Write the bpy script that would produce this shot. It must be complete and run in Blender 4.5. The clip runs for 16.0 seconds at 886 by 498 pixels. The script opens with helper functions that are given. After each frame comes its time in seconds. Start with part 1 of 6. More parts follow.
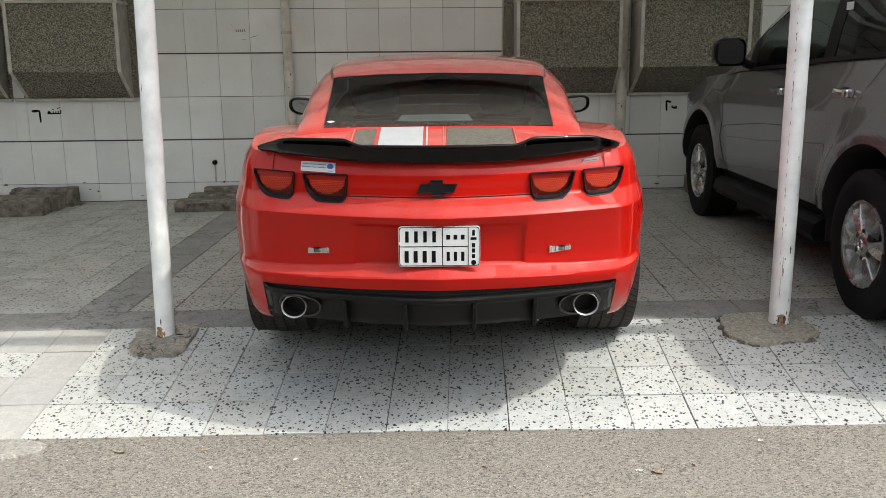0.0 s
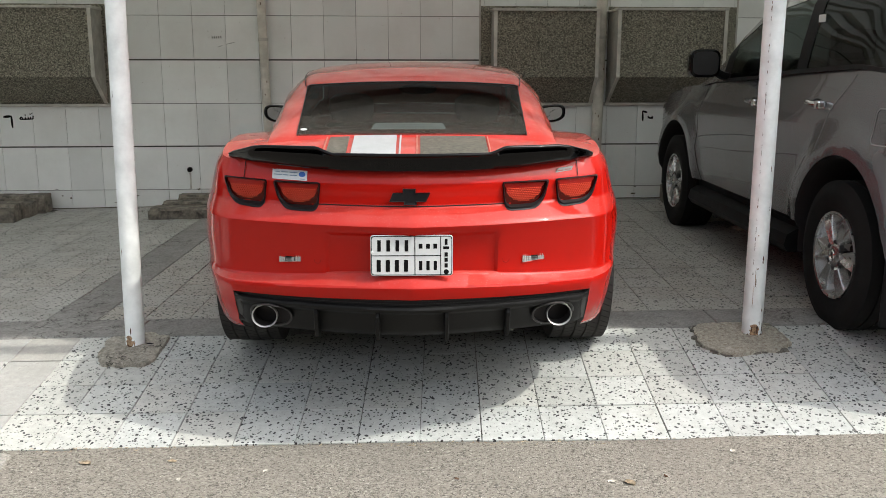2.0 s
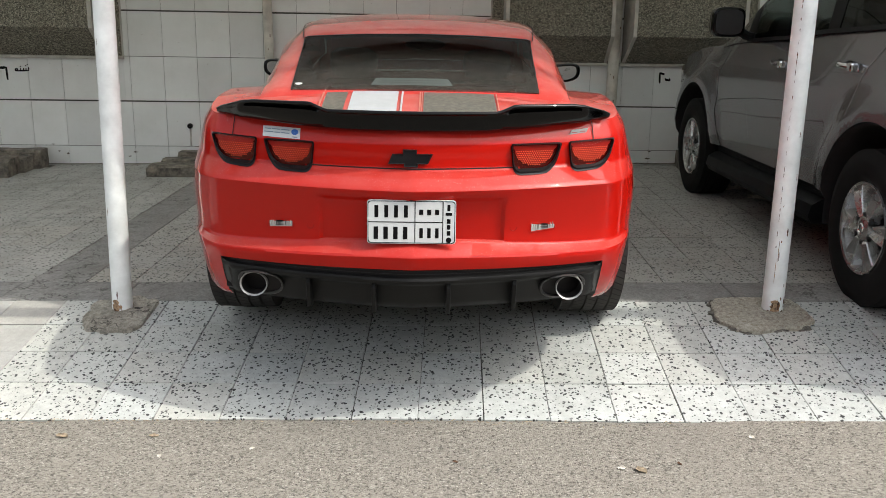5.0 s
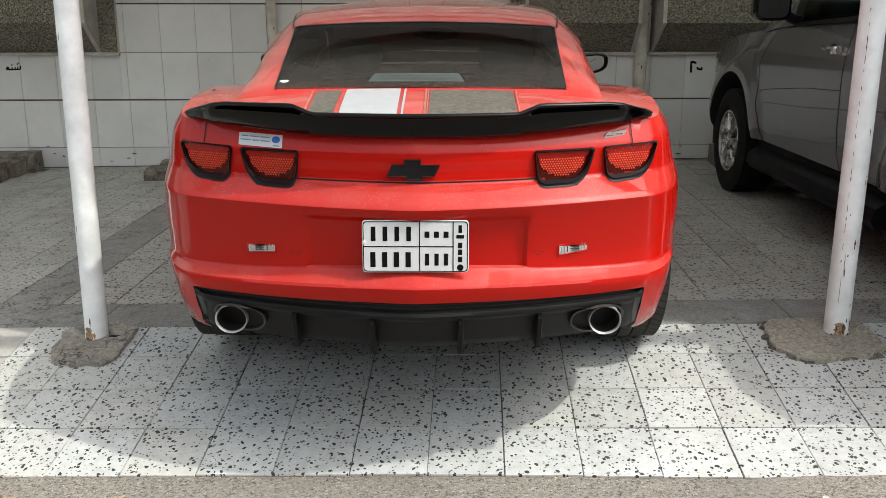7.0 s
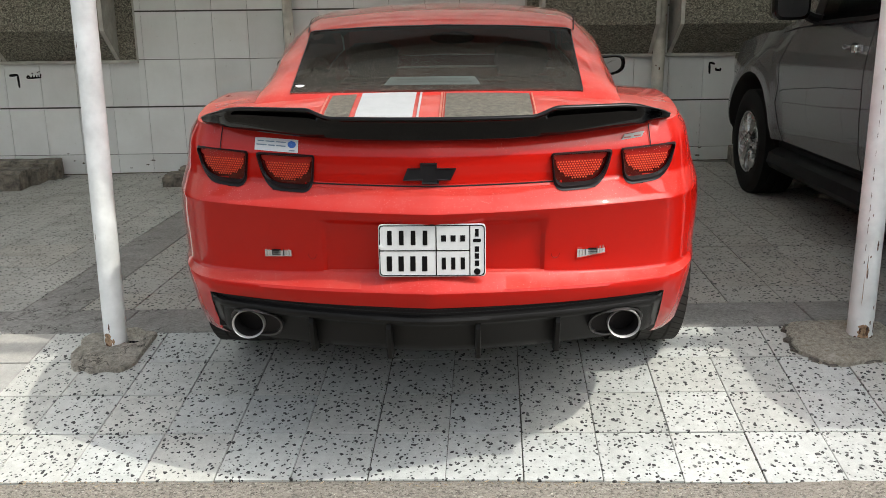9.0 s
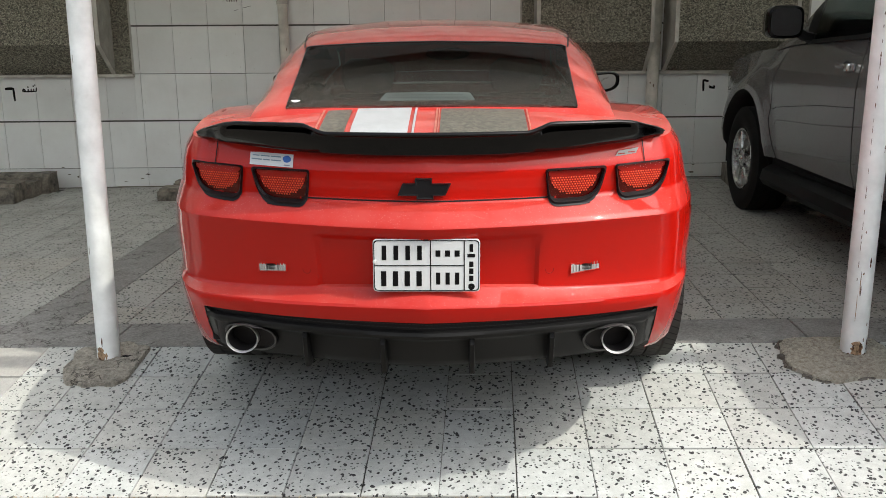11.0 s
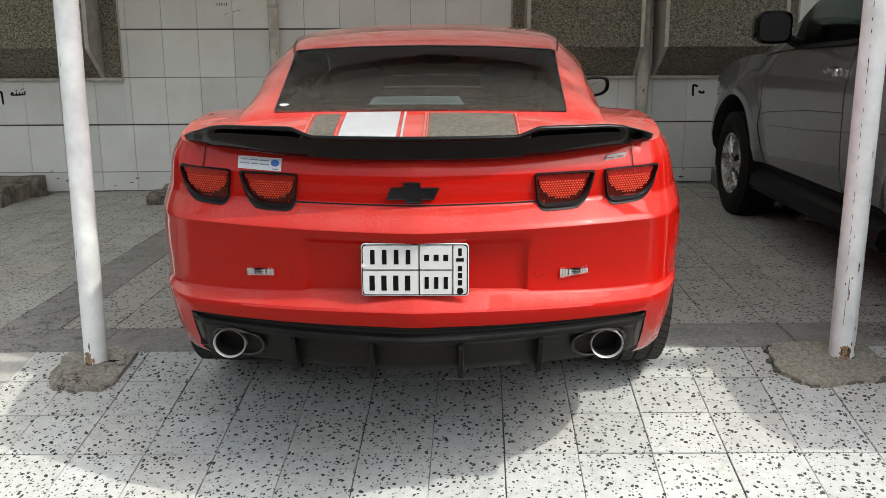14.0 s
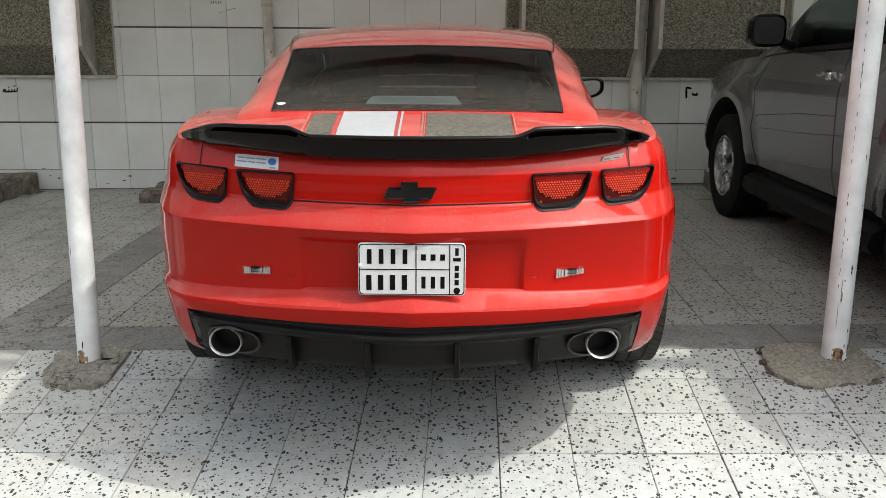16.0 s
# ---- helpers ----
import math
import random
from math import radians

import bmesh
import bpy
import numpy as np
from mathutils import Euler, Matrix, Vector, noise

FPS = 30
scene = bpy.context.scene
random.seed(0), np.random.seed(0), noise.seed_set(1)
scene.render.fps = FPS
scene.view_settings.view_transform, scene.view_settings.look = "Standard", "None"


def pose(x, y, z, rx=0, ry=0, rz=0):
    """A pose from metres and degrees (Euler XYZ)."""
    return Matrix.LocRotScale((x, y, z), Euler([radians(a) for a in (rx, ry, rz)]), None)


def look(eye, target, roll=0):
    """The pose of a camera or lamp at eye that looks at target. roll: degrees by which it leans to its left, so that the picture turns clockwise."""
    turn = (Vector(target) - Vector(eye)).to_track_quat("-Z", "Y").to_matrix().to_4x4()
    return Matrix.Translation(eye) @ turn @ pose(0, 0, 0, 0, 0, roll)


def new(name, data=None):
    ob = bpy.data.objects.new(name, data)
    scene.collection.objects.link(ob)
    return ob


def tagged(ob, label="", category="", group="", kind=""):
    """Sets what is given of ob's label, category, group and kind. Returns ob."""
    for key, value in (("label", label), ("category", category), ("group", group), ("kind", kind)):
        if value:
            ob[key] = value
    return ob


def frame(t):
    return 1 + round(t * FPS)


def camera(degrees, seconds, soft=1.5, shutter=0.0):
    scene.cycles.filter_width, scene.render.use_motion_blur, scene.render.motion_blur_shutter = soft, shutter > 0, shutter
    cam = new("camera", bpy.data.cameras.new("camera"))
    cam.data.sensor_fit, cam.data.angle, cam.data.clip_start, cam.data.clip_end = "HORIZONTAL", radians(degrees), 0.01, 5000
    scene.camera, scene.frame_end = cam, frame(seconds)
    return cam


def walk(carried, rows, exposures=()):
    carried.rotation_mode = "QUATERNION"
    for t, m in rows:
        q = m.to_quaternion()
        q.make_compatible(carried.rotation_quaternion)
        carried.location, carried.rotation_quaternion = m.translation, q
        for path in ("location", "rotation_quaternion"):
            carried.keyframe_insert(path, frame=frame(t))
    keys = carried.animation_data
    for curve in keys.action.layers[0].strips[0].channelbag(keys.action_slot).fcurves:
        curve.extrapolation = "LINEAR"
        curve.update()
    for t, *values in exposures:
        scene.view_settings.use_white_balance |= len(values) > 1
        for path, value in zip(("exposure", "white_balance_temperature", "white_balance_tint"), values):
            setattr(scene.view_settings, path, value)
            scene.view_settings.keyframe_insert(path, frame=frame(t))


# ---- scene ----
cam = camera(54.0, 16.0, soft=0.6)
PATH = [
    (0, (0.08, -3.548, 1.396), (0.164, -1.591, 0.988), -0.5),
    (0.5, (0.09, -3.558, 1.396), (0.169, -1.598, 1.006), -0.4),
    (1, (0.103, -3.551, 1.392), (0.221, -1.592, 1.006), -0.1),
    (1.5, (0.105, -3.541, 1.393), (0.24, -1.583, 1.01), 0.0),
    (2, (0.106, -3.528, 1.394), (0.238, -1.57, 1.005), 0.0),
    (2.5, (0.094, -3.527, 1.391), (0.229, -1.571, 0.997), -0.1),
    (3, (0.087, -3.535, 1.391), (0.231, -1.58, 0.994), 0.0),
    (3.5, (0.095, -3.531, 1.389), (0.229, -1.575, 0.994), 0.0),
    (4, (0.123, -3.515, 1.386), (0.243, -1.558, 0.993), 0.4),
    (4.2, (0.131, -3.495, 1.379), (0.25, -1.543, 0.959), 0.7),
    (6.3, (0.188, -2.881, 1.357), (0.281, -0.944, 0.865), 0.8),
    (6.5, (0.2, -2.845, 1.355), (0.28, -0.907, 0.865), 0.6),
    (7, (0.201, -2.789, 1.35), (0.265, -0.852, 0.857), -0.0),
    (7.5, (0.206, -2.759, 1.348), (0.252, -0.822, 0.855), -0.4),
    (8, (0.209, -2.765, 1.347), (0.243, -0.827, 0.854), -0.6),
    (8.5, (0.207, -2.773, 1.346), (0.232, -0.833, 0.859), -0.7),
    (9, (0.206, -2.775, 1.346), (0.228, -0.834, 0.862), -0.7),
    (9.5, (0.208, -2.773, 1.345), (0.232, -0.831, 0.87), -0.8),
    (10, (0.206, -2.778, 1.346), (0.232, -0.83, 0.89), -0.6),
    (12.5, (0.211, -2.778, 1.344), (0.254, -0.829, 0.896), -0.3),
    (13, (0.213, -2.768, 1.342), (0.262, -0.82, 0.894), -0.4),
    (13.5, (0.212, -2.768, 1.343), (0.263, -0.819, 0.9), -0.3),
    (14, (0.214, -2.772, 1.344), (0.269, -0.821, 0.904), -0.2),
    (14.5, (0.215, -2.774, 1.345), (0.268, -0.823, 0.908), -0.2),
    (15, (0.209, -2.775, 1.345), (0.266, -0.826, 0.901), -0.1),
    (15.5, (0.203, -2.773, 1.344), (0.269, -0.824, 0.9), 0.0),
    (16, (0.198, -2.775, 1.343), (0.273, -0.825, 0.904), 0.3),
]
walk(cam, [(t, look(eye, target, roll)) for t, eye, target, roll in PATH])

# ---- world and light ----
SUN_WAY = Vector((-0.76, 0.30, -1.0))
world = bpy.data.worlds.new("sky")
scene.world = world
world.use_nodes = True
nt = world.node_tree
sky = nt.nodes.new("ShaderNodeTexSky")
sky.sky_type, sky.sun_disc = "NISHITA", False
sky.sun_elevation, sky.sun_rotation = radians(50.7), radians(111.5)
sky.air_density, sky.dust_density, sky.ozone_density = 1.0, 3.5, 1.0
haze = nt.nodes.new("ShaderNodeHueSaturation")
haze.inputs["Saturation"].default_value = 0.35
nt.links.new(sky.outputs[0], haze.inputs["Color"])
nt.links.new(haze.outputs[0], nt.nodes["Background"].inputs[0])
nt.nodes["Background"].inputs[1].default_value = 0.24
sun = new("sun", bpy.data.lights.new("sun", "SUN"))
sun.data.energy, sun.data.angle, sun.data.color = 1.85, radians(0.6), (1.0, 0.97, 0.885)
sun.matrix_world = look((0, 0, 12), Vector((0, 0, 12)) + SUN_WAY)
scene.view_settings.exposure = 0.57


# ---- materials ----
def nodes_of(name):
    m = bpy.data.materials.new(name)
    m.use_nodes = True
    t = m.node_tree
    return m, t, t.nodes["Principled BSDF"]


def add(t, kind, **values):
    n = t.nodes.new(kind)
    for k, v in values.items():
        n.inputs[k.replace("_", " ")].default_value = v
    return n


def mixed(t, fac, a, b, mode="MIX"):
    n = t.nodes.new("ShaderNodeMix")
    n.data_type, n.blend_type = "RGBA", mode
    for sock, v in ((n.inputs[0], fac), (n.inputs[6], a), (n.inputs[7], b)):
        if hasattr(v, "links"):
            t.links.new(v, sock)
        else:
            sock.default_value = v if not isinstance(v, tuple) or len(v) == 4 else (*v, 1)
    return n.outputs[2]


def ramp_of(t, value, stops):
    n = t.nodes.new("ShaderNodeValToRGB")
    t.links.new(value, n.inputs[0])
    e = n.color_ramp.elements
    while len(e) < len(stops):
        e.new(0.5)
    for el, (p, c) in zip(e, stops):
        el.position = p
        el.color = (c, c, c, 1) if not isinstance(c, tuple) else (*c, 1)
    return n.outputs[0]


def place(t):
    return t.nodes.new("ShaderNodeNewGeometry").outputs["Position"]


def noise_of(t, scale, detail=4.0, rough=0.55, where=None):
    n = add(t, "ShaderNodeTexNoise", Scale=scale, Detail=detail, Roughness=rough)
    t.links.new(where or place(t), n.inputs["Vector"])
    return n.outputs["Fac"]


def bump_of(t, p, height, strength, distance, under=None):
    b = add(t, "ShaderNodeBump", Strength=strength, Distance=distance)
    t.links.new(height, b.inputs["Height"])
    if under:
        t.links.new(under, b.inputs["Normal"])
    t.links.new(b.outputs[0], p.inputs["Normal"])
    return b.outputs[0]


def plain(name, colour, rough=0.5, metal=0.0, vary=0.12, scale=6.0, grain=0.1, grain_scale=220.0, coat=0.0, local=False):
    """A surface with large soft stains, fine grain in colour and relief."""
    m, t, p = nodes_of(name)
    where = t.nodes.new("ShaderNodeTexCoord").outputs["Object"] if local else None
    big = noise_of(t, scale, 5, 0.6, where)
    fine = noise_of(t, grain_scale, 2, 0.6, where)
    dark = tuple(c * (1 - 2.2 * vary) for c in colour)
    light = tuple(min(1, c * (1 + 1.2 * vary)) for c in colour)
    c = mixed(t, ramp_of(t, big, ((0.3, 0.0), (0.7, 1.0))), dark, light)
    c = mixed(t, 0.25 * min(1, 4 * vary), c, ramp_of(t, fine, ((0.3, 0.2), (0.7, 0.9))), "OVERLAY")
    t.links.new(c, p.inputs["Base Color"])
    r = t.nodes.new("ShaderNodeMapRange")
    t.links.new(big, r.inputs[0])
    r.inputs[3].default_value, r.inputs[4].default_value = max(0.02, rough * 0.8), min(1, rough * 1.2)
    t.links.new(r.outputs[0], p.inputs["Roughness"])
    p.inputs["Metallic"].default_value, p.inputs["Coat Weight"].default_value = metal, coat
    p.inputs["Coat Roughness"].default_value = 0.04
    if grain:
        bump_of(t, p, fine, grain, 0.002)
    return m


def terrazzo(name, base, chips, dirt, per_metre=46.0, keep=0.40):
    """Cast tile with long dark chips in three sizes and directions, stains and a tone for each tile."""
    m, t, p = nodes_of(name)
    pos = place(t)
    warp = add(t, "ShaderNodeTexNoise", Scale=75.0, Detail=2.0)
    t.links.new(pos, warp.inputs["Vector"])
    shift = t.nodes.new("ShaderNodeMix")
    shift.data_type = "VECTOR"
    shift.inputs[0].default_value = 0.012
    t.links.new(pos, shift.inputs[4])
    t.links.new(warp.outputs["Color"], shift.inputs[5])
    masks = []
    for sc, cut, turn, squeeze, share in ((per_metre, 0.26, 0.9, 0.76, keep * 0.9), (per_metre * 1.2, 0.26, 2.3, 0.66, keep), (per_metre * 1.4, 0.23, 1.5, 0.72, keep), (per_metre * 2.2, 0.25, 0.2, 0.7, keep * 1.2)):
        spun = t.nodes.new("ShaderNodeMapping")
        spun.inputs["Rotation"].default_value = (0, 0, turn)
        spun.inputs["Location"].default_value = (turn * 3, turn, 0)
        t.links.new(shift.outputs[1], spun.inputs[0])
        mp = t.nodes.new("ShaderNodeMapping")
        mp.inputs["Scale"].default_value = (squeeze, 1.0, 0.3)
        t.links.new(spun.outputs[0], mp.inputs[0])
        v = add(t, "ShaderNodeTexVoronoi", Scale=sc, Randomness=1.0)
        t.links.new(mp.outputs[0], v.inputs["Vector"])
        near = ramp_of(t, v.outputs["Distance"], ((cut - 0.03, 1.0), (cut + 0.02, 0.0)))
        sep = t.nodes.new("ShaderNodeSeparateColor")
        t.links.new(v.outputs["Color"], sep.inputs[0])
        some = ramp_of(t, sep.outputs[0], ((1 - share - 0.02, 0.0), (1 - share, 1.0)))
        masks.append((mixed(t, 1.0, near, some, "MULTIPLY"), sep.outputs[1]))
    info = t.nodes.new("ShaderNodeObjectInfo").outputs["Random"]
    tone = ramp_of(t, info, ((0.0, (0.80, 0.80, 0.78)), (0.3, (0.93, 0.91, 0.87)), (0.6, (0.88, 0.89, 0.89)), (1.0, (0.96, 0.96, 0.94))))
    fine = noise_of(t, 260.0, 4, 0.7)
    mottle = noise_of(t, 26.0, 6, 0.7)
    stain = noise_of(t, 3.5, 8, 0.7)
    c = mixed(t, 1.0, (*base, 1), tone, "MULTIPLY")
    c = mixed(t, 0.28, c, ramp_of(t, fine, ((0.3, 0.3), (0.7, 0.72))), "OVERLAY")
    c = mixed(t, 0.40, c, ramp_of(t, mottle, ((0.3, 0.28), (0.7, 0.68))), "OVERLAY")
    c = mixed(t, ramp_of(t, stain, ((0.45, 0.0), (0.75, dirt))), c, (0.22, 0.21, 0.18, 1))
    for mask, rnd in masks:
        c = mixed(t, mixed(t, 1.0, mask, ramp_of(t, rnd, ((0.0, 0.62), (0.25, 1.0))), "MULTIPLY"), c, (*chips, 1))
    t.links.new(c, p.inputs["Base Color"])
    t.links.new(ramp_of(t, mottle, ((0.3, 0.5), (0.7, 0.75))), p.inputs["Roughness"])
    bump_of(t, p, fine, 0.25, 0.0012)
    return m


def rough_cement(name, dark, light, relief, crack, mottle=0.85, size=30.0):
    """Hand-laid cement: coarse relief, blotches, thin branching cracks."""
    m, t, p = nodes_of(name)
    big = noise_of(t, 5.0, 6, 0.7)
    lump = noise_of(t, size, 10, 0.80)
    c = mixed(t, ramp_of(t, big, ((0.32, 0.0), (0.66, 1.0))), dark, light)
    c = mixed(t, mottle, c, ramp_of(t, lump, ((0.39, 0.14), (0.61, 0.82))), "OVERLAY")
    vein = noise_of(t, 7.0, 6, 0.62)
    line = ramp_of(t, vein, ((0.485, 0.0), (0.497, 1.0), (0.503, 1.0), (0.515, 0.0)))
    only = ramp_of(t, noise_of(t, 2.6, 2), ((0.48, 0.0), (0.58, 1.0)))
    cr = mixed(t, 1.0, mixed(t, 1.0, line, only, "MULTIPLY"), (crack, crack, crack, 1), "MULTIPLY")
    c = mixed(t, cr, c, (0.05, 0.045, 0.038, 1))
    t.links.new(c, p.inputs["Base Color"])
    p.inputs["Roughness"].default_value = 0.93
    bump_of(t, p, mixed(t, cr, lump, (0, 0, 0, 1)), relief, 0.03)
    return m


def asphalt():
    m, t, p = nodes_of("dusty_asphalt")
    pos = place(t)
    v = add(t, "ShaderNodeTexVoronoi", Scale=150.0, Randomness=1.0)
    t.links.new(pos, v.inputs["Vector"])
    sep = t.nodes.new("ShaderNodeSeparateColor")
    t.links.new(v.outputs["Color"], sep.inputs[0])
    stone = ramp_of(t, sep.outputs[0], ((0.0, (0.062, 0.057, 0.050)), (0.3, (0.20, 0.184, 0.155)), (0.9, (0.28, 0.260, 0.220)), (1.0, (0.42, 0.40, 0.35))))
    pit = ramp_of(t, noise_of(t, 75.0, 5, 0.75), ((0.39, 0.0), (0.45, 1.0)))
    dust = noise_of(t, 2.2, 6, 0.7)
    c = mixed(t, ramp_of(t, dust, ((0.35, 0.15), (0.7, 0.6))), stone, (0.265, 0.245, 0.205, 1))
    c = mixed(t, pit, (0.085, 0.075, 0.062, 1), c)
    # Unseen road past the edge darkened in colour to dim its bounce and reflections.
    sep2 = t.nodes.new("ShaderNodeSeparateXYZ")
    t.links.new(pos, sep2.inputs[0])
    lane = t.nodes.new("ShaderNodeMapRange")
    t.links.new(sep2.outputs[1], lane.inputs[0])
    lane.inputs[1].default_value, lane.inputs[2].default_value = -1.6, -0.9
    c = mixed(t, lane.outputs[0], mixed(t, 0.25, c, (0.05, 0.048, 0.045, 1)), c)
    c = mixed(t, ramp_of(t, noise_of(t, 1.1, 3), ((0.55, 0.0), (0.75, 0.4))), c, (0.17, 0.155, 0.135, 1))
    t.links.new(c, p.inputs["Base Color"])
    p.inputs["Roughness"].default_value = 0.9
    h = mixed(t, 0.6, pit, ramp_of(t, v.outputs["Distance"], ((0.0, 1.0), (0.7, 0.0))))
    bump_of(t, p, h, 0.7, 0.006)
    return m


def pebbledash(name, tint):
    m, t, p = nodes_of(name)
    v = add(t, "ShaderNodeTexVoronoi", Scale=128.0, Randomness=1.0)
    t.links.new(place(t), v.inputs["Vector"])
    sep = t.nodes.new("ShaderNodeSeparateColor")
    t.links.new(v.outputs["Color"], sep.inputs[0])
    c = ramp_of(t, sep.outputs[0], ((0.0, (0.045, 0.043, 0.037)), (0.35, (0.14, 0.132, 0.112)), (0.75, (0.23, 0.219, 0.187)), (1.0, (0.36, 0.345, 0.300))))
    c = mixed(t, 1.0, c, (*tint, 1), "MULTIPLY")
    t.links.new(c, p.inputs["Base Color"])
    p.inputs["Roughness"].default_value = 0.8
    bump_of(t, p, ramp_of(t, v.outputs["Distance"], ((0.0, 1.0), (0.8, 0.0))), 0.8, 0.008)
    return m


def wall_tile_mat():
    m, t, p = nodes_of("white_glazed_tile")
    info = t.nodes.new("ShaderNodeObjectInfo").outputs["Random"]
    smear = noise_of(t, 2.3, 6, 0.65)
    c = mixed(t, ramp_of(t, smear, ((0.4, 0.0), (0.8, 0.55))), (0.86, 0.875, 0.855, 1), (0.66, 0.66, 0.625, 1))
    c = mixed(t, 1.0, c, ramp_of(t, info, ((0.0, 0.86), (1.0, 1.0))), "MULTIPLY")
    speck = ramp_of(t, noise_of(t, 24.0, 5, 0.75), ((0.28, 0.0), (0.33, 1.0)))
    c = mixed(t, speck, (0.38, 0.35, 0.30, 1), c)
    t.links.new(c, p.inputs["Base Color"])
    p.inputs["Roughness"].default_value = 0.42
    bump_of(t, p, noise_of(t, 9.0, 2), 0.08, 0.004)
    return m


def car_paint(name, colour, dust, drops):
    """Coated paint, with sparse dried drops and dust that lie on what faces up."""
    m, t, p = nodes_of(name)
    up = t.nodes.new("ShaderNodeSeparateXYZ")
    t.links.new(t.nodes.new("ShaderNodeNewGeometry").outputs["Normal"], up.inputs[0])
    lying = ramp_of(t, up.outputs[2], ((0.25, 0.0), (0.8, 1.0)))
    v = add(t, "ShaderNodeTexVoronoi", Scale=170.0, Randomness=1.0)
    t.links.new(place(t), v.inputs["Vector"])
    cell = t.nodes.new("ShaderNodeSeparateColor")
    t.links.new(v.outputs["Color"], cell.inputs[0])
    spot = mixed(t, 1.0, ramp_of(t, v.outputs["Distance"], ((0.14, 1.0), (0.26, 0.0))), ramp_of(t, cell.outputs[0], ((0.28, 0.0), (0.38, 1.0))), "MULTIPLY")
    patchy = ramp_of(t, noise_of(t, 14.0, 4, 0.7), ((0.4, 0.15), (0.62, 1.0)))
    amount = mixed(t, 1.0, mixed(t, 1.0, spot, patchy, "MULTIPLY"), lying, "MULTIPLY")
    film = mixed(t, 1.0, lying, ramp_of(t, noise_of(t, 5.0, 5, 0.7), ((0.3, 0.35), (0.7, 1.0))), "MULTIPLY")
    base = mixed(t, mixed(t, 1.0, film, (dust, dust, dust, 1), "MULTIPLY"), (*colour, 1), (0.62, 0.50, 0.42, 1))
    c = mixed(t, mixed(t, 1.0, amount, (drops, drops, drops, 1), "MULTIPLY"), base, (0.75, 0.66, 0.60, 1))
    t.links.new(c, p.inputs["Base Color"])
    p.inputs["Roughness"].default_value = 0.5
    p.inputs["Coat Weight"].default_value = 1.0
    t.links.new(ramp_of(t, amount, ((0.0, 0.015), (1.0, 0.2))), p.inputs["Coat Roughness"])
    p.inputs["Specular IOR Level"].default_value = 0.0
    t.links.new(mixed(t, 1.0, film, (0.22, 0.22, 0.22, 1), "MULTIPLY"), p.inputs["Sheen Weight"])
    p.inputs["Sheen Roughness"].default_value = 0.45
    p.inputs["Sheen Tint"].default_value = (0.85, 0.72, 0.60, 1)
    p.inputs["Coat IOR"].default_value = 1.34
    bump_of(t, p, amount, 0.2, 0.001)
    return m


def glass(name, tint, clear, rough=0.02, drops=0.0, ior=1.5):
    """A tinted pane: part of the light goes straight through, the rest is mirrored."""
    m, t, p = nodes_of(name)
    out = t.nodes["Material Output"]
    see = t.nodes.new("ShaderNodeBsdfTransparent")
    see.inputs[0].default_value = (*[c * clear for c in tint], 1)
    gloss = t.nodes.new("ShaderNodeBsdfGlossy")
    gloss.inputs["Roughness"].default_value = rough
    fres = add(t, "ShaderNodeFresnel", IOR=ior)
    mix = t.nodes.new("ShaderNodeMixShader")
    t.links.new(fres.outputs[0], mix.inputs[0])
    t.links.new(see.outputs[0], mix.inputs[1])
    t.links.new(gloss.outputs[0], mix.inputs[2])
    last = mix
    if drops:
        v = add(t, "ShaderNodeTexVoronoi", Scale=330.0, Randomness=1.0)
        t.links.new(place(t), v.inputs["Vector"])
        spot = ramp_of(t, v.outputs["Distance"], ((0.20, 1.0), (0.38, 0.0)))
        sep = t.nodes.new("ShaderNodeSeparateXYZ")
        t.links.new(t.nodes.new("ShaderNodeTexCoord").outputs["Object"], sep.inputs[0])
        low = ramp_of(t, sep.outputs[1], ((0.5, 1.0), (0.70, 0.75), (0.84, 0.10), (0.95, 0.0)))
        some = ramp_of(t, noise_of(t, 130.0, 3, 0.7), ((0.36, 0.0), (0.52, 1.0)))
        k = mixed(t, 1.0, mixed(t, 1.0, spot, some, "MULTIPLY"), low, "MULTIPLY")
        k2 = mixed(t, 1.0, k, (drops, drops, drops, 1), "MULTIPLY")
        film = mixed(t, 1.0, low, (0.022, 0.022, 0.020, 1), "MULTIPLY")
        total = mixed(t, 1.0, k2, film, "ADD")
        dirt = t.nodes.new("ShaderNodeBsdfDiffuse")
        dirt.inputs[0].default_value = (0.60, 0.56, 0.48, 1)
        last = t.nodes.new("ShaderNodeMixShader")
        t.links.new(total, last.inputs[0])
        t.links.new(mix.outputs[0], last.inputs[1])
        t.links.new(dirt.outputs[0], last.inputs[2])
    t.links.new(last.outputs[0], out.inputs[0])
    return m


def tyre_mat(name, k):
    m, t, p = nodes_of(name)
    n = noise_of(t, 12.0, 5)
    t.links.new(mixed(t, n, (0.012 * k, 0.012 * k, 0.012 * k, 1), (0.042 * k, 0.040 * k, 0.037 * k, 1)), p.inputs["Base Color"])
    p.inputs["Roughness"].default_value = 0.85
    p.inputs["Specular IOR Level"].default_value = 0.2
    return m


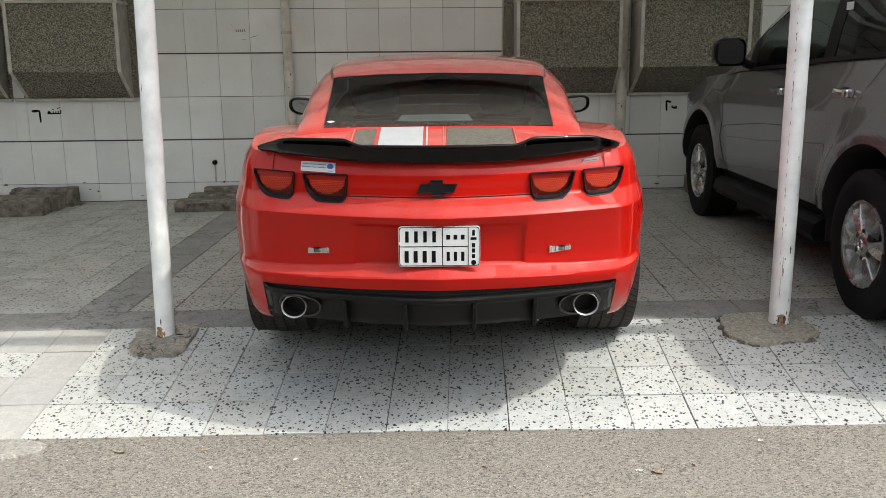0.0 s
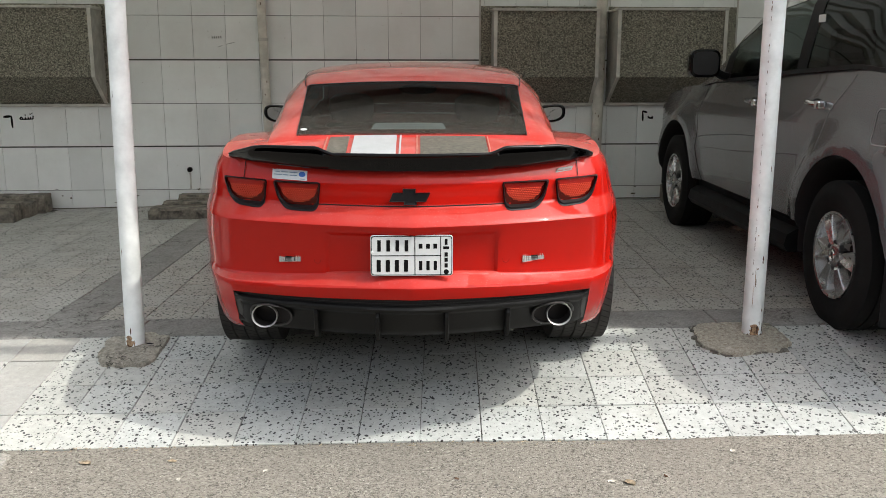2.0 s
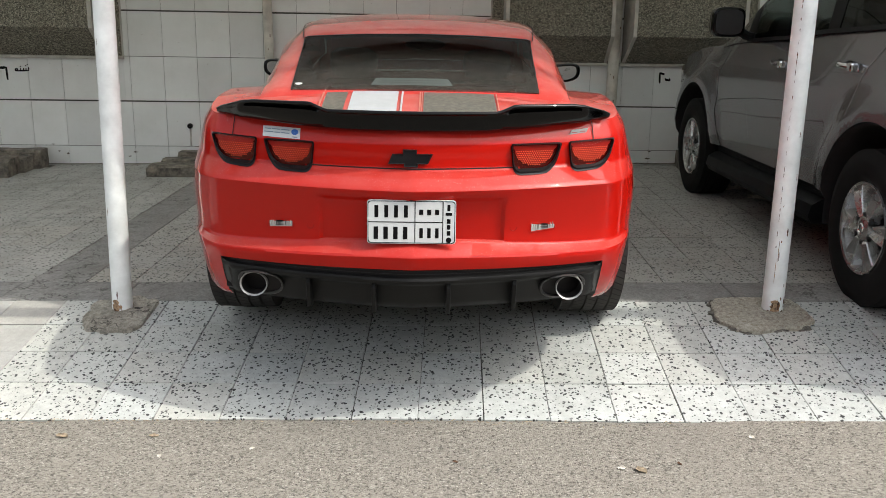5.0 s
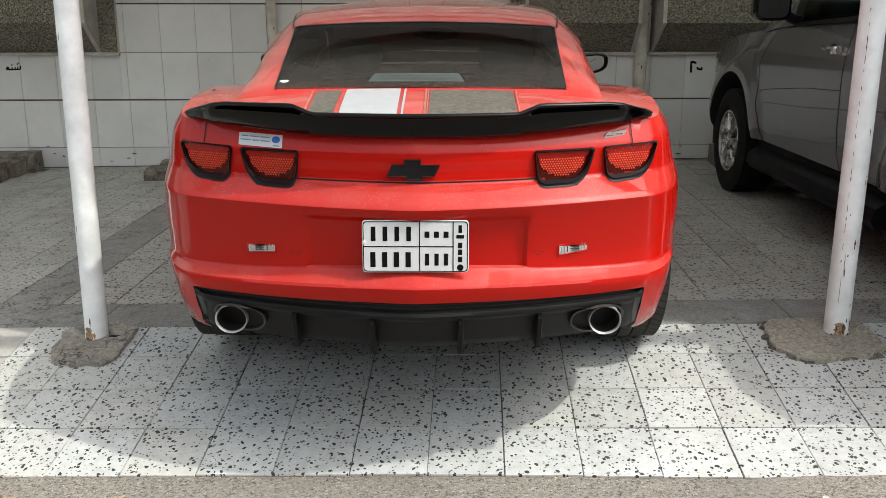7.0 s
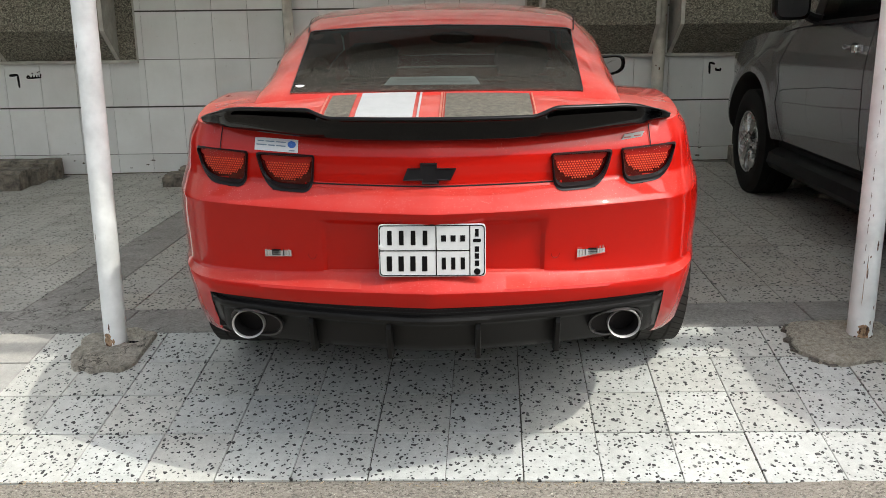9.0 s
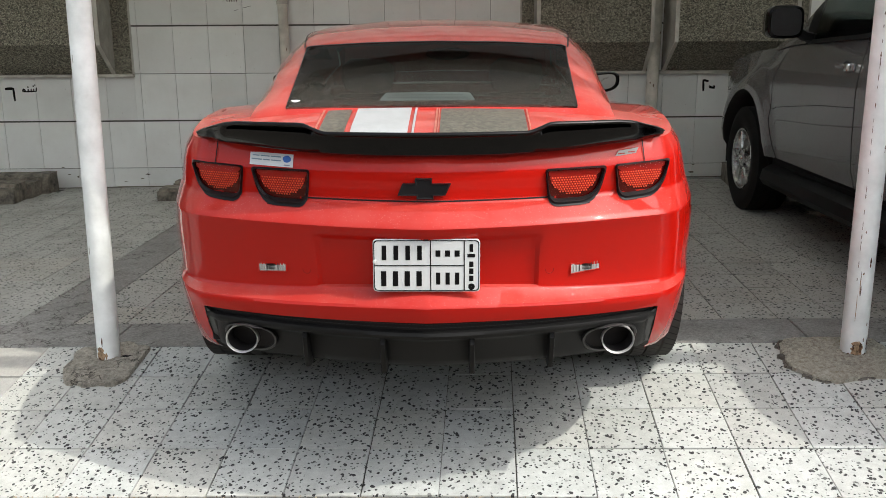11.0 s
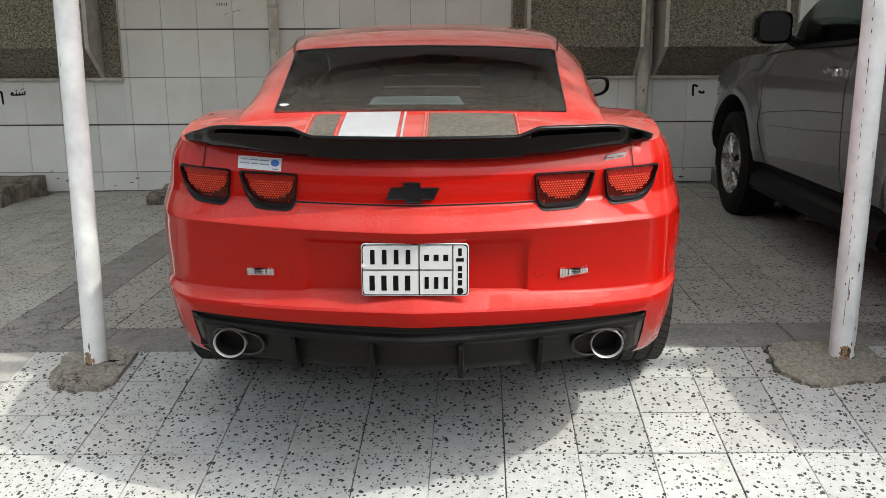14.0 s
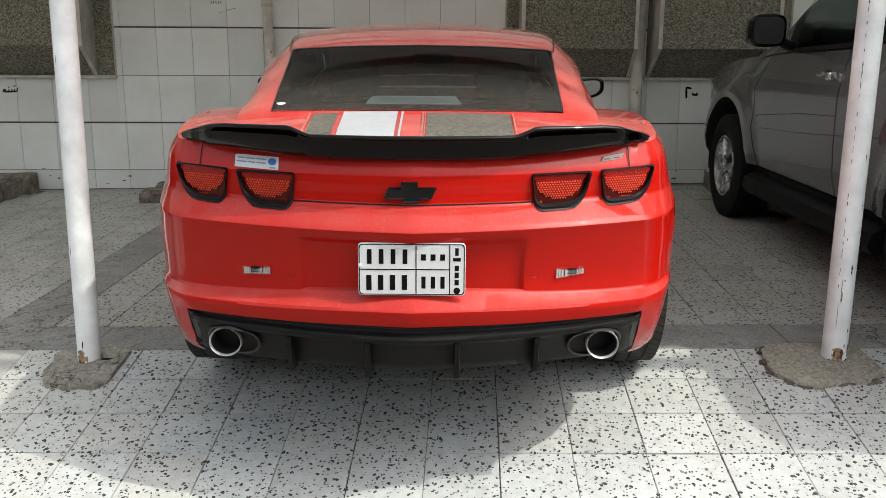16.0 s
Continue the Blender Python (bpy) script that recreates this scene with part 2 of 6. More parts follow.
RED = car_paint("red_car_paint", (0.43, 0.008, 0.004), 0.10, 0.24)
SILVER = car_paint("grey_metallic_paint", (0.200, 0.204, 0.214), 0.05, 0.12)
SILVER.node_tree.nodes["Principled BSDF"].inputs["Coat IOR"].default_value = 1.5
SILVER.node_tree.nodes["Principled BSDF"].inputs["Metallic"].default_value = 0.65
SILVER.node_tree.nodes["Principled BSDF"].inputs["Roughness"].default_value = 0.26
BLACK_GLOSS = plain("gloss_black_plastic", (0.002, 0.002, 0.0022), 0.03, vary=0.1, grain=0)
BLACK = plain("satin_black_plastic", (0.009, 0.009, 0.010), 0.45, vary=0.15, grain=0.15)
GREY_PLASTIC = plain("dark_grey_plastic", (0.0075, 0.0075, 0.0072), 0.5, vary=0.15, grain=0.25)
LIP_GREY = plain("worn_grey_plastic", (0.030, 0.029, 0.028), 0.42, vary=0.15, grain=0.1)
FRAME_BLACK = plain("black_window_trim", (0.006, 0.006, 0.0065), 0.5, vary=0.1, grain=0)
FRAME_BLACK.node_tree.nodes["Principled BSDF"].inputs["Specular IOR Level"].default_value = 0.1
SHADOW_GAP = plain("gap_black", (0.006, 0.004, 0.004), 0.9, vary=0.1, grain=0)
INK = plain("black_ink", (0.006, 0.006, 0.006), 0.5, vary=0.05, grain=0)
for gm, lv in ((INK, 0.08), (BLACK_GLOSS, 0.26), (BLACK, 0.18), (GREY_PLASTIC, 0.2)):
    gm.node_tree.nodes["Principled BSDF"].inputs["Specular IOR Level"].default_value = lv
LAMP_CLEAR = plain("clear_lamp_bowl", (0.60, 0.60, 0.59), 0.2, metal=0.5, vary=0.05, grain=0)
CHROME = plain("chrome", (0.78, 0.78, 0.77), 0.12, metal=1.0, vary=0.05, grain=0)
TIP_STEEL = plain("dulled_exhaust_steel", (0.62, 0.61, 0.60), 0.4, metal=0.6, vary=0.1, grain=0)
ALLOY = plain("alloy_metal", (0.50, 0.50, 0.488), 0.27, metal=0.85, vary=0.08, grain=0.05)
RIM_DARK = plain("dark_alloy", (0.05, 0.05, 0.05), 0.4, metal=0.5, vary=0.1, grain=0)
TYRE, TYRE_DARK = tyre_mat("dusty_tyre_rubber", 1.7), tyre_mat("black_tyre_rubber", 0.3)
TINT = glass("tinted_rear_glass", (0.95, 1.0, 0.92), 0.10, drops=0.38, ior=1.10)
TINT_SIDE = glass("tinted_side_glass", (0.9, 1.0, 0.95), 0.12, ior=1.22)
SIDE_CLEAR = glass("front_side_glass", (0.85, 1.0, 0.93), 0.45, ior=1.22)
CLEAR = glass("windscreen_glass", (0.9, 1.0, 0.95), 0.80)
LENS_RED = glass("red_lens", (1.0, 0.72, 0.64), 0.99, rough=0.02, ior=1.16)
LAMP_DARK = plain("dark_red_bowl", (0.06, 0.003, 0.003), 0.25, vary=0.1, grain=0)
LAMP_RED = plain("red_reflector", (0.36, 0.007, 0.006), 0.3, vary=0.1, grain=0.1, coat=0.4)
LAMP_DOT = plain("reflector_facet", (1.0, 0.24, 0.14), 0.25, vary=0.05, grain=0)
MIRROR = plain("mirror_silver", (0.85, 0.87, 0.88), 0.02, metal=1.0, vary=0.0, grain=0)
MESH_GREY = plain("mesh_grey_plastic", (0.016, 0.016, 0.016), 0.5, vary=0.1, grain=0)
CABIN = plain("dark_cabin_trim", (0.014, 0.014, 0.013), 0.75, vary=0.2, grain=0.2)
PALE_LAMP = plain("pale_lamp_plastic", (0.058, 0.072, 0.065), 0.45, vary=0.1, grain=0)
STRIPE_DARK = plain("grey_stripe_vinyl", (0.115, 0.107, 0.085), 0.42, vary=0.35, scale=60, grain=0.6, grain_scale=160)
STRIPE_WHITE = plain("white_vinyl", (0.37, 0.385, 0.39), 0.4, vary=0.06, scale=20, grain=0.1)
STRIPE_EDGE = plain("pale_stripe_edge", (0.44, 0.13, 0.09), 0.5, vary=0.2, scale=60, grain=0.2)
PLATE_WHITE = plain("plate_white", (0.63, 0.65, 0.64), 0.35, vary=0.04, grain=0)
STICKER_BLUE = plain("sticker_blue", (0.03, 0.13, 0.45), 0.35, vary=0.1, grain=0)
STICKER_GREY = plain("sticker_grey_ink", (0.18, 0.24, 0.30), 0.5, vary=0.1, grain=0)
POLE_PAINT = plain("white_pole_paint", (0.87, 0.91, 0.885), 0.38, vary=0.09, scale=7, grain=0.08, grain_scale=60)
RUST_STAIN = plain("orange_rust_stain", (0.40, 0.27, 0.16), 0.8, vary=0.4, scale=50, grain=0.4)
WALL_PIPE = plain("dirty_cream_paint", (0.60, 0.57, 0.50), 0.5, vary=0.14, scale=8, grain=0.05)
RUST = plain("rusty_bare_steel", (0.13, 0.065, 0.032), 0.85, vary=0.4, scale=40, grain=0.5)
KERB = plain("weathered_kerbstone", (0.20, 0.178, 0.145), 0.9, vary=0.36, scale=13, grain=0.9, grain_scale=70)
PATCH = rough_cement("rough_cement_patch", (0.34, 0.315, 0.26), (0.52, 0.49, 0.415), 0.9, 0.9, 0.55, 45.0)
ROAD_CEMENT = rough_cement("worn_road_cement", (0.27, 0.257, 0.225), (0.36, 0.345, 0.305), 0.4, 0.5, 0.5, 60.0)
PATCH_BEIGE = rough_cement("beige_cement_patch", (0.46, 0.43, 0.345), (0.62, 0.585, 0.475), 1.0, 1.0, 0.6, 60.0)
OLD_MORTAR = rough_cement("dark_old_mortar", (0.15, 0.138, 0.115), (0.26, 0.24, 0.20), 1.0, 0.5, 0.6, 60.0)
# highlight along panel gaps, painted as a pale line
SEAM_PALE = plain("pale_seam_highlight", (0.30, 0.297, 0.285), 0.5, vary=0.2, grain=0)
GROUT = plain("dark_grout", (0.12, 0.115, 0.10), 0.95, vary=0.3, scale=12, grain=0.4)
WALL_GROUT = plain("wall_grout", (0.09, 0.085, 0.075), 0.9, vary=0.3, scale=5, grain=0.3)
TERRAZZO = terrazzo("terrazzo_black_chips", (0.525, 0.543, 0.523), (0.020, 0.020, 0.020), 0.3, 42.0, 0.42)
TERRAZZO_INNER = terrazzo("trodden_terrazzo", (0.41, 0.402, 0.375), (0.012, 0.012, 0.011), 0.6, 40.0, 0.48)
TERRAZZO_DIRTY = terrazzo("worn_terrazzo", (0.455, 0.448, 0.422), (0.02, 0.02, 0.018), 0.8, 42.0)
PLAIN_TILE = terrazzo("plain_cement_tile", (0.44, 0.435, 0.41), (0.36, 0.35, 0.32), 0.4)
SLAB = rough_cement("cement_slab", (0.20, 0.196, 0.184), (0.295, 0.289, 0.272), 0.35, 1.0, 0.42, 70.0)
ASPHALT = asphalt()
PEBBLE = pebbledash("pebbledash", (1.34, 1.33, 1.22))
WALL_TILE = wall_tile_mat()
TRIM_LIGHT = plain("cream_edging", (0.62, 0.60, 0.54), 0.5, vary=0.12, scale=9, grain=0.1)
SIDE_BOARD = plain("grey_side_board", (0.36, 0.35, 0.31), 0.55, vary=0.14, scale=9, grain=0.1)
WALL_MARKS = plain("brown_wall_marks", (0.13, 0.11, 0.085), 0.9, vary=0.3, scale=60, grain=0.3)
GRIT = plain("dark_grit", (0.09, 0.08, 0.07), 0.85, vary=0.4, scale=300, grain=0.2)
TRIM_PALE = plain("pale_painted_trim", (0.52, 0.50, 0.45), 0.5, vary=0.14, scale=9, grain=0.1)
def fabric():
    m, t, p = nodes_of("shade_cloth")
    t.nodes.remove(p)
    a, b = t.nodes.new("ShaderNodeBsdfDiffuse"), t.nodes.new("ShaderNodeBsdfTranslucent")
    c = mixed(t, noise_of(t, 1.5, 4), (0.75, 0.79, 0.74, 1), (0.84, 0.88, 0.83, 1))
    t.links.new(c, a.inputs[0])
    t.links.new(c, b.inputs[0])
    mix = t.nodes.new("ShaderNodeMixShader")
    mix.inputs[0].default_value = 0.25
    t.links.new(a.outputs[0], mix.inputs[1])
    t.links.new(b.outputs[0], mix.inputs[2])
    t.links.new(mix.outputs[0], t.nodes["Material Output"].inputs[0])
    return m


CLOTH = fabric()
FAR_WALL = plain("sandy_render", (0.25, 0.225, 0.185), 0.9, vary=0.12, scale=1.2, grain=0.3)
LEAF_DRY = plain("dry_leaf", (0.36, 0.285, 0.19), 0.8, vary=0.3, scale=60, grain=0.2)
LITTER = plain("pale_litter", (0.62, 0.58, 0.50), 0.7, vary=0.2, scale=50, grain=0.2)


# ---- mesh helpers ----
def thing(name, m, label, category, group="", kind=""):
    ob = new(name)
    ob.matrix_basis = m
    return tagged(ob, label, category, group, kind)


def mesh_of(name, verts, faces, material, smooth=True):
    me = bpy.data.meshes.new(name)
    me.from_pydata([tuple(v) for v in verts], [], faces)
    me.validate()
    bm = bmesh.new()
    bm.from_mesh(me)
    bmesh.ops.remove_doubles(bm, verts=bm.verts, dist=1e-5)
    bmesh.ops.recalc_face_normals(bm, faces=bm.faces)
    for f in bm.faces:
        f.smooth = smooth
    bm.to_mesh(me)
    bm.free()
    me.materials.append(material)
    return me


def part(name, me, parent, label="", sharp=35):
    ob = new(name, me)
    if parent:
        ob.parent = parent
    if sharp and me.polygons and me.polygons[0].use_smooth:
        me.set_sharp_from_angle(angle=radians(sharp))
    if label:
        ob["label"] = label
    return ob


def grid_faces(nr, nc, wrap=False, skip=None):
    faces = []
    for i in range(nr - 1):
        for j in range(nc if wrap else nc - 1):
            if skip and skip(i, j):
                continue
            k = (j + 1) % nc
            faces.append((i * nc + j, i * nc + k, (i + 1) * nc + k, (i + 1) * nc + j))
    return faces


def sheet(name, rows, material, parent, label="", wrap=False, skip=None, caps=False, sharp=35):
    nr, nc = len(rows), len(rows[0])
    faces = grid_faces(nr, nc, wrap, skip)
    if caps:
        faces.append(tuple(range(nc)))
        faces.append(tuple((nr - 1) * nc + j for j in reversed(range(nc))))
    return part(name, mesh_of(name, [v for r in rows for v in r], faces, material), parent, label, sharp)


def box_data(x0, x1, y0, y1, z0, z1, bevel=0.004):
    bm = bmesh.new()
    bmesh.ops.create_cube(bm, size=1)
    for v in bm.verts:
        v.co = ((x0 + x1) / 2 + v.co.x * (x1 - x0), (y0 + y1) / 2 + v.co.y * (y1 - y0), (z0 + z1) / 2 + v.co.z * (z1 - z0))
    if bevel:
        bmesh.ops.bevel(bm, geom=bm.edges[:], offset=bevel, segments=2, affect="EDGES", profile=0.6)
    return bm


def box(name, x0, x1, y0, y1, z0, z1, material, parent=None, label="", bevel=0.004):
    bm = box_data(x0, x1, y0, y1, z0, z1, bevel)
    me = bpy.data.meshes.new(name)
    bm.to_mesh(me)
    bm.free()
    me.materials.append(material)
    return part(name, me, parent, label)


def lathe(profile, n=40, axis="x"):
    """Rows round the x or z axis from (along, radius) pairs."""
    rows = []
    for k in range(n):
        a = 2 * math.pi * k / n
        if axis == "x":
            rows.append([(h, r * math.cos(a), r * math.sin(a)) for h, r in profile])
        else:
            rows.append([(r * math.cos(a), r * math.sin(a), h) for h, r in profile])
    rows.append(rows[0])
    return rows


def tube(name, points, radius, material, parent, label="", n=8):
    rows = []
    pts = [Vector(p) for p in points]
    for i, p in enumerate(pts):
        d = (pts[min(i + 1, len(pts) - 1)] - pts[max(i - 1, 0)]).normalized()
        a = d.cross(Vector((0, 0, 1)))
        if a.length < 1e-3:
            a = d.cross(Vector((1, 0, 0)))
        a.normalize()
        b = d.cross(a)
        rows.append([p + radius * (math.cos(2 * math.pi * k / n) * a + math.sin(2 * math.pi * k / n) * b) for k in range(n)])
    return sheet(name, rows, material, parent, label, wrap=True, caps=True)


def lerp_table(table, x):
    xs = [r[0] for r in table]
    return float(np.interp(x, xs, [r[1] for r in table]))


def smooth01(x):
    x = max(0.0, min(1.0, x))
    return x * x * (3 - 2 * x)


def ribbon(name, points, width_dir, width, lift, material, parent, label=""):
    """A thin raised strip along points; width_dir and lift are vectors or functions of the point's number."""
    rows = []
    w, l = Vector(width_dir), Vector(lift)
    for p in points:
        p = Vector(p)
        rows.append([p - w * width / 2, p - w * width / 2 + l, p + w * width / 2 + l, p + w * width / 2])
    return sheet(name, rows, material, parent, label)


# ---- ground ----
KERF, SLOPE, CROSS, T = radians(-4.0), radians(9.0), 0.019, 0.25
WALL_Y = 4.95
V_D, V_F = 0.75 * math.cos(SLOPE), 0.75 * math.cos(SLOPE) + 0.31


def uv_xy(u, v):
    return u * math.cos(KERF) - v * math.sin(KERF), u * math.sin(KERF) + v * math.cos(KERF)


def ground_z(u, v):
    """Height of the paving: a ramp up from the road, then a gently rising floor to the wall."""
    uc = max(-6.0, min(6.0, u))
    if v < V_D:
        return max(v, -0.27) * math.tan(SLOPE) + CROSS * uc
    x, y = uv_xy(u, v)
    z0 = 0.75 * math.sin(SLOPE) + CROSS * uc
    v_wall = (WALL_Y - u * math.sin(KERF)) / math.cos(KERF)
    return z0 + (0.178 + 0.009 * max(-6, min(6, x)) - z0) * min(1.0, (v - V_D) / (v_wall - V_D))


def floor_z(x, y):
    u = x * math.cos(KERF) + y * math.sin(KERF)
    v = -x * math.sin(KERF) + y * math.cos(KERF)
    return ground_z(u, v)


def paving_pose(u, v, lift=0.0, spin=0.0):
    x, y = uv_xy(u, v)
    e = 0.05
    ex = Vector((*uv_xy(u + e, v), ground_z(u + e, v))) - Vector((*uv_xy(u - e, v), ground_z(u - e, v)))
    ey = Vector((*uv_xy(u, v + e), ground_z(u, v + e))) - Vector((*uv_xy(u, v - e), ground_z(u, v - e)))
    ex.normalize()
    n = ex.cross(ey).normalized()
    ey = n.cross(ex)
    m = Matrix((ex, ey, n)).transposed().to_4x4()
    m.translation = Vector((x, y, ground_z(u, v))) + n * lift
    return m @ pose(0, 0, 0, 0, 0, spin)


def wide_sheet(name, us, vs, height, material, label):
    rows = [[(*uv_xy(u, v), height(u, v)) for u in us] for v in vs]
    ob = sheet(name, rows, material, None)
    return tagged(ob, label, "ground", kind="structure")


us = [-60, -20, -10, -7, -6] + [k * 0.5 for k in range(-11, 12)] + [6, 7, 10, 20, 60]
floor = wide_sheet("floor", [u for u in us if abs(u) <= 10], [-0.262, -0.1, 0.2, 0.5, V_D - 0.001, V_D + 0.001, 1.0, 1.5, 2, 3, 4, 4.6, 5.6], lambda u, v: ground_z(u, v) - 0.007, GROUT, "paved parking floor with ramp down to the road")

edge_us = [-60, -20, -10, -7] + [k * 0.04 - 6 for k in range(301)] + [7, 10, 20, 60]


def edge_out(u):
    """How far the paving edge reaches out past its even line."""
    return 0.006 + 0.016 * smooth01(abs(u - 0.1) / 1.5)


rows = []
for k, v in enumerate((-0.2475, -0.256, -0.27, -0.30, -0.5, -1.0, -2.0, -4.0, -12.0, -60.0)):
    row = []
    for u in edge_us:
        j = 0.004 * noise.noise((u * 3.1, 0.3, 0)) + 0.005 * noise.noise((u * 14, 1.3, 0)) if k in (1, 2) else 0.0
        z = ground_z(u, -0.256) - (0.006, 0.001, -0.001)[min(k, 2)] + (0.004 * noise.noise((u * 2, v * 2, 5)) if v < -0.3 else 0)
        if k in (1, 2):
            z += 0.004 * noise.noise((u * 9, v * 9, 2))
        over = 0.018 * smooth01((u - 1.30) / 0.06) * (0.75 + 0.35 * noise.noise((u * 7, 4, 1))) if k < 3 else 0.0
        over -= edge_out(u) if k < 4 else 0.0
        z = max(z, ground_z(u, v + j + over) + 0.004) if over > 0.002 - edge_out(u) and k else z
        row.append((*uv_xy(u, v + j + over), z + (over * 0.16 if k == 0 else 0)))
    rows.append(row)
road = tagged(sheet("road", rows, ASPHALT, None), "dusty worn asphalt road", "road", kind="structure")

rows = [[(x, y, -0.35) for x in (-600, 600)] for y in (-600, 600)]
tagged(sheet("ground", rows, FAR_WALL, None), "sandy ground that reaches the horizon", "ground", kind="structure")


# ---- wall with its tiles, openings and projecting panels ----
wall = tagged(box("wall_north", -12, 12, WALL_Y + 0.008, WALL_Y + 0.25, -0.3, 3.3, WALL_GROUT, None, bevel=0), "boundary wall clad in white tiles with dark joints", "wall", kind="structure")
OPENINGS = ((-7.0, -3.60, 1.137, 2.05), (-3.50, -2.325, 1.137, 2.05), (1.03, 2.15, 1.14, 2.05), (2.265, 3.53, 1.14, 2.05))


def cut(rects, hole):
    out = []
    a, b, c, d = hole
    for x0, x1, z0, z1 in rects:
        if x1 <= a or x0 >= b or z1 <= c or z0 >= d:
            out.append((x0, x1, z0, z1))
            continue
        if x0 < a:
            out.append((x0, a, z0, z1))
        if x1 > b:
            out.append((b, x1, z0, z1))
        m0, m1 = max(x0, a), min(x1, b)
        if z0 < c:
            out.append((m0, m1, z0, c))
        if z1 > d:
            out.append((m0, m1, d, z1))
    return out


def slab_mesh(name, w, h, thick, material, chamfer=0.002):
    """A thin piece centred on its face, lying in x and y, with chamfered rim."""
    a, b, c = w / 2, h / 2, chamfer
    v = [(-a, -b, -thick), (a, -b, -thick), (a, b, -thick), (-a, b, -thick), (-a, -b, -c), (a, -b, -c), (a, b, -c), (-a, b, -c),
         (-a + c, -b + c, 0), (a - c, -b + c, 0), (a - c, b - c, 0), (-a + c, b - c, 0)]
    f = [(8, 9, 10, 11)]
    for k in range(4):
        j = (k + 1) % 4
        f += [(k, j, 4 + j, 4 + k), (4 + k, 4 + j, 8 + j, 8 + k)]
    me = bpy.data.meshes.new(name)
    me.from_pydata(v, [], f)
    me.materials.append(material)
    return me


ROW_LINES = (0.329, 0.742, 1.146, 1.549, 1.953, 2.357, 2.76, 3.16)
wall_pieces = []
for k in range(-9, 21):
    x0 = -1.966 + 0.3035 * k
    lines = (0.02, *ROW_LINES)
    for r in range(len(lines) - 1):
        low = 0.0065 if lines[r] in (0.742, 1.549, 2.357) else 0.0023
        top = 0.0065 if lines[r + 1] in (0.742, 1.549, 2.357) else 0.0023
        rects = [(x0 + 0.0015, x0 + 0.302, lines[r] + low, lines[r + 1] - top)]
        for hole in OPENINGS:
            rects = cut(rects, hole)
        wall_pieces += [q for q in rects if q[1] - q[0] > 0.012 and q[3] - q[2] > 0.012]


# ---- poles, canopy and far surroundings ----
def canopy_pole(x, y, r, lean, label, foot, seam=0):
    z0 = floor_z(x, y)
    p = thing("canopy_pole", pose(x, y, z0, 0, lean, 0), label, "pole", "canopy poles")
    prof = [(-0.02, r * 1.02), (0.03, r), (0.9, r), (1.8, r), (2.62 - z0, r)]
    sheet("shaft", lathe(prof, 28, "z"), POLE_PAINT, p)
    rows = []
    for i in range(4):
        rows.append([((r + 0.0012) * math.cos(2 * math.pi * q / 40), (r + 0.0012) * math.sin(2 * math.pi * q / 40),
                      0.0 if i == 0 else (0.012 + 0.022 * abs(noise.noise((q * 0.9, x, 2)))) * i / 3) for q in range(41)])
    sheet("rust_collar", rows, RUST, p)
    rng = random.Random(int(x * 100) + 500)

    def flake(name, a, z, w, h, material, lift):
        rows = []
        n = 14
        seed = rng.uniform(0, 50)
        for i in range(n):
            t = i / (n - 1)
            half = w * math.sin(math.pi * (0.04 + 0.92 * t)) ** 0.6
            l_ = half * (0.75 + 0.7 * noise.noise((t * 4, seed, 1)))
            r_ = half * (0.75 + 0.7 * noise.noise((t * 4, seed, 9)))
            rows.append([((r + lift) * math.cos(a - l_ + (l_ + r_) * q / 5), (r + lift) * math.sin(a - l_ + (l_ + r_) * q / 5), z + h * t + 0.12 * h * noise.noise((q * 0.9, seed, t))) for q in range(6)])
        sheet(name, rows, material, p)
    for k in range(11 if seam else 3):
        flake("rust_chip", rng.uniform(3.4, 6.0), 0.06 + rng.random() ** 1.5 * 1.5, rng.uniform(0.025, 0.09), rng.uniform(0.006, 0.045), RUST, 0.0009)
    z = 0.25
    for k in range(seam):
        z += rng.uniform(0.02, 0.075)
        flake("rust_chip", 4.02 + 0.05 * noise.noise((z * 3, 1, 1)), z, rng.uniform(0.02, 0.05), rng.uniform(0.010, 0.034), RUST, 0.0009)
    flake("rust_blotch", foot, 0.008, 0.62, 0.06, RUST_STAIN, 0.0008)
    if not seam:
        flake("rust_blotch", foot + 0.5, 0.015, 0.10, 0.03, RUST_STAIN, 0.0012)
        return p
    flake("rust_blotch", foot + 0.25, 0.022, 0.16, 0.04, RUST, 0.0012)
    flake("rust_blotch", foot - 0.3, 0.03, 0.10, 0.025, RUST, 0.0012)
    flake("rust_blotch", foot + 0.9, 0.03, 0.12, 0.05, RUST, 0.0012)
    for k in range(3):
        flake("rust_run", foot + rng.uniform(-0.6, 1.2), 0.05 + 0.1 * k, 0.03, rng.uniform(0.05, 0.12), RUST_STAIN, 0.0007)
    return p


canopy_pole(-1.139, 0.712, 0.046, 0.6, "white painted steel canopy pole with rusty foot", 4.35)
canopy_pole(1.911, 0.507, 0.0485, 0.05, "white steel canopy pole with chipped rusty paint", 4.55, 44)


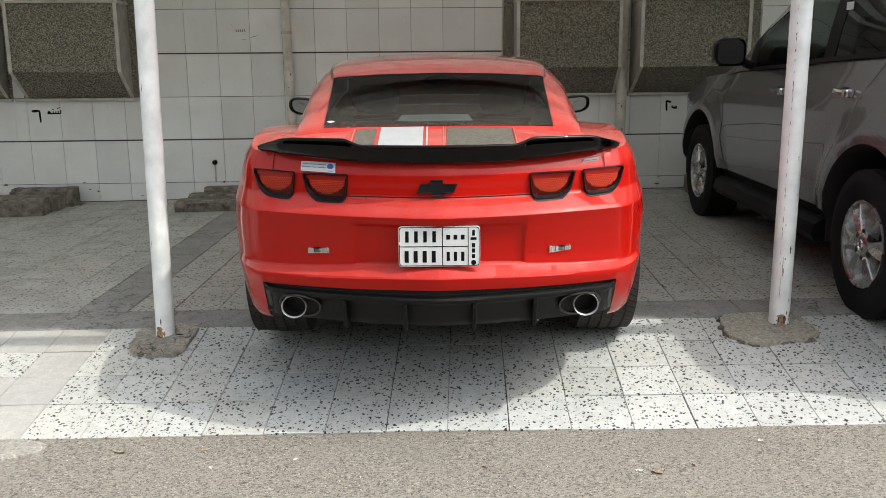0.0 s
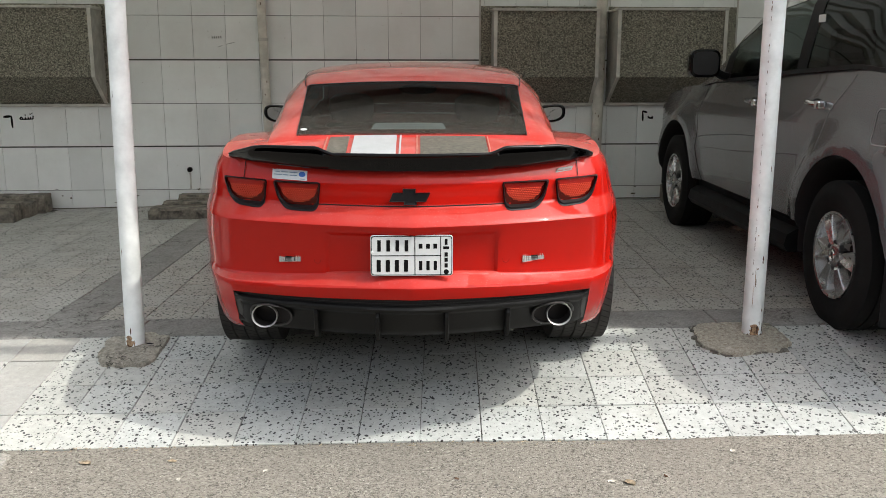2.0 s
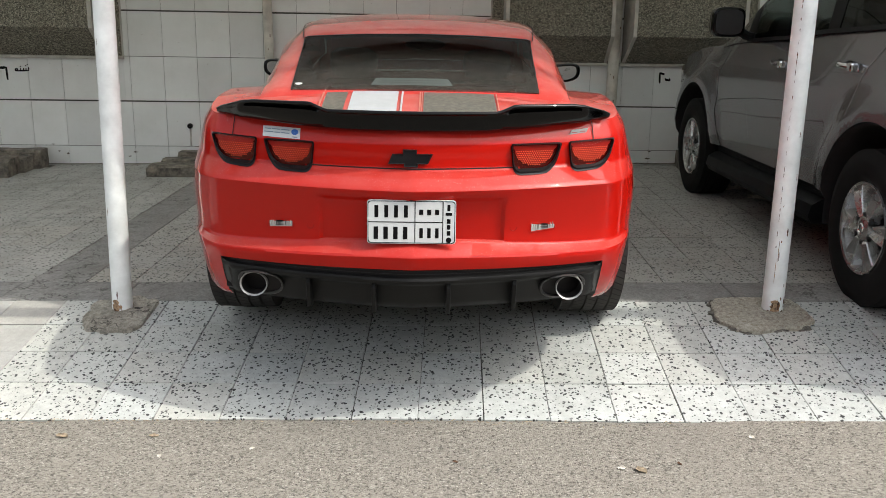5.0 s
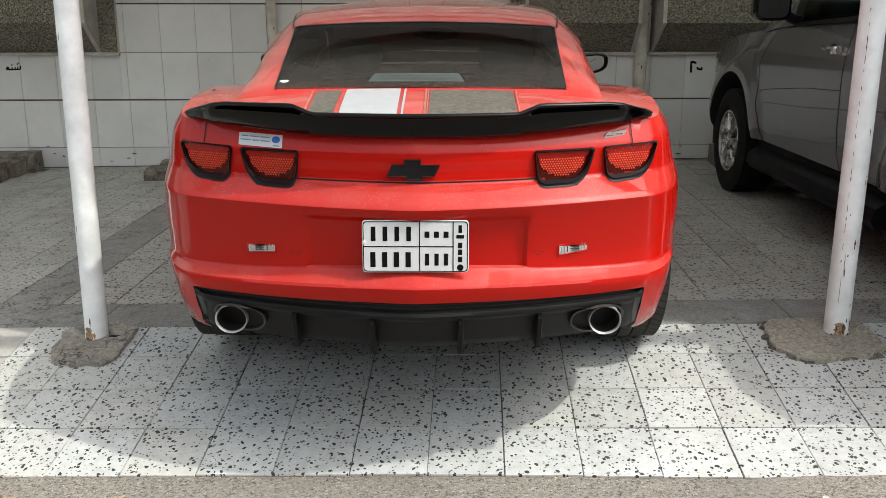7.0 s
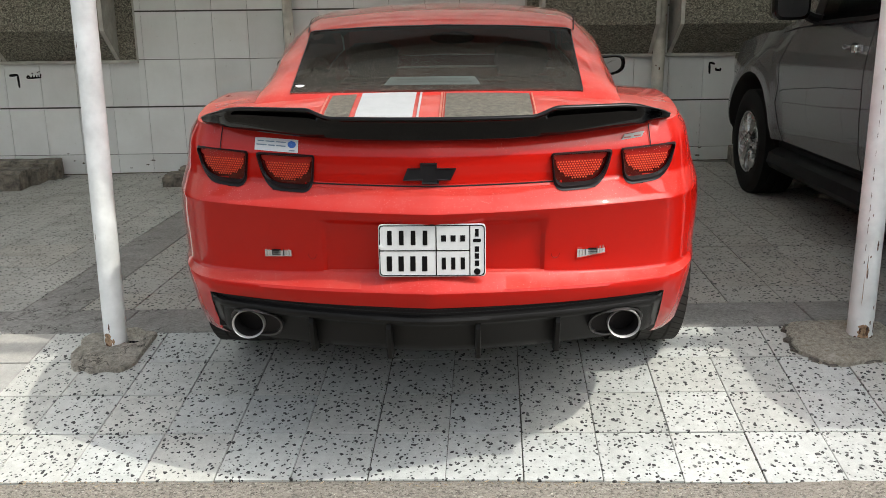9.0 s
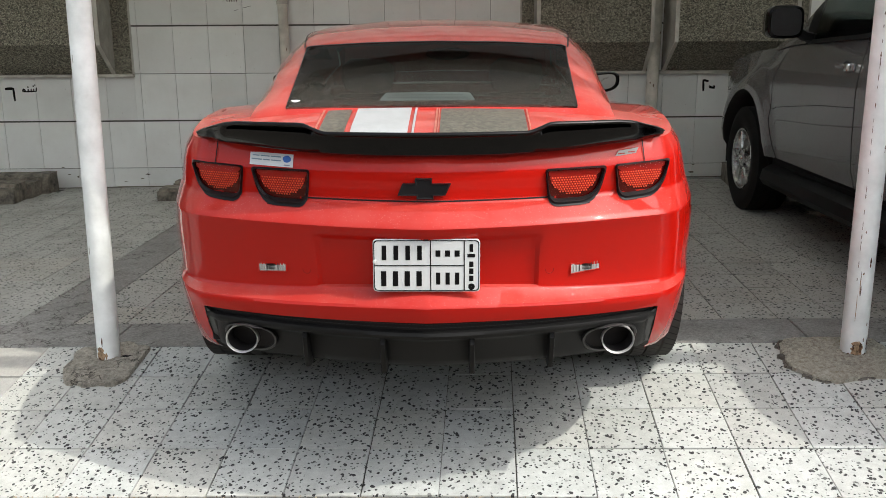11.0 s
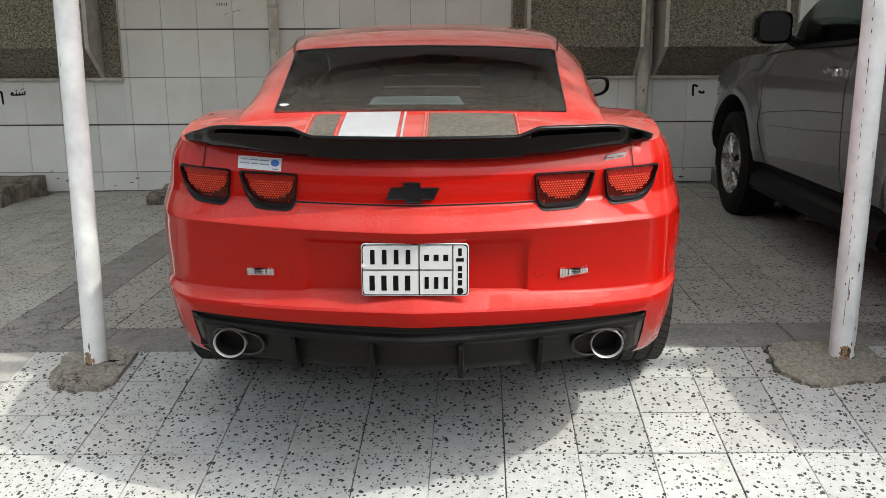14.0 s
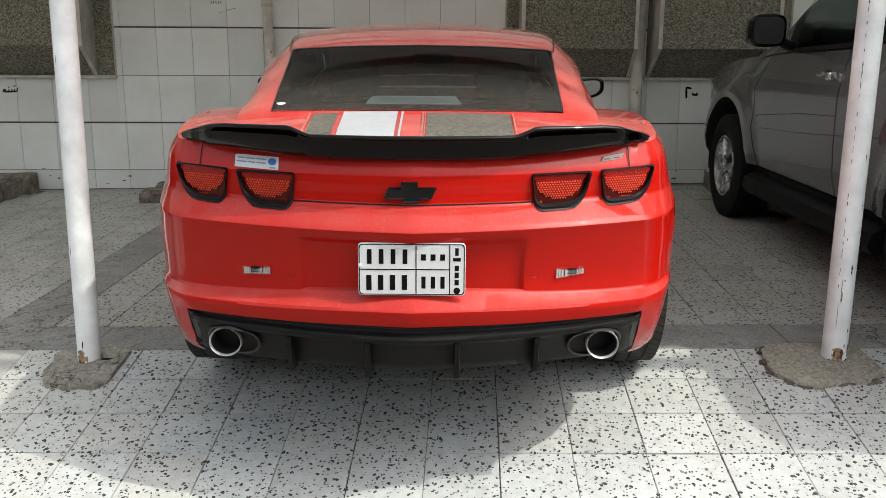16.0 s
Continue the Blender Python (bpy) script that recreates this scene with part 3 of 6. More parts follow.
def cement_patch(x, y, rx, ry, seed, material, label, flat_side=9.0, pit=None, skirt=None):
    """Hand-smeared mortar with a broken rim, an older coat showing round it, a straight side along a joint and a pit beside the pole."""
    z0 = floor_z(x, y)
    p = thing("cement_patch", pose(x, y, z0), label, "cement patch")
    rows = []
    for i, k in enumerate((0.0, 0.12, 0.24, 0.36, 0.48, 0.6, 0.7, 0.8, 0.88, 0.93, 0.96, 0.985, 1.0)):
        row = []
        for q in range(110):
            a = 2 * math.pi * q / 110
            ca, sa = math.cos(a), math.sin(a)
            e = 1 + 0.20 * noise.noise((ca * 1.6, sa * 1.6, seed)) + 0.10 * noise.noise((ca * 4, sa * 4, seed)) + 0.03 * noise.noise((ca * 14, sa * 14, seed))
            sx = abs(ca) ** 0.75 * (1 if ca > 0 else -1)
            sy = abs(sa) ** 0.75 * (1 if sa > 0 else -1)
            px, py = rx * k * e * sx, ry * k * e * sy
            px = min(px, flat_side + 0.08 * py + 0.004 * noise.noise((py * 60, 3, seed)))
            h = (0.022 if k < 0.95 else 0.017 if k < 0.99 else -0.004)
            h += 0.005 * noise.noise((px * 14, py * 14, seed)) + 0.0035 * noise.noise((px * 45, py * 45, seed)) + 0.002 * noise.noise((px * 110, py * 110, seed))
            if k < 0.9:
                h -= 0.004 * smooth01((noise.noise((px * 22, py * 22, seed + 5)) - 0.2) * 5)
            if pit:
                d = math.hypot((px - pit[0]) / pit[2], (py - pit[1]) / pit[3]) + 0.35 * noise.noise((px * 40, py * 40, seed))
                h -= 0.022 * smooth01((1.15 - d) * 2.5)
            row.append((px, py, floor_z(x + px, y + py) - z0 + h))
        rows.append(row)
    if skirt:
        rows[-1] = [(u_ * 0.985, v_ * 0.985, floor_z(x + u_, y + v_) - z0 + 0.002) for u_, v_, w_ in rows[-1]]
        under = []
        for k in (0.55, 0.8, 0.94, 1.0, 1.02):
            row = []
            for q in range(110):
                ca, sa = math.cos(2 * math.pi * q / 110), math.sin(2 * math.pi * q / 110)
                e = 1.0 + 0.20 * noise.noise((ca * 1.6, sa * 1.6, seed)) + 0.17 * noise.noise((ca * 3.1, sa * 3.1, seed + 9)) + 0.06 * noise.noise((ca * 11, sa * 11, seed + 9))
                u_, v_ = rx * k * e * abs(ca) ** 0.75 * (1 if ca > 0 else -1), ry * k * e * abs(sa) ** 0.75 * (1 if sa > 0 else -1)
                h = (0.009 if k < 1.0 else 0.006 if k < 1.01 else -0.004) + 0.003 * noise.noise((u_ * 50, v_ * 50, seed))
                row.append((u_, v_, floor_z(x + u_, y + v_) - z0 + h))
            under.append(row)
        sheet("old_mortar", under, skirt, p, "darker older mortar", wrap=True, sharp=60)
    sheet("mortar", rows, material, p, wrap=True, sharp=60)
    if pit:
        # Black sheet laid in the shallow dent, its shade put into colour.
        ring = [[(pit[0] + pit[2] * k * (0.85 + 0.35 * noise.noise((math.cos(b) * 2, math.sin(b) * 2, seed))) * math.cos(b), pit[1] + pit[3] * k * (0.85 + 0.35 * noise.noise((math.cos(b) * 2, math.sin(b) * 2, seed))) * math.sin(b), 0.0) for b in [2 * math.pi * n / 26 for n in range(26)]] for k in (1.0, 0.5, 0.02)]
        ring = [[(u_, v_, floor_z(x + u_, y + v_) - z0 + 0.006) for u_, v_, w_ in r_] for r_ in ring]
        sheet("pit", ring, SHADOW_GAP, p, wrap=True)
    rng = random.Random(int(seed * 10))
    for k in range(12):
        a = rng.uniform(0, 6.28)
        d = rng.uniform(0.85, 1.12)
        s_ = rng.uniform(0.004, 0.010)
        cx, cy = rx * d * math.cos(a), ry * d * math.sin(a)
        if cx > flat_side:
            continue
        zc = floor_z(x + cx, y + cy) - z0
        sheet("crumb", [[(cx + s_ * w * math.cos(b + rng.uniform(-0.3, 0.3)), cy + s_ * w * 0.8 * math.sin(b), zc + s_ * h) for b in [6.283 * n / 6 for n in range(6)]] for h, w in ((-0.3, 0.9), (0.3, 1.0), (0.8, 0.5))], material, p, wrap=True, caps=True)
    return p


cement_patch(-1.135, 0.665, 0.165, 0.165, 3.0, PATCH, "rough grey cement patch round a pole foot", 0.14, (0.062, 0.052, 0.040, 0.024))
cement_patch(1.835, 0.465, 0.235, 0.165, 8.0, PATCH_BEIGE, "broad beige cement patch round a pole foot", skirt=OLD_MORTAR)

cement_patch(-1.56, -0.30, 0.20, 0.085, 15.0, ROAD_CEMENT, "flat pale cement smear on asphalt at the paving edge")


def canopy_edge(x):
    return 0.10 - 0.065 * (max(-8, min(8, x)) - 1.0)


rows = []
for k in range(25):
    x = -12 + k
    y0 = canopy_edge(x) - 0.025
    rows.append([(x, y0 + (WALL_Y + 0.2 - y0) * j / 10, 2.63 + 0.02 * math.sin(j * 1.9)) for j in range(11)])
canopy = tagged(sheet("canopy_roof", rows, CLOTH, None), "cream shade-cloth parking canopy on steel poles", "canopy", kind="structure")
tube("edge_pipe", [(x, canopy_edge(x) - 0.175, 2.60) for x in range(-12, 13)], 0.05, WALL_PIPE, canopy, n=14)
for k in range(8):
    y = 0.55 + 0.6 * k
    box("purlin", -10.5, 10.5, y, y + 0.06, 2.54, 2.622, WALL_PIPE, canopy, bevel=0)

# Unseen low wall, added to block light coming in under the wagon.
tagged(box("blocking_wall_east", 4.75, 4.95, 0.3, WALL_Y, -0.3, 1.5, FAR_WALL, None, bevel=0), "low rendered wall, unseen, added to block light under the wagon", "wall", kind="structure")
tagged(box("wall_south", -40, 40, -11.4, -11.1, -0.4, 4.6, FAR_WALL, None, bevel=0), "sand-coloured rendered wall across the road", "wall", kind="structure")


# ---- red coupe ----
def coupe():
    car = thing("red_coupe", Matrix.Identity(4), "red two-door sports coupe with black rear spoiler, dusty and rain-spotted", "car")
    th, up = radians(2.4), radians(1.0)
    fwd = Vector((math.sin(th) * math.cos(up), math.cos(th) * math.cos(up), math.sin(up)))
    right = Vector((math.cos(th), -math.sin(th), 0))
    m = Matrix((right, fwd, right.cross(fwd))).transposed().to_4x4()
    m.translation = (0.2015, -0.40, 0.115)
    car.matrix_basis = m

    # -- lower body: rings from the rear middle round the flank to the nose
    rings = ((0.262, 0.17, 0.256), (0.305, 0.10, 0.295), (0.40, 0.03, 0.385), (0.468, -0.006, 0.455), (0.500, -0.017, 0.48), (0.514, -0.019, 0.495), (0.522, -0.015, 0.503),
             (0.555, 0.034, 0.517), (0.561, 0.039, 0.523), (0.5655, 0.0405, 0.528), (0.62, 0.036, 0.585), (0.66, 0.026, 0.64), (0.695, 0.017, 0.69), (0.707, 0.013, 0.705), (0.714, 0.011, 0.713),
             (0.734, 0.0035, 0.734), (0.7395, 0.0015, 0.740), (0.7435, 0.0035, 0.744), (0.757, 0.018, 0.757), (0.783, 0.048, 0.784), (0.797, 0.064, 0.798), (0.804, 0.071, 0.804), (0.812, 0.074, 0.812),
             (0.85, 0.072, 0.85), (0.88, 0.073, 0.88), (0.893, 0.0755, 0.893), (0.904, 0.081, 0.904), (0.920, 0.0905, 0.922), (0.945, 0.106, 0.955))
    width = ((0.20, 0.80), (0.26, 0.845), (0.36, 0.878), (0.52, 0.912), (0.66, 0.926), (0.74, 0.91), (0.80, 0.885), (0.86, 0.862), (0.92, 0.83), (0.955, 0.80))
    edge = ((0.0, 0.952), (0.25, 0.955), (0.45, 0.968), (0.7, 0.992), (0.95, 1.0), (1.3, 0.985), (2.0, 0.945), (3.0, 0.925), (3.8, 0.92), (4.3, 0.86), (4.6, 0.76), (4.8, 0.66))
    deck = ((0.0, 0.945), (0.12, 0.955), (0.3, 0.995), (0.5, 1.030), (0.8, 1.032), (1.2, 1.01), (2.4, 0.96), (3.2, 0.965), (4.0, 0.925), (4.5, 0.82), (4.8, 0.67))
    NR, NCN, NS, NN = 57, 12, 34, 12

    def bow(x):
        return 0.10 * abs(x) + 0.285 * x * x

    def recess(x, z):
        sx = smooth01((0.330 - abs(x)) / 0.022)
        return 0.013 * sx * smooth01((0.714 - z) / 0.014) * smooth01((z - 0.5615) / 0.0035)

    def rear_y(x, z):
        zs, bs = [r[0] for r in rings], [r[1] for r in rings]
        return float(np.interp(z, zs, bs)) + bow(x)

    def outline(b, w):
        pts = [(0.70 * i / (NR - 1), b + bow(0.70 * i / (NR - 1))) for i in range(NR)]
        p0 = Vector(pts[-1])
        p1 = p0 + Vector((min(0.112, w - 0.02 - 0.70), 0.058))
        p2, p3 = Vector((w, 0.58)), Vector((w, 0.95))
        for i in range(1, NCN + 1):
            t = i / NCN
            q = (1 - t) ** 3 * p0 + 3 * t * (1 - t) ** 2 * p1 + 3 * t * t * (1 - t) * p2 + t ** 3 * p3
            pts.append((q.x, q.y))
        for i in range(1, NS + 1):
            y = 0.95 + (4.15 - 0.95) * i / NS
            pinch = 0.055 * math.exp(-((y - 2.25) / 0.75) ** 2)
            pts.append((w - pinch, y))
        p0, p1, p2, p3 = Vector((w, 4.15)), Vector((w, 4.5)), Vector((0.62, 4.66 - 0.3 * b)), Vector((0.0, 4.74 - 0.3 * b))
        for i in range(1, NN + 1):
            t = i / NN
            q = (1 - t) ** 3 * p0 + 3 * t * (1 - t) ** 2 * p1 + 3 * t * t * (1 - t) * p2 + t ** 3 * p3
            pts.append((q.x, q.y))
        return pts

    half = []
    for zc, b, zs in rings:
        ring = []
        for x, y in outline(b, lerp_table(width, zs)):
            k = smooth01(x / 0.74) if y < 2 else 1.0
            z = zc + (zs - zc) * k
            f = (z - 0.25) / 0.70
            drop = lerp_table(edge, y) - 0.955
            z += drop * (max(0.0, f) ** (5 if y < 1.2 else 1.6)) if y > 0.3 else 0.0
            if y < 0.4 and x < 0.40:
                y += recess(x, zc)
            ring.append((x, y, z))
        half.append(ring)
    top = half[-1]
    for k in (0.985, 0.955, 0.9, 0.8, 0.65, 0.5, 0.25, 0.0):
        half.append([(x * k, y, z + (lerp_table(deck, y) + 0.0 - z) * (1 - k ** 3)) for x, y, z in top])

    arches = ((1.03, 0.365, 0.385), (3.88, 0.365, 0.385))

    def side_rows(sign):
        rows = []
        for ring in half:
            row = []
            for x, y, z in ring:
                if x > 0.72 and z < 0.86:
                    for ya, za, ra in arches:
                        d = math.hypot(y - ya, z - za)
                        if ra - 0.055 < d < ra + 0.03:
                            y, z = ya + (y - ya) * ra / d, za + (z - za) * ra / d
                row.append((sign * x, y, z))
            rows.append(row)
        return rows

    def skip_for(rows):
        def skip(i, j):
            q = [rows[i][j], rows[i][j + 1], rows[i + 1][j + 1], rows[i + 1][j]]
            x = sum(abs(p[0]) for p in q) / 4
            y = sum(p[1] for p in q) / 4
            z = sum(p[2] for p in q) / 4
            if y < 0.6 and x < 0.699 and z < 0.450 and i < 12:
                return True
            # pockets for the foot of each tail lamp
            if y < 0.5 and 0.785 < z < 0.812 and (0.372 < x < 0.470 or 0.585 < x < 0.63):
                return True
            return x > 0.70 and any(math.hypot(y - ya, z - za) < ra - 0.012 for ya, za, ra in arches)
        return skip

    verts, faces = [], []
    for sign in (-1, 1):
        rows = side_rows(sign)
        n0, nc = len(verts), len(rows[0])
        verts += [p for r in rows for p in r]
        faces += [tuple(n0 + a for a in f) for f in grid_faces(len(rows), nc, skip=skip_for(rows))]
    body = part("body", mesh_of("body", verts, faces, RED), car, "glossy red painted bodywork", 32)
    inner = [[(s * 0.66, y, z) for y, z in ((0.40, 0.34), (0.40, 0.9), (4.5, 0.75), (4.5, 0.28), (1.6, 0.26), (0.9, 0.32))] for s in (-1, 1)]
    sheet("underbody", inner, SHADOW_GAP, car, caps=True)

    # -- cabin
    st = (0.43, 0.50, 0.62, 0.80, 0.95, 1.08, 1.2, 1.45, 1.7, 2.0, 2.3, 2.5, 2.8, 3.05, 3.25)
    px = ((.62, .60, .54, .475, .46, .25, 0), (.62, .59, .53, .475, .46, .25, 0), (.62, .60, .545, .478, .462, .25, 0), (.635, .618, .565, .482, .466, .25, 0), (.645, .63, .585, .486, .47, .25, 0), (.65, .638, .60, .492, .475, .25, 0),
          (.66, .642, .607, .515, .48, .25, 0), (.67, .65, .607, .53, .48, .25, 0), (.68, .655, .605, .535, .48, .25, 0), (.69, .66, .605, .535, .48, .25, 0), (.70, .665, .60, .53, .48, .25, 0),
          (.71, .67, .605, .54, .50, .25, 0), (.72, .69, .635, .58, .54, .27, 0), (.72, .70, .66, .62, .58, .29, 0), (.72, .70, .66, .62, .58, .29, 0))
    pz = ((.93, .94, .95, .96, .97, .97, .97), (.97, 1.012, 1.026, 1.031, 1.032, 1.035, 1.036), (.97, 1.030, 1.06, 1.072, 1.075, 1.08, 1.082), (.97, 1.05, 1.105, 1.135, 1.139, 1.147, 1.15), (.99, 1.065, 1.14, 1.187, 1.192, 1.202, 1.205),
          (.98, 1.075, 1.16, 1.232, 1.238, 1.250, 1.255), (.97, 1.085, 1.18, 1.258, 1.268, 1.284, 1.288), (.96, 1.09, 1.20, 1.278, 1.292, 1.312, 1.317), (.95, 1.09, 1.205, 1.285, 1.303, 1.325, 1.332),
          (.94, 1.09, 1.205, 1.283, 1.300, 1.322, 1.328), (.93, 1.08, 1.19, 1.255, 1.268, 1.286, 1.292), (.92, 1.06, 1.155, 1.215, 1.228, 1.248, 1.255), (.92, 1.01, 1.07, 1.11, 1.122, 1.145, 1.152),
          (.91, .96, .99, 1.01, 1.02, 1.04, 1.047), (.90, .93, .93, .935, .94, .955, .96))

    def cabin(y, c):
        """A point of the cabin's skin: y along the car, c from 0 at the foot to 6 at the middle line."""
        reach = 0.10 * smooth01((y - 0.58) / 0.2)
        near = [y + reach * q for q in (-1, -0.6, -0.2, 0.2, 0.6, 1)]
        xs = [float(np.mean(np.interp(near, st, [r[k] for r in px]))) for k in range(7)]
        zs = [float(np.mean(np.interp(near, st, [r[k] for r in pz]))) for k in range(7)]
        return float(np.interp(c, range(7), xs)), y, float(np.interp(c, range(7), zs))

    ys = sorted(set([0.43, 0.46] + [round(0.50 + 0.055 * k, 4) for k in range(51)] + [1.03, 1.08, 2.5, 3.05, 1.45, 2.8, 3.25]))
    cs = [0, 0.5, 1, 1.5, 2, 2.5, 3, 3.5, 4, 4.5, 5, 5.5, 6]

    def open_at(y, c):
        if c > 3 and (0.5 < y < 1.03 or 2.5 < y < 3.05):
            return True
        return 0.6 < c < 2.4 and 1.45 < y < 2.8

    verts, faces = [], []
    for sign in (-1, 1):
        n0 = len(verts)
        for y in ys:
            for c in cs:
                x, yy, z = cabin(y, c)
                verts.append((sign * x, yy, z))
        faces += [tuple(n0 + a for a in f) for f in grid_faces(len(ys), len(cs), skip=lambda i, j: open_at((ys[i] + ys[i + 1]) / 2, (cs[j] + cs[j + 1]) / 2))]
    part("roof", mesh_of("roof", verts, faces, RED), car, "red roof and rear pillars", 40)

    def pane(name, y0, y1, c0, c1, material, parent, sides, lift, ny=14, ncol=14):
        for sign in sides:
            rows = []
            for i in range(ny + 1):
                row = []
                for j in range(ncol + 1):
                    x, y, z = cabin(y0 + (y1 - y0) * i / ny, c0 + (c1 - c0) * j / ncol)
                    row.append((sign * (x + lift[0]), y, z + lift[1]))
                rows.append(row)
            ob = sheet(name, rows, material, parent, sharp=0)
            ob.visible_shadow = False
        return ob

    def full_pane(name, y0, y1, material, lift, label, ny=16):
        rows = []
        for i in range(ny + 1):
            y = y0 + (y1 - y0) * i / ny
            row = [cabin(y, c) for c in [3 + 3 * k / 10 for k in range(11)]]
            rows.append([(-x, y, z + lift) for x, y, z in row] + [(x, y, z + lift) for x, y, z in reversed(row[:-1])])
        ob = sheet(name, rows, material, car, label, sharp=0)
        ob.visible_shadow = False
        return ob

    for s in (-1, 1):
        ribbon("roof_joint", [(s * (x + 0.006), y, z + 0.0008) for x, y, z in [cabin(1.04 + 0.06 * k, 2.97) for k in range(16)]], (1, 0, 0.3), 0.005, (0, 0, 0.001), SHADOW_GAP, car)
    rear_glass = full_pane("rear_window", 0.505, 1.035, TINT, 0.003, "dark tinted rear window covered in dried raindrops")
    for s in (-1, 1):
        pts = [cabin(0.505 + 0.53 * k / 10, 3.0) for k in range(11)]
        ribbon("window_seal", [(s * x, y, z + 0.003) for x, y, z in pts], (1, 0, 0), 0.0035, (0, 0, 0.001), BLACK, rear_glass)
    pts = [cabin(1.033, 3 + 0.3 * k) for k in range(11)]
    pts = [(-x, y, z + 0.003) for x, y, z in pts] + [(x, y, z + 0.003) for x, y, z in reversed(pts[:-1])]
    ribbon("window_seal", pts, (0, 0.93, 0.36), 0.008, (0, 0, 0.002), BLACK, rear_glass)
    full_pane("windscreen", 2.5, 3.05, CLEAR, 0.003, "clear sloping windscreen")
    pane("side_window", 1.45, 2.8, 0.6, 2.4, TINT_SIDE, car, (-1, 1), (0.003, 0.002))

    # -- cabin fittings seen through the rear window
    for s in (-1, 1):
        seat = sheet("front_seat", [[(s * 0.36 + 0.23 * math.cos(a) * w, 2.05 + 0.16 * (z - 0.5) * -1 + 0.07 * math.sin(a), z) for a in [2 * math.pi * k / 16 for k in range(16)]]
                                    for z, w in ((0.45, 0.9), (0.6, 1.0), (0.8, 1.0), (0.93, 0.9), (0.985, 0.6))], CABIN, car, wrap=True, caps=True)
        sheet("headrest", [[(s * 0.36 + w * math.cos(a), 1.95 + 0.05 * math.sin(a), z) for a in [2 * math.pi * k / 14 for k in range(14)]]
                           for z, w in ((0.99, 0.06), (1.0, 0.11), (1.06, 0.13), (1.12, 0.125), (1.15, 0.08))], CABIN, seat, wrap=True, caps=True)
    rows = []
    for y in (1.05, 1.2, 1.45, 1.7, 2.0, 2.3, 2.5):
        row = [cabin(y, 2.5 + 3.5 * k / 8) for k in range(9)]
        rows.append([(-x, y, z - 0.014) for x, y, z in row] + [(x, y, z - 0.014) for x, y, z in reversed(row[:-1])])
    sheet("headliner", rows, CABIN, car, "dark cloth headliner")
    box("rear_shelf", -0.55, 0.55, 0.55, 1.25, 0.955, 0.97, CABIN, car)
    box("rear_seat", -0.55, 0.55, 1.22, 1.36, 0.5, 1.0, CABIN, car, bevel=0.03)
    box("dashboard", -0.6, 0.6, 2.75, 3.1, 0.75, 0.93, CABIN, car, bevel=0.03)
    sheet("interior_mirror", [[(0.02 + 0.12 * math.cos(a) * k, 2.44 + dy, 1.16 + 0.032 * math.sin(a) * k) for a in [2 * math.pi * q / 24 for q in range(24)]] for dy, k in ((0, 0.85), (0.004, 1.0), (0.02, 1.0), (0.035, 0.7))], BLACK, car, wrap=True, caps=True)
    def on_glass(x, y, d):
        near = [cabin(y, 3 + 0.3 * k) for k in range(11)]
        return x, y, float(np.interp(abs(x), [p[0] for p in reversed(near)], [p[2] for p in reversed(near)])) + d
    lampbar = sheet("high_brake_lamp", [[on_glass(-0.014 + w * u / 4, y, d) for u in range(-4, 5)] for y, w, d in ((0.541, 0.158, 0.0034), (0.542, 0.158, 0.0046), (0.570, 0.150, 0.0048), (0.598, 0.140, 0.0046), (0.599, 0.140, 0.0034))], PALE_LAMP, car, "pale ribbed high brake lamp on the rear glass")
    for k in range(2):
        sheet("rib", [[on_glass(-0.014 + (0.13 - 0.012 * k) * u / 4, 0.559 + 0.018 * k + e, 0.0056) for u in range(-4, 5)] for e in (-0.002, 0.002)], RIM_DARK, lampbar)

    # small white blot near the rear window's lower left corner
    sheet("white_spot", [[(-0.452 + 0.014 * k * math.cos(a) * (1 + 0.3 * math.sin(3 * a)), 0.552 + 0.010 * k * math.sin(a), cabin(0.552 + 0.010 * k * math.sin(a), 3.2)[2] + 0.007 - 0.002 * k) for a in [2 * math.pi * q / 16 for q in range(16)]] for k in (1.0, 0.6, 0.02)], PLATE_WHITE, rear_glass, wrap=True)

    # -- boot lid: vinyl stripes, gaps
    def decal(name, x0, x1, material, lift, label, flare=0.0):
        rows = []
        for i in range(11):
            y = 0.13 + 0.37 * i / 10
            g = 1 + flare * (0.5 - y)
            rows.append([(g * (x0 + (x1 - x0) * k / 6), y + bow(x0 + (x1 - x0) * k / 6) * (1 - i / 10), surface(g * (x0 + (x1 - x0) * k / 6), y + bow(x0 + (x1 - x0) * k / 6) * (1 - i / 10)) + lift) for k in range(7)])
        return sheet(name, rows, material, car, label)

    def surface(x, y):
        xs = 0.0
        for (xa, ya, za), (xb, yb, zb) in zip(top, top[1:]):
            if ya <= y <= yb:
                t = (y - ya) / max(1e-6, yb - ya)
                xs, ze = xa + (xb - xa) * t, za + (zb - za) * t
                k = min(1.0, abs(x) / max(0.02, xs))
                return ze + (lerp_table(deck, y) - ze) * (1 - k ** 3)
        return lerp_table(deck, y)

    decal("stripe", -0.335, -0.255, STRIPE_DARK, 0.0030, "weathered grey racing stripe", -0.03)
    decal("stripe", 0.034, 0.301, STRIPE_DARK, 0.0030, "weathered grey racing stripe", -0.03)
    decal("stripe_panel", -0.237, -0.062, STRIPE_WHITE, 0.0055, "white panel on the boot lid", -0.03)
    decal("stripe_edge", -0.050, -0.043, STRIPE_WHITE, 0.0055, "", -0.03)
    for a, b in ((-0.350, 0.007), (0.018, 0.006), (0.027, 0.003), (0.307, 0.005)):
        decal("stripe_edge", a, a + b, STRIPE_EDGE, 0.0045, "", -0.03)

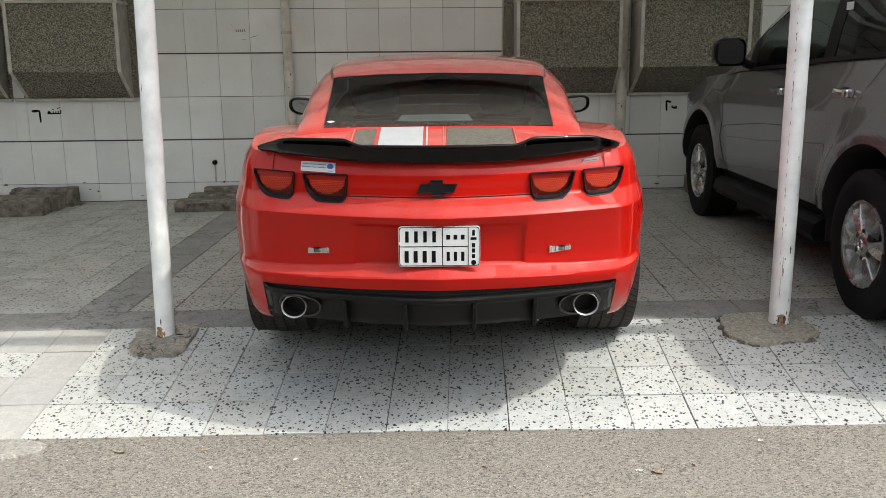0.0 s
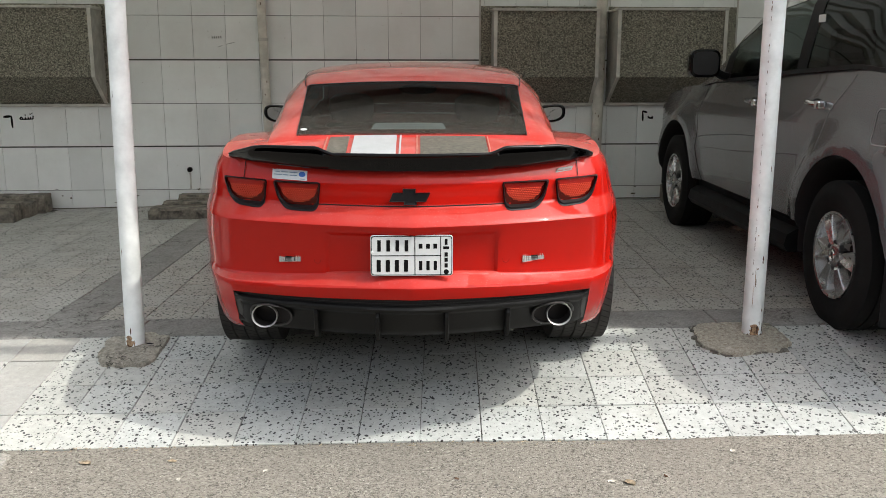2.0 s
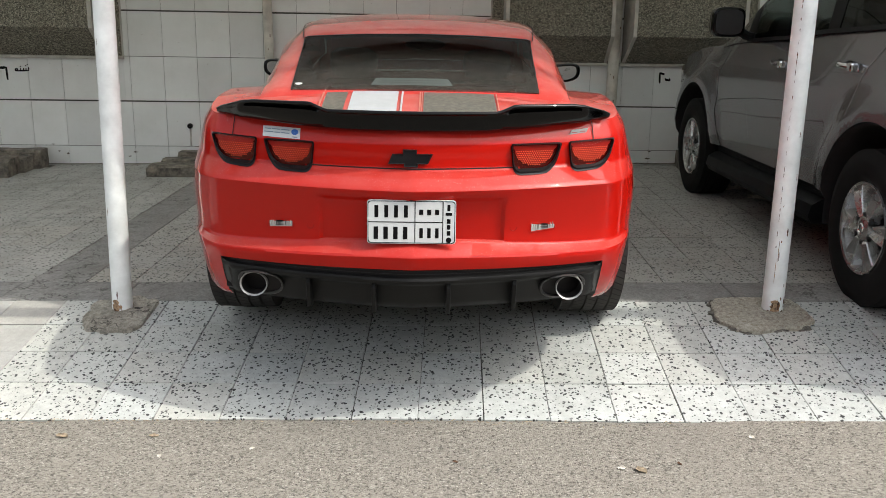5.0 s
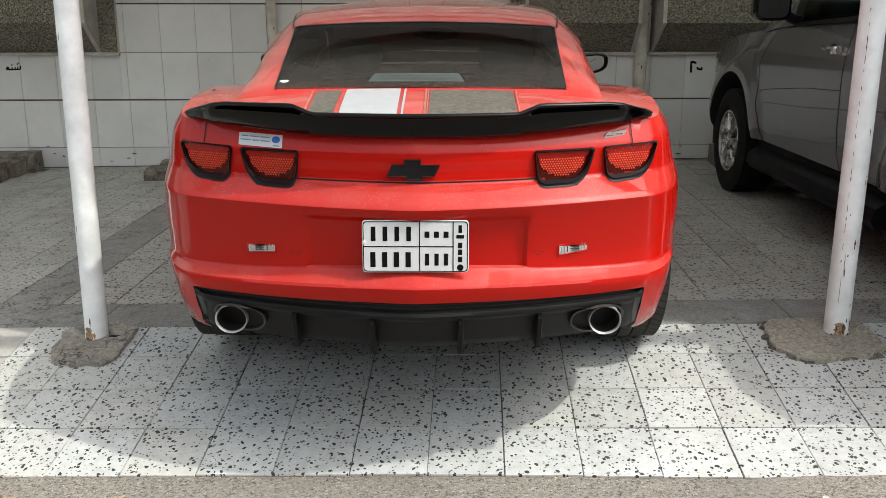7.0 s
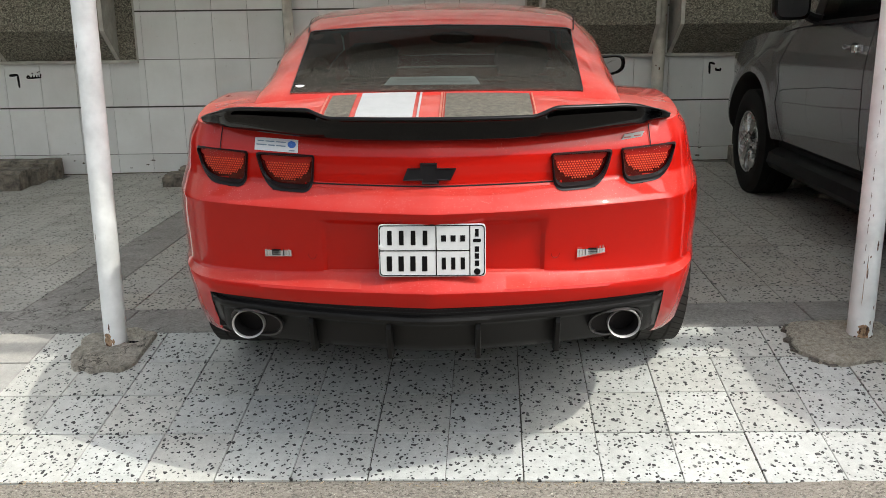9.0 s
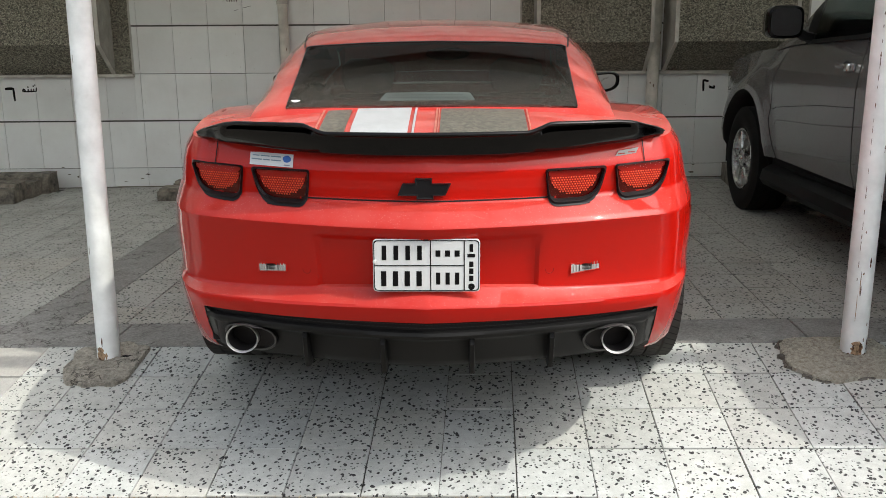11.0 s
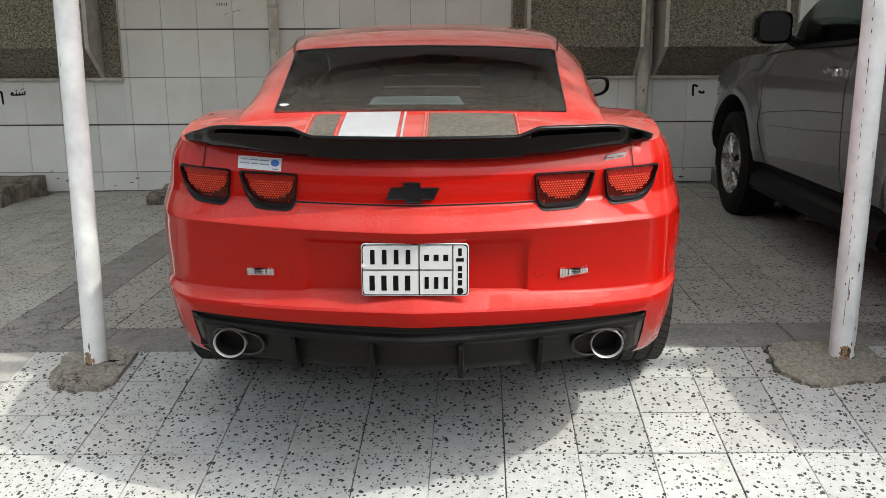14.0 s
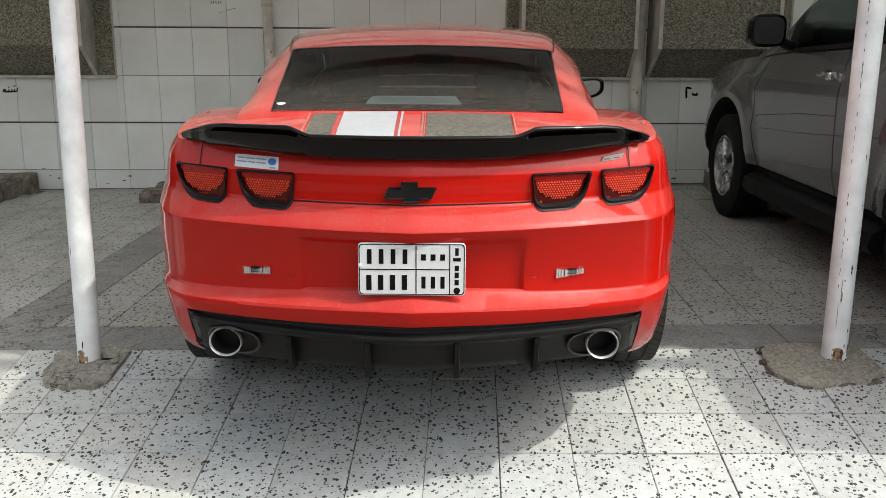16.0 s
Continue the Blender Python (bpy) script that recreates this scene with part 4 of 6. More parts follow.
    def seam(points, wide=(0, 0, 1), width=0.004):
        ribbon("panel_gap", points, wide, width, (0, -0.0012, 0), SHADOW_GAP, body)

    seam([(x, rear_y(x, 0.806) - 0.0008, 0.806) for x in [-0.37 + 0.0185 * k for k in range(41)]])
    for s in (-1, 1):
        seam([(s * (0.649 - 0.006 * k / 6), rear_y(0.647, 0.892 + 0.053 * k / 6) - 0.0012, 0.892 + 0.072 * k / 6) for k in range(7)], (1, 0, 0), 0.0028)
        # Unseen black boxes added to stop sun leaking through the bumper.
        box("exhaust_light_stop", s * 0.58 - 0.12, s * 0.58 + 0.10, 0.275, 0.43, 0.318, 0.44, SHADOW_GAP, car, bevel=0)
        box("bumper_light_stop", s * 0.66 - 0.07, s * 0.66 + 0.02, 0.42, 0.62, 0.34, 0.60, SHADOW_GAP, car, bevel=0)

    # -- rear spoiler: a lip with raised ears, a slot under each ear, tips run out on the wings
    rows = []
    for i in range(121):
        x = -0.712 + 1.424 * i / 120
        ax = abs(x)
        zt = float(np.interp(ax, (0, 0.285, 0.30, 0.345, 0.36, 0.555, 0.60, 0.69, 0.716), (1.013, 1.013, 1.016, 1.034, 1.036, 1.034, 1.029, 1.002, 0.990)))
        zb = float(np.interp(ax, (0, 0.22, 0.374, 0.531, 0.64, 0.70, 0.716), (0.944, 0.945, 0.951, 0.962, 0.970, 0.976, 0.980)))
        y = 0.034 + 0.335 * x * x + 0.06 * (math.sqrt(x * x + 0.01) - 0.1) + 0.050 * smooth01((ax - 0.6) / 0.11)
        zt, zb = zt - 0.008, zb - 0.010
        h = zt - zb
        w = float(np.interp(ax, (0, 0.6, 0.716), (1.0, 1.0, 0.45)))
        g = smooth01((ax - 0.315) / 0.03) * smooth01((0.60 - ax) / 0.03)
        d = surface(x, y + 0.17)
        foot = zb + 0.005
        rows.append([(x, y + 0.095, foot), (x, y + 0.062 * w, zb - 0.004), (x, y + 0.044 * w, zb), (x, y + 0.034 * w, zb + 0.06 * h), (x, y + 0.026 * w, zb + 0.45 * h), (x, y + 0.021 * w, zb + 0.66 * h), (x, y + 0.020 * w + 0.020 * g, zb + 0.745 * h),
                     (x, y + 0.016 * w + 0.022 * g, zb + 0.825 * h), (x, y + 0.003 * w, zt - 0.011 * w), (x, y, zt - 0.006 * w),
                     (x, y + 0.002, zt - 0.002), (x, y + 0.007, zt), (x, y + 0.014, zt - 0.0005), (x, y + 0.035, zt - 0.005), (x, y + 0.09 * w + 0.01, 0.5 * (zt + d)), (x, y + 0.165 * w + 0.01, d + 0.002), (x, y + 0.17 * w + 0.01, d - 0.012)])
    sheet("spoiler", rows, BLACK_GLOSS, car, "gloss black full-width lip spoiler", wrap=True, caps=True, sharp=50)

    # -- tail lamps
    def rounded(corners, radii, n=6):
        out = []
        m_ = len(corners)
        for k, c in enumerate(corners):
            c = Vector(c)
            a, b = Vector(corners[k - 1]), Vector(corners[(k + 1) % m_])
            da, db = (a - c).normalized(), (b - c).normalized()
            r = radii[k]
            p0, p2 = c + da * r, c + db * r
            for i in range(n + 1):
                t = i / n
                out.append((1 - t) ** 2 * p0 + 2 * t * (1 - t) * c + t * t * p2)
        return out

    def skin_y(x, z):
        if x <= 0.70:
            return rear_y(x, z)
        pts = outline(float(np.interp(z, [r[0] for r in rings], [r[1] for r in rings])), lerp_table(width, z))[NR - 1:NR + NCN]
        return float(np.interp(x, [q[0] for q in pts], [q[1] for q in pts]))

    def tail_lamp(corners, s):
        """Black bezel, broad below and on the outer side, round a deep red bowl with a honeycomb of facets."""
        radii = (0.012, 0.014, 0.055, 0.030)
        loop = rounded(corners, radii)
        (a, b), (c, d), (e, f_), (g, h) = corners
        mid = rounded(((a + 0.0015, b - 0.0015), (c - 0.003, d - 0.0015), (e - 0.004, f_ + 0.005), (g + 0.0015, h + 0.005)), radii)
        hole = rounded(((a + 0.005, b - 0.0045), (c - 0.012, d - 0.0045), (e - 0.009, f_ + 0.018), (g + 0.005, h + 0.019)), (0.010, 0.012, 0.050, 0.026))
        cen = sum(hole, Vector((0, 0))) / len(hole)

        def glass_y(x, z):
            return skin_y(x, max(z, 0.815)) - 0.007
        rim = [[(s * p.x, skin_y(p.x, p.y) + 0.006, p.y) for p in loop], [(s * p.x, skin_y(p.x, p.y) - 0.004, p.y) for p in loop], [(s * p.x, skin_y(p.x, p.y) - 0.0065, p.y) for p in mid],
               [(s * (p.x * 0.5 + q.x * 0.5), min(skin_y(p.x, p.y), glass_y(q.x, q.y)) - 0.008, p.y * 0.5 + q.y * 0.5) for p, q in zip(mid, hole)],
               [(s * p.x, glass_y(p.x, p.y) - 0.003, p.y) for p in hole], [(s * p.x, glass_y(p.x, p.y) + 0.006, p.y) for p in hole]]
        bezel = sheet("tail_lamp", rim, BLACK, car, "red tail lamp in a thick black bezel", wrap=True, sharp=40)

        def bowl(p, k, dy):
            q = cen + (p - cen) * k
            return s * q.x, glass_y(q.x, q.y) + dy, q.y
        sheet("reflector", [[bowl(p, k, 0.0055) for p in hole] for k in (1.0, 0.9, 0.6, 0.3, 0.02)], LAMP_DARK, bezel, "dark red reflector bowl", wrap=True, sharp=0)
        # Black box added behind the lamp pocket as a stop for stray sun.
        box("lamp_light_stop", s * cen.x - 0.055, s * cen.x + 0.055, rear_y(cen.x, 0.83) + 0.03, rear_y(cen.x, 0.83) + 0.06, 0.74, 0.83, SHADOW_GAP, bezel, bevel=0)
        zt_ = max(p.y for p in hole)
        xa_, xb_ = min(p.x for p in hole) + 0.003, max(p.x for p in hole) - 0.004
        sheet("reflector_band", [[(s * x, glass_y(x, z) + 0.004, z) for x in [xa_ + g0 + (xb_ - g1 - xa_ - g0) * n / 8 for n in range(9)]] for z, g0, g1 in ((zt_ - 0.003, 0, 0), (zt_ - 0.014, 0.001, 0.004), (zt_ - 0.022, 0.012, 0.016))], LAMP_RED, bezel, "bright red upper band")
        lens = sheet("lens", [[bowl(p, k, dy) for p in hole] for k, dy in ((1.0, 0.001), (0.6, -0.001), (0.3, -0.0015), (0.02, -0.0015))], LENS_RED, bezel, wrap=True, sharp=0)
        lens.visible_shadow = False
        hw = max(abs(p.x - cen.x) for p in hole)
        dark = [cen + Vector((hw * 0.98 * math.cos(q), 0.017 + 0.062 * math.sin(q))) for q in [math.pi + math.pi * n / 16 for n in range(17)]]
        sheet("bowl", [[(s * (cen.x + (p.x - cen.x) * k), glass_y(cen.x + (p.x - cen.x) * k, cen.y + 0.019 + (p.y - cen.y - 0.017) * k) + 0.0046, cen.y + 0.019 + (p.y - cen.y - 0.017) * k) for p in dark] for k in (0.80, 0.5, 0.02)], LAMP_RED, bezel)
        sheet("bowl_rim", [[(s * (cen.x + (p.x - cen.x) * k), glass_y(cen.x + (p.x - cen.x) * k, cen.y + 0.019 + (p.y - cen.y - 0.017) * k) + 0.004, cen.y + 0.019 + (p.y - cen.y - 0.017) * k) for p in dark] for k in (0.80, 0.83)], LAMP_RED, bezel)
        v, f = [], []
        for r in range(-7, 6):
            for c_ in range(-12, 13):
                dx, dz = c_ * 0.0080 + (r % 2) * 0.0040, r * 0.0068
                if (dx / (hw * 0.78)) ** 2 + (max(0, 0.012 - dz) / 0.050) ** 2 > 0.98 or dz > 0.020:
                    continue
                x, z, n0 = cen.x + dx, cen.y + dz, len(v)
                y = glass_y(x, z) + 0.0036
                v.append((s * x, y - 0.002, z))
                v += [(s * (x + 0.0027 * math.cos(math.pi / 3 * q)), y, z + 0.0027 * math.sin(math.pi / 3 * q)) for q in range(6)]
                f += [(n0, n0 + 1 + q, n0 + 1 + (q + 1) % 6) for q in range(6)]
        dots = part("reflector_facets", mesh_of("reflector_facets", v, f, LAMP_DOT, False), bezel)
        dots["kind"] = "stuff"

    for s in (-1, 1):
        tail_lamp(((0.553, 0.890), (0.740, 0.896), (0.708, 0.790), (0.566, 0.783)), s)
        tail_lamp(((0.341, 0.888), (0.530, 0.889), (0.502, 0.783), (0.352, 0.781)), s)

    # -- bumper: grille strip, diffuser, fins, exhausts, lamps, sensors
    xs = [-0.699 + 1.398 * k / 96 for k in range(97)]
    sheet("grille_strip", [[(x, y + bow(x) * 0.98 + 0.008 * smooth01((abs(x) - 0.62) / 0.05), z) for x in xs] for y, z in ((0.000, 0.472), (0.008, 0.464), (0.012, 0.438))], SHADOW_GAP, car, "black honeycomb strip under the bumper")
    v, f = [], []
    for r in range(2):
        for c in range(104):
            x = -0.655 + 1.31 * (c + 0.5 * (r % 2)) / 104
            z, n0 = 0.459 - 0.010 * r, len(v)
            y = 0.0065 + bow(x) * 0.98
            v += [(x - 0.005, y, z - 0.0012), (x + 0.005, y, z - 0.0012), (x + 0.005, y, z + 0.0012), (x - 0.005, y, z + 0.0012)]
            f.append((n0, n0 + 1, n0 + 2, n0 + 3))
    mesh_bars = part("grille_mesh", mesh_of("grille_mesh", v, f, MESH_GREY, False), car)
    mesh_bars["kind"] = "stuff"

    prof = ((0.010, 0.441), (-0.006, 0.437), (-0.010, 0.428), (-0.006, 0.418), (0.022, 0.406), (0.034, 0.395), (0.060, 0.33), (0.078, 0.305), (0.13, 0.296), (0.30, 0.27))

    def diff_y(x, z):
        return float(np.interp(z, [q[1] for q in reversed(prof)], [q[0] for q in reversed(prof)])) + bow(x) * 0.96
    rows = [[(x, y + bow(x) * 0.96 + 0.024 * smooth01((abs(x) - 0.655) / 0.035), z) for x in xs] for y, z in prof]
    diff = sheet("diffuser", rows, GREY_PLASTIC, car, "matt dark grey rear diffuser with fins", sharp=45)
    for s in (-1, 1):
        rows = []
        for q in range(10):
            z = 0.449 - 0.139 * q / 9
            yf = bow(0.70) + float(np.interp(z, (0.30, 0.40, 0.468), (0.10, 0.03, -0.006))) - 0.005
            w0 = 0.668 + 0.024 * max(0.0, 1 - q / 1.6) ** 2
            rows.append([(s * x, yf + d - 0.488 * (0.70 - x), z) for x, d in ((w0, 0.030), (w0 + 0.003, 0.006), (w0 + 0.009, 0.0), (0.694, 0.0), (0.6985, 0.004), (0.699, 0.04))])
        sheet("side_rim", rows, LIP_GREY, diff, "grey plastic side frame")
        for a in (0.130, 0.366):
            x = s * a
            b = bow(x)
            pts = [(b + 0.012, 0.412), (b + 0.002, 0.395), (b + 0.012, 0.33), (b + 0.030, 0.294), (b + 0.085, 0.288), (b + 0.085, 0.35)]
            sheet("fin", [[(x - 0.0085, y + 0.006, z) for y, z in pts], [(x - 0.006, y, z) for y, z in pts], [(x + 0.006, y, z) for y, z in pts], [(x + 0.0085, y + 0.006, z) for y, z in pts]], GREY_PLASTIC, diff, caps=True)
        # exhaust: oval bezel and a chrome tip
        ex, ez = s * 0.572, 0.368
        ey = bow(0.568)

        def oval(cx, cz, rx, rz, y, n=32):
            return [(cx + rx * math.cos(2 * math.pi * k / n), y, cz + rz * math.sin(2 * math.pi * k / n)) for k in range(n)]
        cx_ = s * 0.551
        ey = diff_y(0.568, ez) - 0.014

        def on_skin(rx, rz, d, n=36):
            out = []
            for k in range(n):
                x, z = cx_ + rx * math.cos(2 * math.pi * k / n), ez + rz * math.sin(2 * math.pi * k / n)
                out.append((x, diff_y(x, z) + d, z))
            return out
        sheet("exhaust_surround", [on_skin(a, b, d) for a, b, d in ((0.089, 0.055, 0.012), (0.089, 0.055, -0.012), (0.087, 0.053, -0.016), (0.081, 0.047, -0.016), (0.079, 0.045, -0.010), (0.079, 0.045, 0.010))], LIP_GREY, diff, "grey oval lip round the exhaust", wrap=True)
        # Flat black disc on the skin, painting the shade of an uncut recess.
        sheet("surround_shade", [on_skin(0.081 * k, 0.047 * k, -0.003) for k in (1.0, 0.5, 0.01)], SHADOW_GAP, diff, wrap=True)
        tip = sheet("exhaust_tip", [oval(ex, ez, 0.048, 0.044, ey + 0.10), oval(ex, ez, 0.0490, 0.0450, ey - 0.02), oval(ex, ez, 0.0500, 0.0460, ey - 0.030), oval(ex, ez, 0.0490, 0.0450, ey - 0.034), oval(ex, ez, 0.0455, 0.0415, ey - 0.031), oval(ex, ez, 0.0445, 0.0405, ey - 0.01), oval(ex, ez, 0.046, 0.041, ey + 0.1)], TIP_STEEL, car, "polished steel oval exhaust tip", wrap=True, sharp=60)
        sheet("pipe_bore", [oval(ex, ez, a, b, ey + d) for a, b, d in ((0.0448, 0.0408, -0.024), (0.0438, 0.0398, -0.012), (0.043, 0.039, 0.03), (0.043, 0.038, 0.09), (0.001, 0.001, 0.09))], SHADOW_GAP, tip, wrap=True)
        # reversing lamp
        lx, lz = s * 0.466, 0.597
        ly = rear_y(0.466, lz) - 0.007
        lamp = sheet("reversing_lamp", [[(lx + sx * a - 0.0, ly + d + 0.366 * (abs(lx + sx * a) - 0.466), lz + sz * b + 0.004 * s * sx * s) for sx, sz in ((-1, -1), (1, -1), (1, 1), (-1, 1))]
                                        for a, b, d in ((0.0465, 0.0170, 0.012), (0.0465, 0.0170, 0.0032), (0.0445, 0.0150, 0.0022), (0.0425, 0.0128, 0.0075))], RED, car, "small clear reversing lamp in the bumper", wrap=True, sharp=30)
        sheet("lamp_lens", [[(lx + sx * 0.043, ly + 0.0040 + 0.366 * (abs(lx + sx * 0.043) - 0.466), lz + sz * 0.0130 + 0.004 * sx) for sx in (-1, -0.5, 0, 0.5, 1)] for sz in (-1, 0, 1)], LAMP_CLEAR, lamp)
        for k in range(9):
            cx = lx - 0.036 + 0.009 * k
            if k in (3, 4, 5):
                continue
            yb = ly - 0.001 + 0.366 * (abs(cx) - 0.466)
            box("lens_rib", cx - 0.0012, cx + 0.0012, yb + 0.003, yb + 0.006, lz - 0.010 + 0.093 * (cx - lx), lz + 0.010 + 0.093 * (cx - lx), RIM_DARK if k in (2, 6) else CHROME, lamp, bevel=0)
        for dz in (-0.008, -0.003, 0.002):
            box("lens_rib", lx - 0.017, lx + 0.017, ly + 0.0005, ly + 0.0045, lz + dz, lz + dz + 0.0018, RIM_DARK, lamp, bevel=0)
        box("bulb", lx - 0.015, lx + 0.015, ly - 0.0005, ly + 0.0045, lz + 0.005, lz + 0.009, INK, lamp, bevel=0.0015)
        # parking sensors
        for sx_, sz_ in ((0.357, 0.597), (0.60, 0.605)):
            sy = rear_y(sx_, sz_)
            sensor = sheet("parking_sensor", [[(s * sx_ + r * math.cos(2 * math.pi * k / 20), sy + d + 0.84 * sx_ * r * math.cos(2 * math.pi * k / 20) * s, sz_ + r * math.sin(2 * math.pi * k / 20)) for k in range(20)] for r, d in ((0.0125, 0.002), (0.0118, -0.0012), (0.0098, 0.0004), (0.0092, -0.0010), (0.001, -0.0012))], RED, car, wrap=True)
            sheet("sensor_gap", [[(s * sx_ + r * math.cos(2 * math.pi * k / 20), sy - 0.0015 + 0.84 * sx_ * r * math.cos(2 * math.pi * k / 20) * s, sz_ + r * math.sin(2 * math.pi * k / 20)) for k in range(20)] for r in (0.0128, 0.0116)], LAMP_DARK, sensor, wrap=True)
    # -- emblem: a plain black bow-shaped block
    ez, ey = 0.843, rear_y(0, 0.843)
    outline_e = ((-0.076, -0.019), (-0.022, -0.019), (-0.022, -0.030), (0.026, -0.030), (0.026, -0.019), (0.060, -0.019), (0.076, 0.015), (0.022, 0.015), (0.022, 0.030), (-0.026, 0.030), (-0.026, 0.015), (-0.062, 0.015))
    sheet("emblem", [[(x * k - 0.006, ey + d, ez + z * k) for x, z in outline_e] for k, d in ((1.0, 0.004), (1.0, -0.005), (0.93, -0.009), (0.80, -0.007), (0.01, -0.007))], BLACK, car, "matt black metal emblem on the boot lid", wrap=True, sharp=25)
    # -- badge: plain bright blocks
    by = rear_y(0.585, 0.922) - 0.004
    badge = sheet("badge", [[(0.556 + x, by + 0.42 * 2 * 0.585 * (x - 0.027) + d, 0.912 + z) for x, z in ((0.0, 0.0), (0.066, 0.006), (0.074, 0.022), (0.010, 0.016))] for d in (0.004, -0.004)], LAMP_CLEAR, car, "small bright metal badge", wrap=True, caps=True)
    for k in range(2):
        x0 = 0.564 + 0.032 * k
        sheet("badge_bar", [[(x, by + 0.42 * 2 * 0.585 * (x - 0.583) - 0.0055, z) for x in (x0, x0 + 0.022)] for z in (0.918 + 0.003 * k, 0.921 + 0.003 * k)], LAMP_RED, badge)
    # -- dealer sticker
    def stuck(x, z, d):
        return (x, rear_y(x, z) - d, z)
    sx0, sx1 = -0.532, -0.393
    sticker = sheet("dealer_sticker", [[stuck(sx0 + (sx1 - sx0) * k / 8, z0 + 0.004 * (1 - k / 8), 0.002) for k in range(9)] for z0 in (0.8915, 0.9035, 0.9155, 0.927)], PLATE_WHITE, car, "white dealer sticker with blue mark", sharp=0)
    sheet("sticker_mark", [[stuck(-0.413 + 0.013 * k * math.cos(a), 0.914 + 0.0095 * k * math.sin(a), 0.0032) for a in [2 * math.pi * q / 20 for q in range(20)]] for k in (1.0, 0.5, 0.02)], STICKER_BLUE, sticker, wrap=True)
    for z0, a, b, h in ((0.9165, 0.06, 0.22, 0.003), (0.9165, 0.25, 0.46, 0.003), (0.9165, 0.49, 0.72, 0.003), (0.906, 0.04, 0.28, 0.0032), (0.906, 0.31, 0.47, 0.0032), (0.906, 0.50, 0.72, 0.0032), (0.8955, 0.80, 0.93, 0.0028)):
        sheet("sticker_bar", [[stuck(sx0 + (sx1 - sx0) * (a + (b - a) * k / 5), z + 0.004 * (1 - (a + (b - a) * k / 5)), 0.0032) for k in range(6)] for z in (z0, z0 + h)], STICKER_GREY, sticker)

    # -- number plate
    py, pz0, tilt = 0.020, 0.6325, 0.006
    def plate_at(x, z, d):
        return (x, py - d + tilt * (z / 0.15), pz0 + z)
    hw, hh = 0.1515, 0.0755
    corner = rounded(((-hw, -hh), (hw, -hh), (hw, hh), (-hw, hh)), (0.012,) * 4, 4)
    plate = sheet("number_plate", [[plate_at(p.x * k, p.y * k, d) for p in corner] for k, d in ((1.0, -0.006), (1.0, 0.0), (0.995, 0.0015), (0.01, 0.0015))], PLATE_WHITE, car, "white number plate with black border lines", wrap=True, sharp=30)

    def flat(name, x0, x1, z0, z1, d=0.0024, material=INK):
        sheet(name, [[plate_at(x, z, d) for x in (x0, x1)] for z in (z0, z1)], material, plate)
    inn = rounded(((-hw, -hh), (hw, -hh), (hw, hh), (-hw, hh)), (0.012,) * 4, 4)
    sheet("plate_border", [[plate_at(p.x * k, p.y * (1 - (1 - k) * 2), 0.0024) for p in inn] for k in (0.985, 0.968)], INK, plate, wrap=True)
    flat("plate_line", -0.148, 0.107, -0.0015, 0.0015)
    flat("plate_line", 0.0105, 0.0135, -0.072, 0.072)
    flat("plate_line", 0.1055, 0.1085, -0.072, 0.072)
    for k in range(4):
        x = -0.128 + 0.0335 * k
        flat("plate_bar", x + 0.002, x + 0.015, 0.016, 0.058)
        flat("plate_bar", x - 0.001, x + 0.014, -0.060, -0.016)
    for k in range(3):
        x = 0.026 + 0.027 * k
        flat("plate_bar", x, x + 0.014, 0.026, 0.044)
        flat("plate_bar", x + 0.001, x + 0.013, -0.055, -0.020)
    for z0, z1, w in ((0.040, 0.062, 0.005), (0.024, 0.034, 0.011), (-0.004, 0.012, 0.006), (-0.024, -0.008, 0.006), (-0.045, -0.029, 0.006)):
        flat("plate_bar", 0.127 - w, 0.127 + w, z0, z1)
    sheet("plate_dot", [[plate_at(0.1275 + 0.0095 * k * math.cos(2 * math.pi * q / 20), -0.061 + 0.0095 * k * math.sin(2 * math.pi * q / 20), 0.0024) for q in range(20)] for k in (1.0, 0.02)], INK, plate, wrap=True)
    sheet("plate_bolt", [[plate_at(0.007 * k * math.cos(2 * math.pi * q / 14) + 0.0, 0.077 + 0.006 * k * math.sin(2 * math.pi * q / 14), d) for q in range(14)] for k, d in ((1.0, 0.001), (0.9, 0.005), (0.02, 0.006))], BLACK, plate, wrap=True)

    sheet("plate_stud", [[plate_at(-0.146 + 0.006 * k * math.cos(2 * math.pi * q / 14), 0.012 + 0.006 * k * math.sin(2 * math.pi * q / 14), d) for q in range(14)] for k, d in ((1.0, 0.001), (0.9, 0.005), (0.02, 0.006))], PLATE_WHITE, plate, wrap=True)

    # -- door mirrors
    for s in (-1, 1):
        rows = []
        for y, k in ((2.86, 0.86), (2.87, 0.97), (2.90, 1.0), (2.96, 0.95), (3.01, 0.75), (3.04, 0.4)):
            rows.append([(s * (0.917 + 0.110 * k * (abs(math.cos(a)) ** 0.7) * (1 if math.cos(a) > 0 else -1)), y, 0.980 + 0.060 * k * (abs(math.sin(a)) ** 0.7) * (1 if math.sin(a) > 0 else -1) - 0.015 * math.cos(a) * -1) for a in [2 * math.pi * q / 28 for q in range(28)]])
        mir = sheet("door_mirror", rows, BLACK_GLOSS, car, "black door mirror housing", wrap=True, caps=True)
        sheet("mirror_glass", [[(s * (0.915 + 0.084 * k * (abs(math.cos(a)) ** 0.7) * (1 if math.cos(a) > 0 else -1)), 2.857, 0.981 + 0.044 * k * (abs(math.sin(a)) ** 0.7) * (1 if math.sin(a) > 0 else -1) + 0.014 * math.cos(a)) for a in [2 * math.pi * q / 28 for q in range(28)]] for k in (1.0, 0.02)], MIRROR, mir, wrap=True)
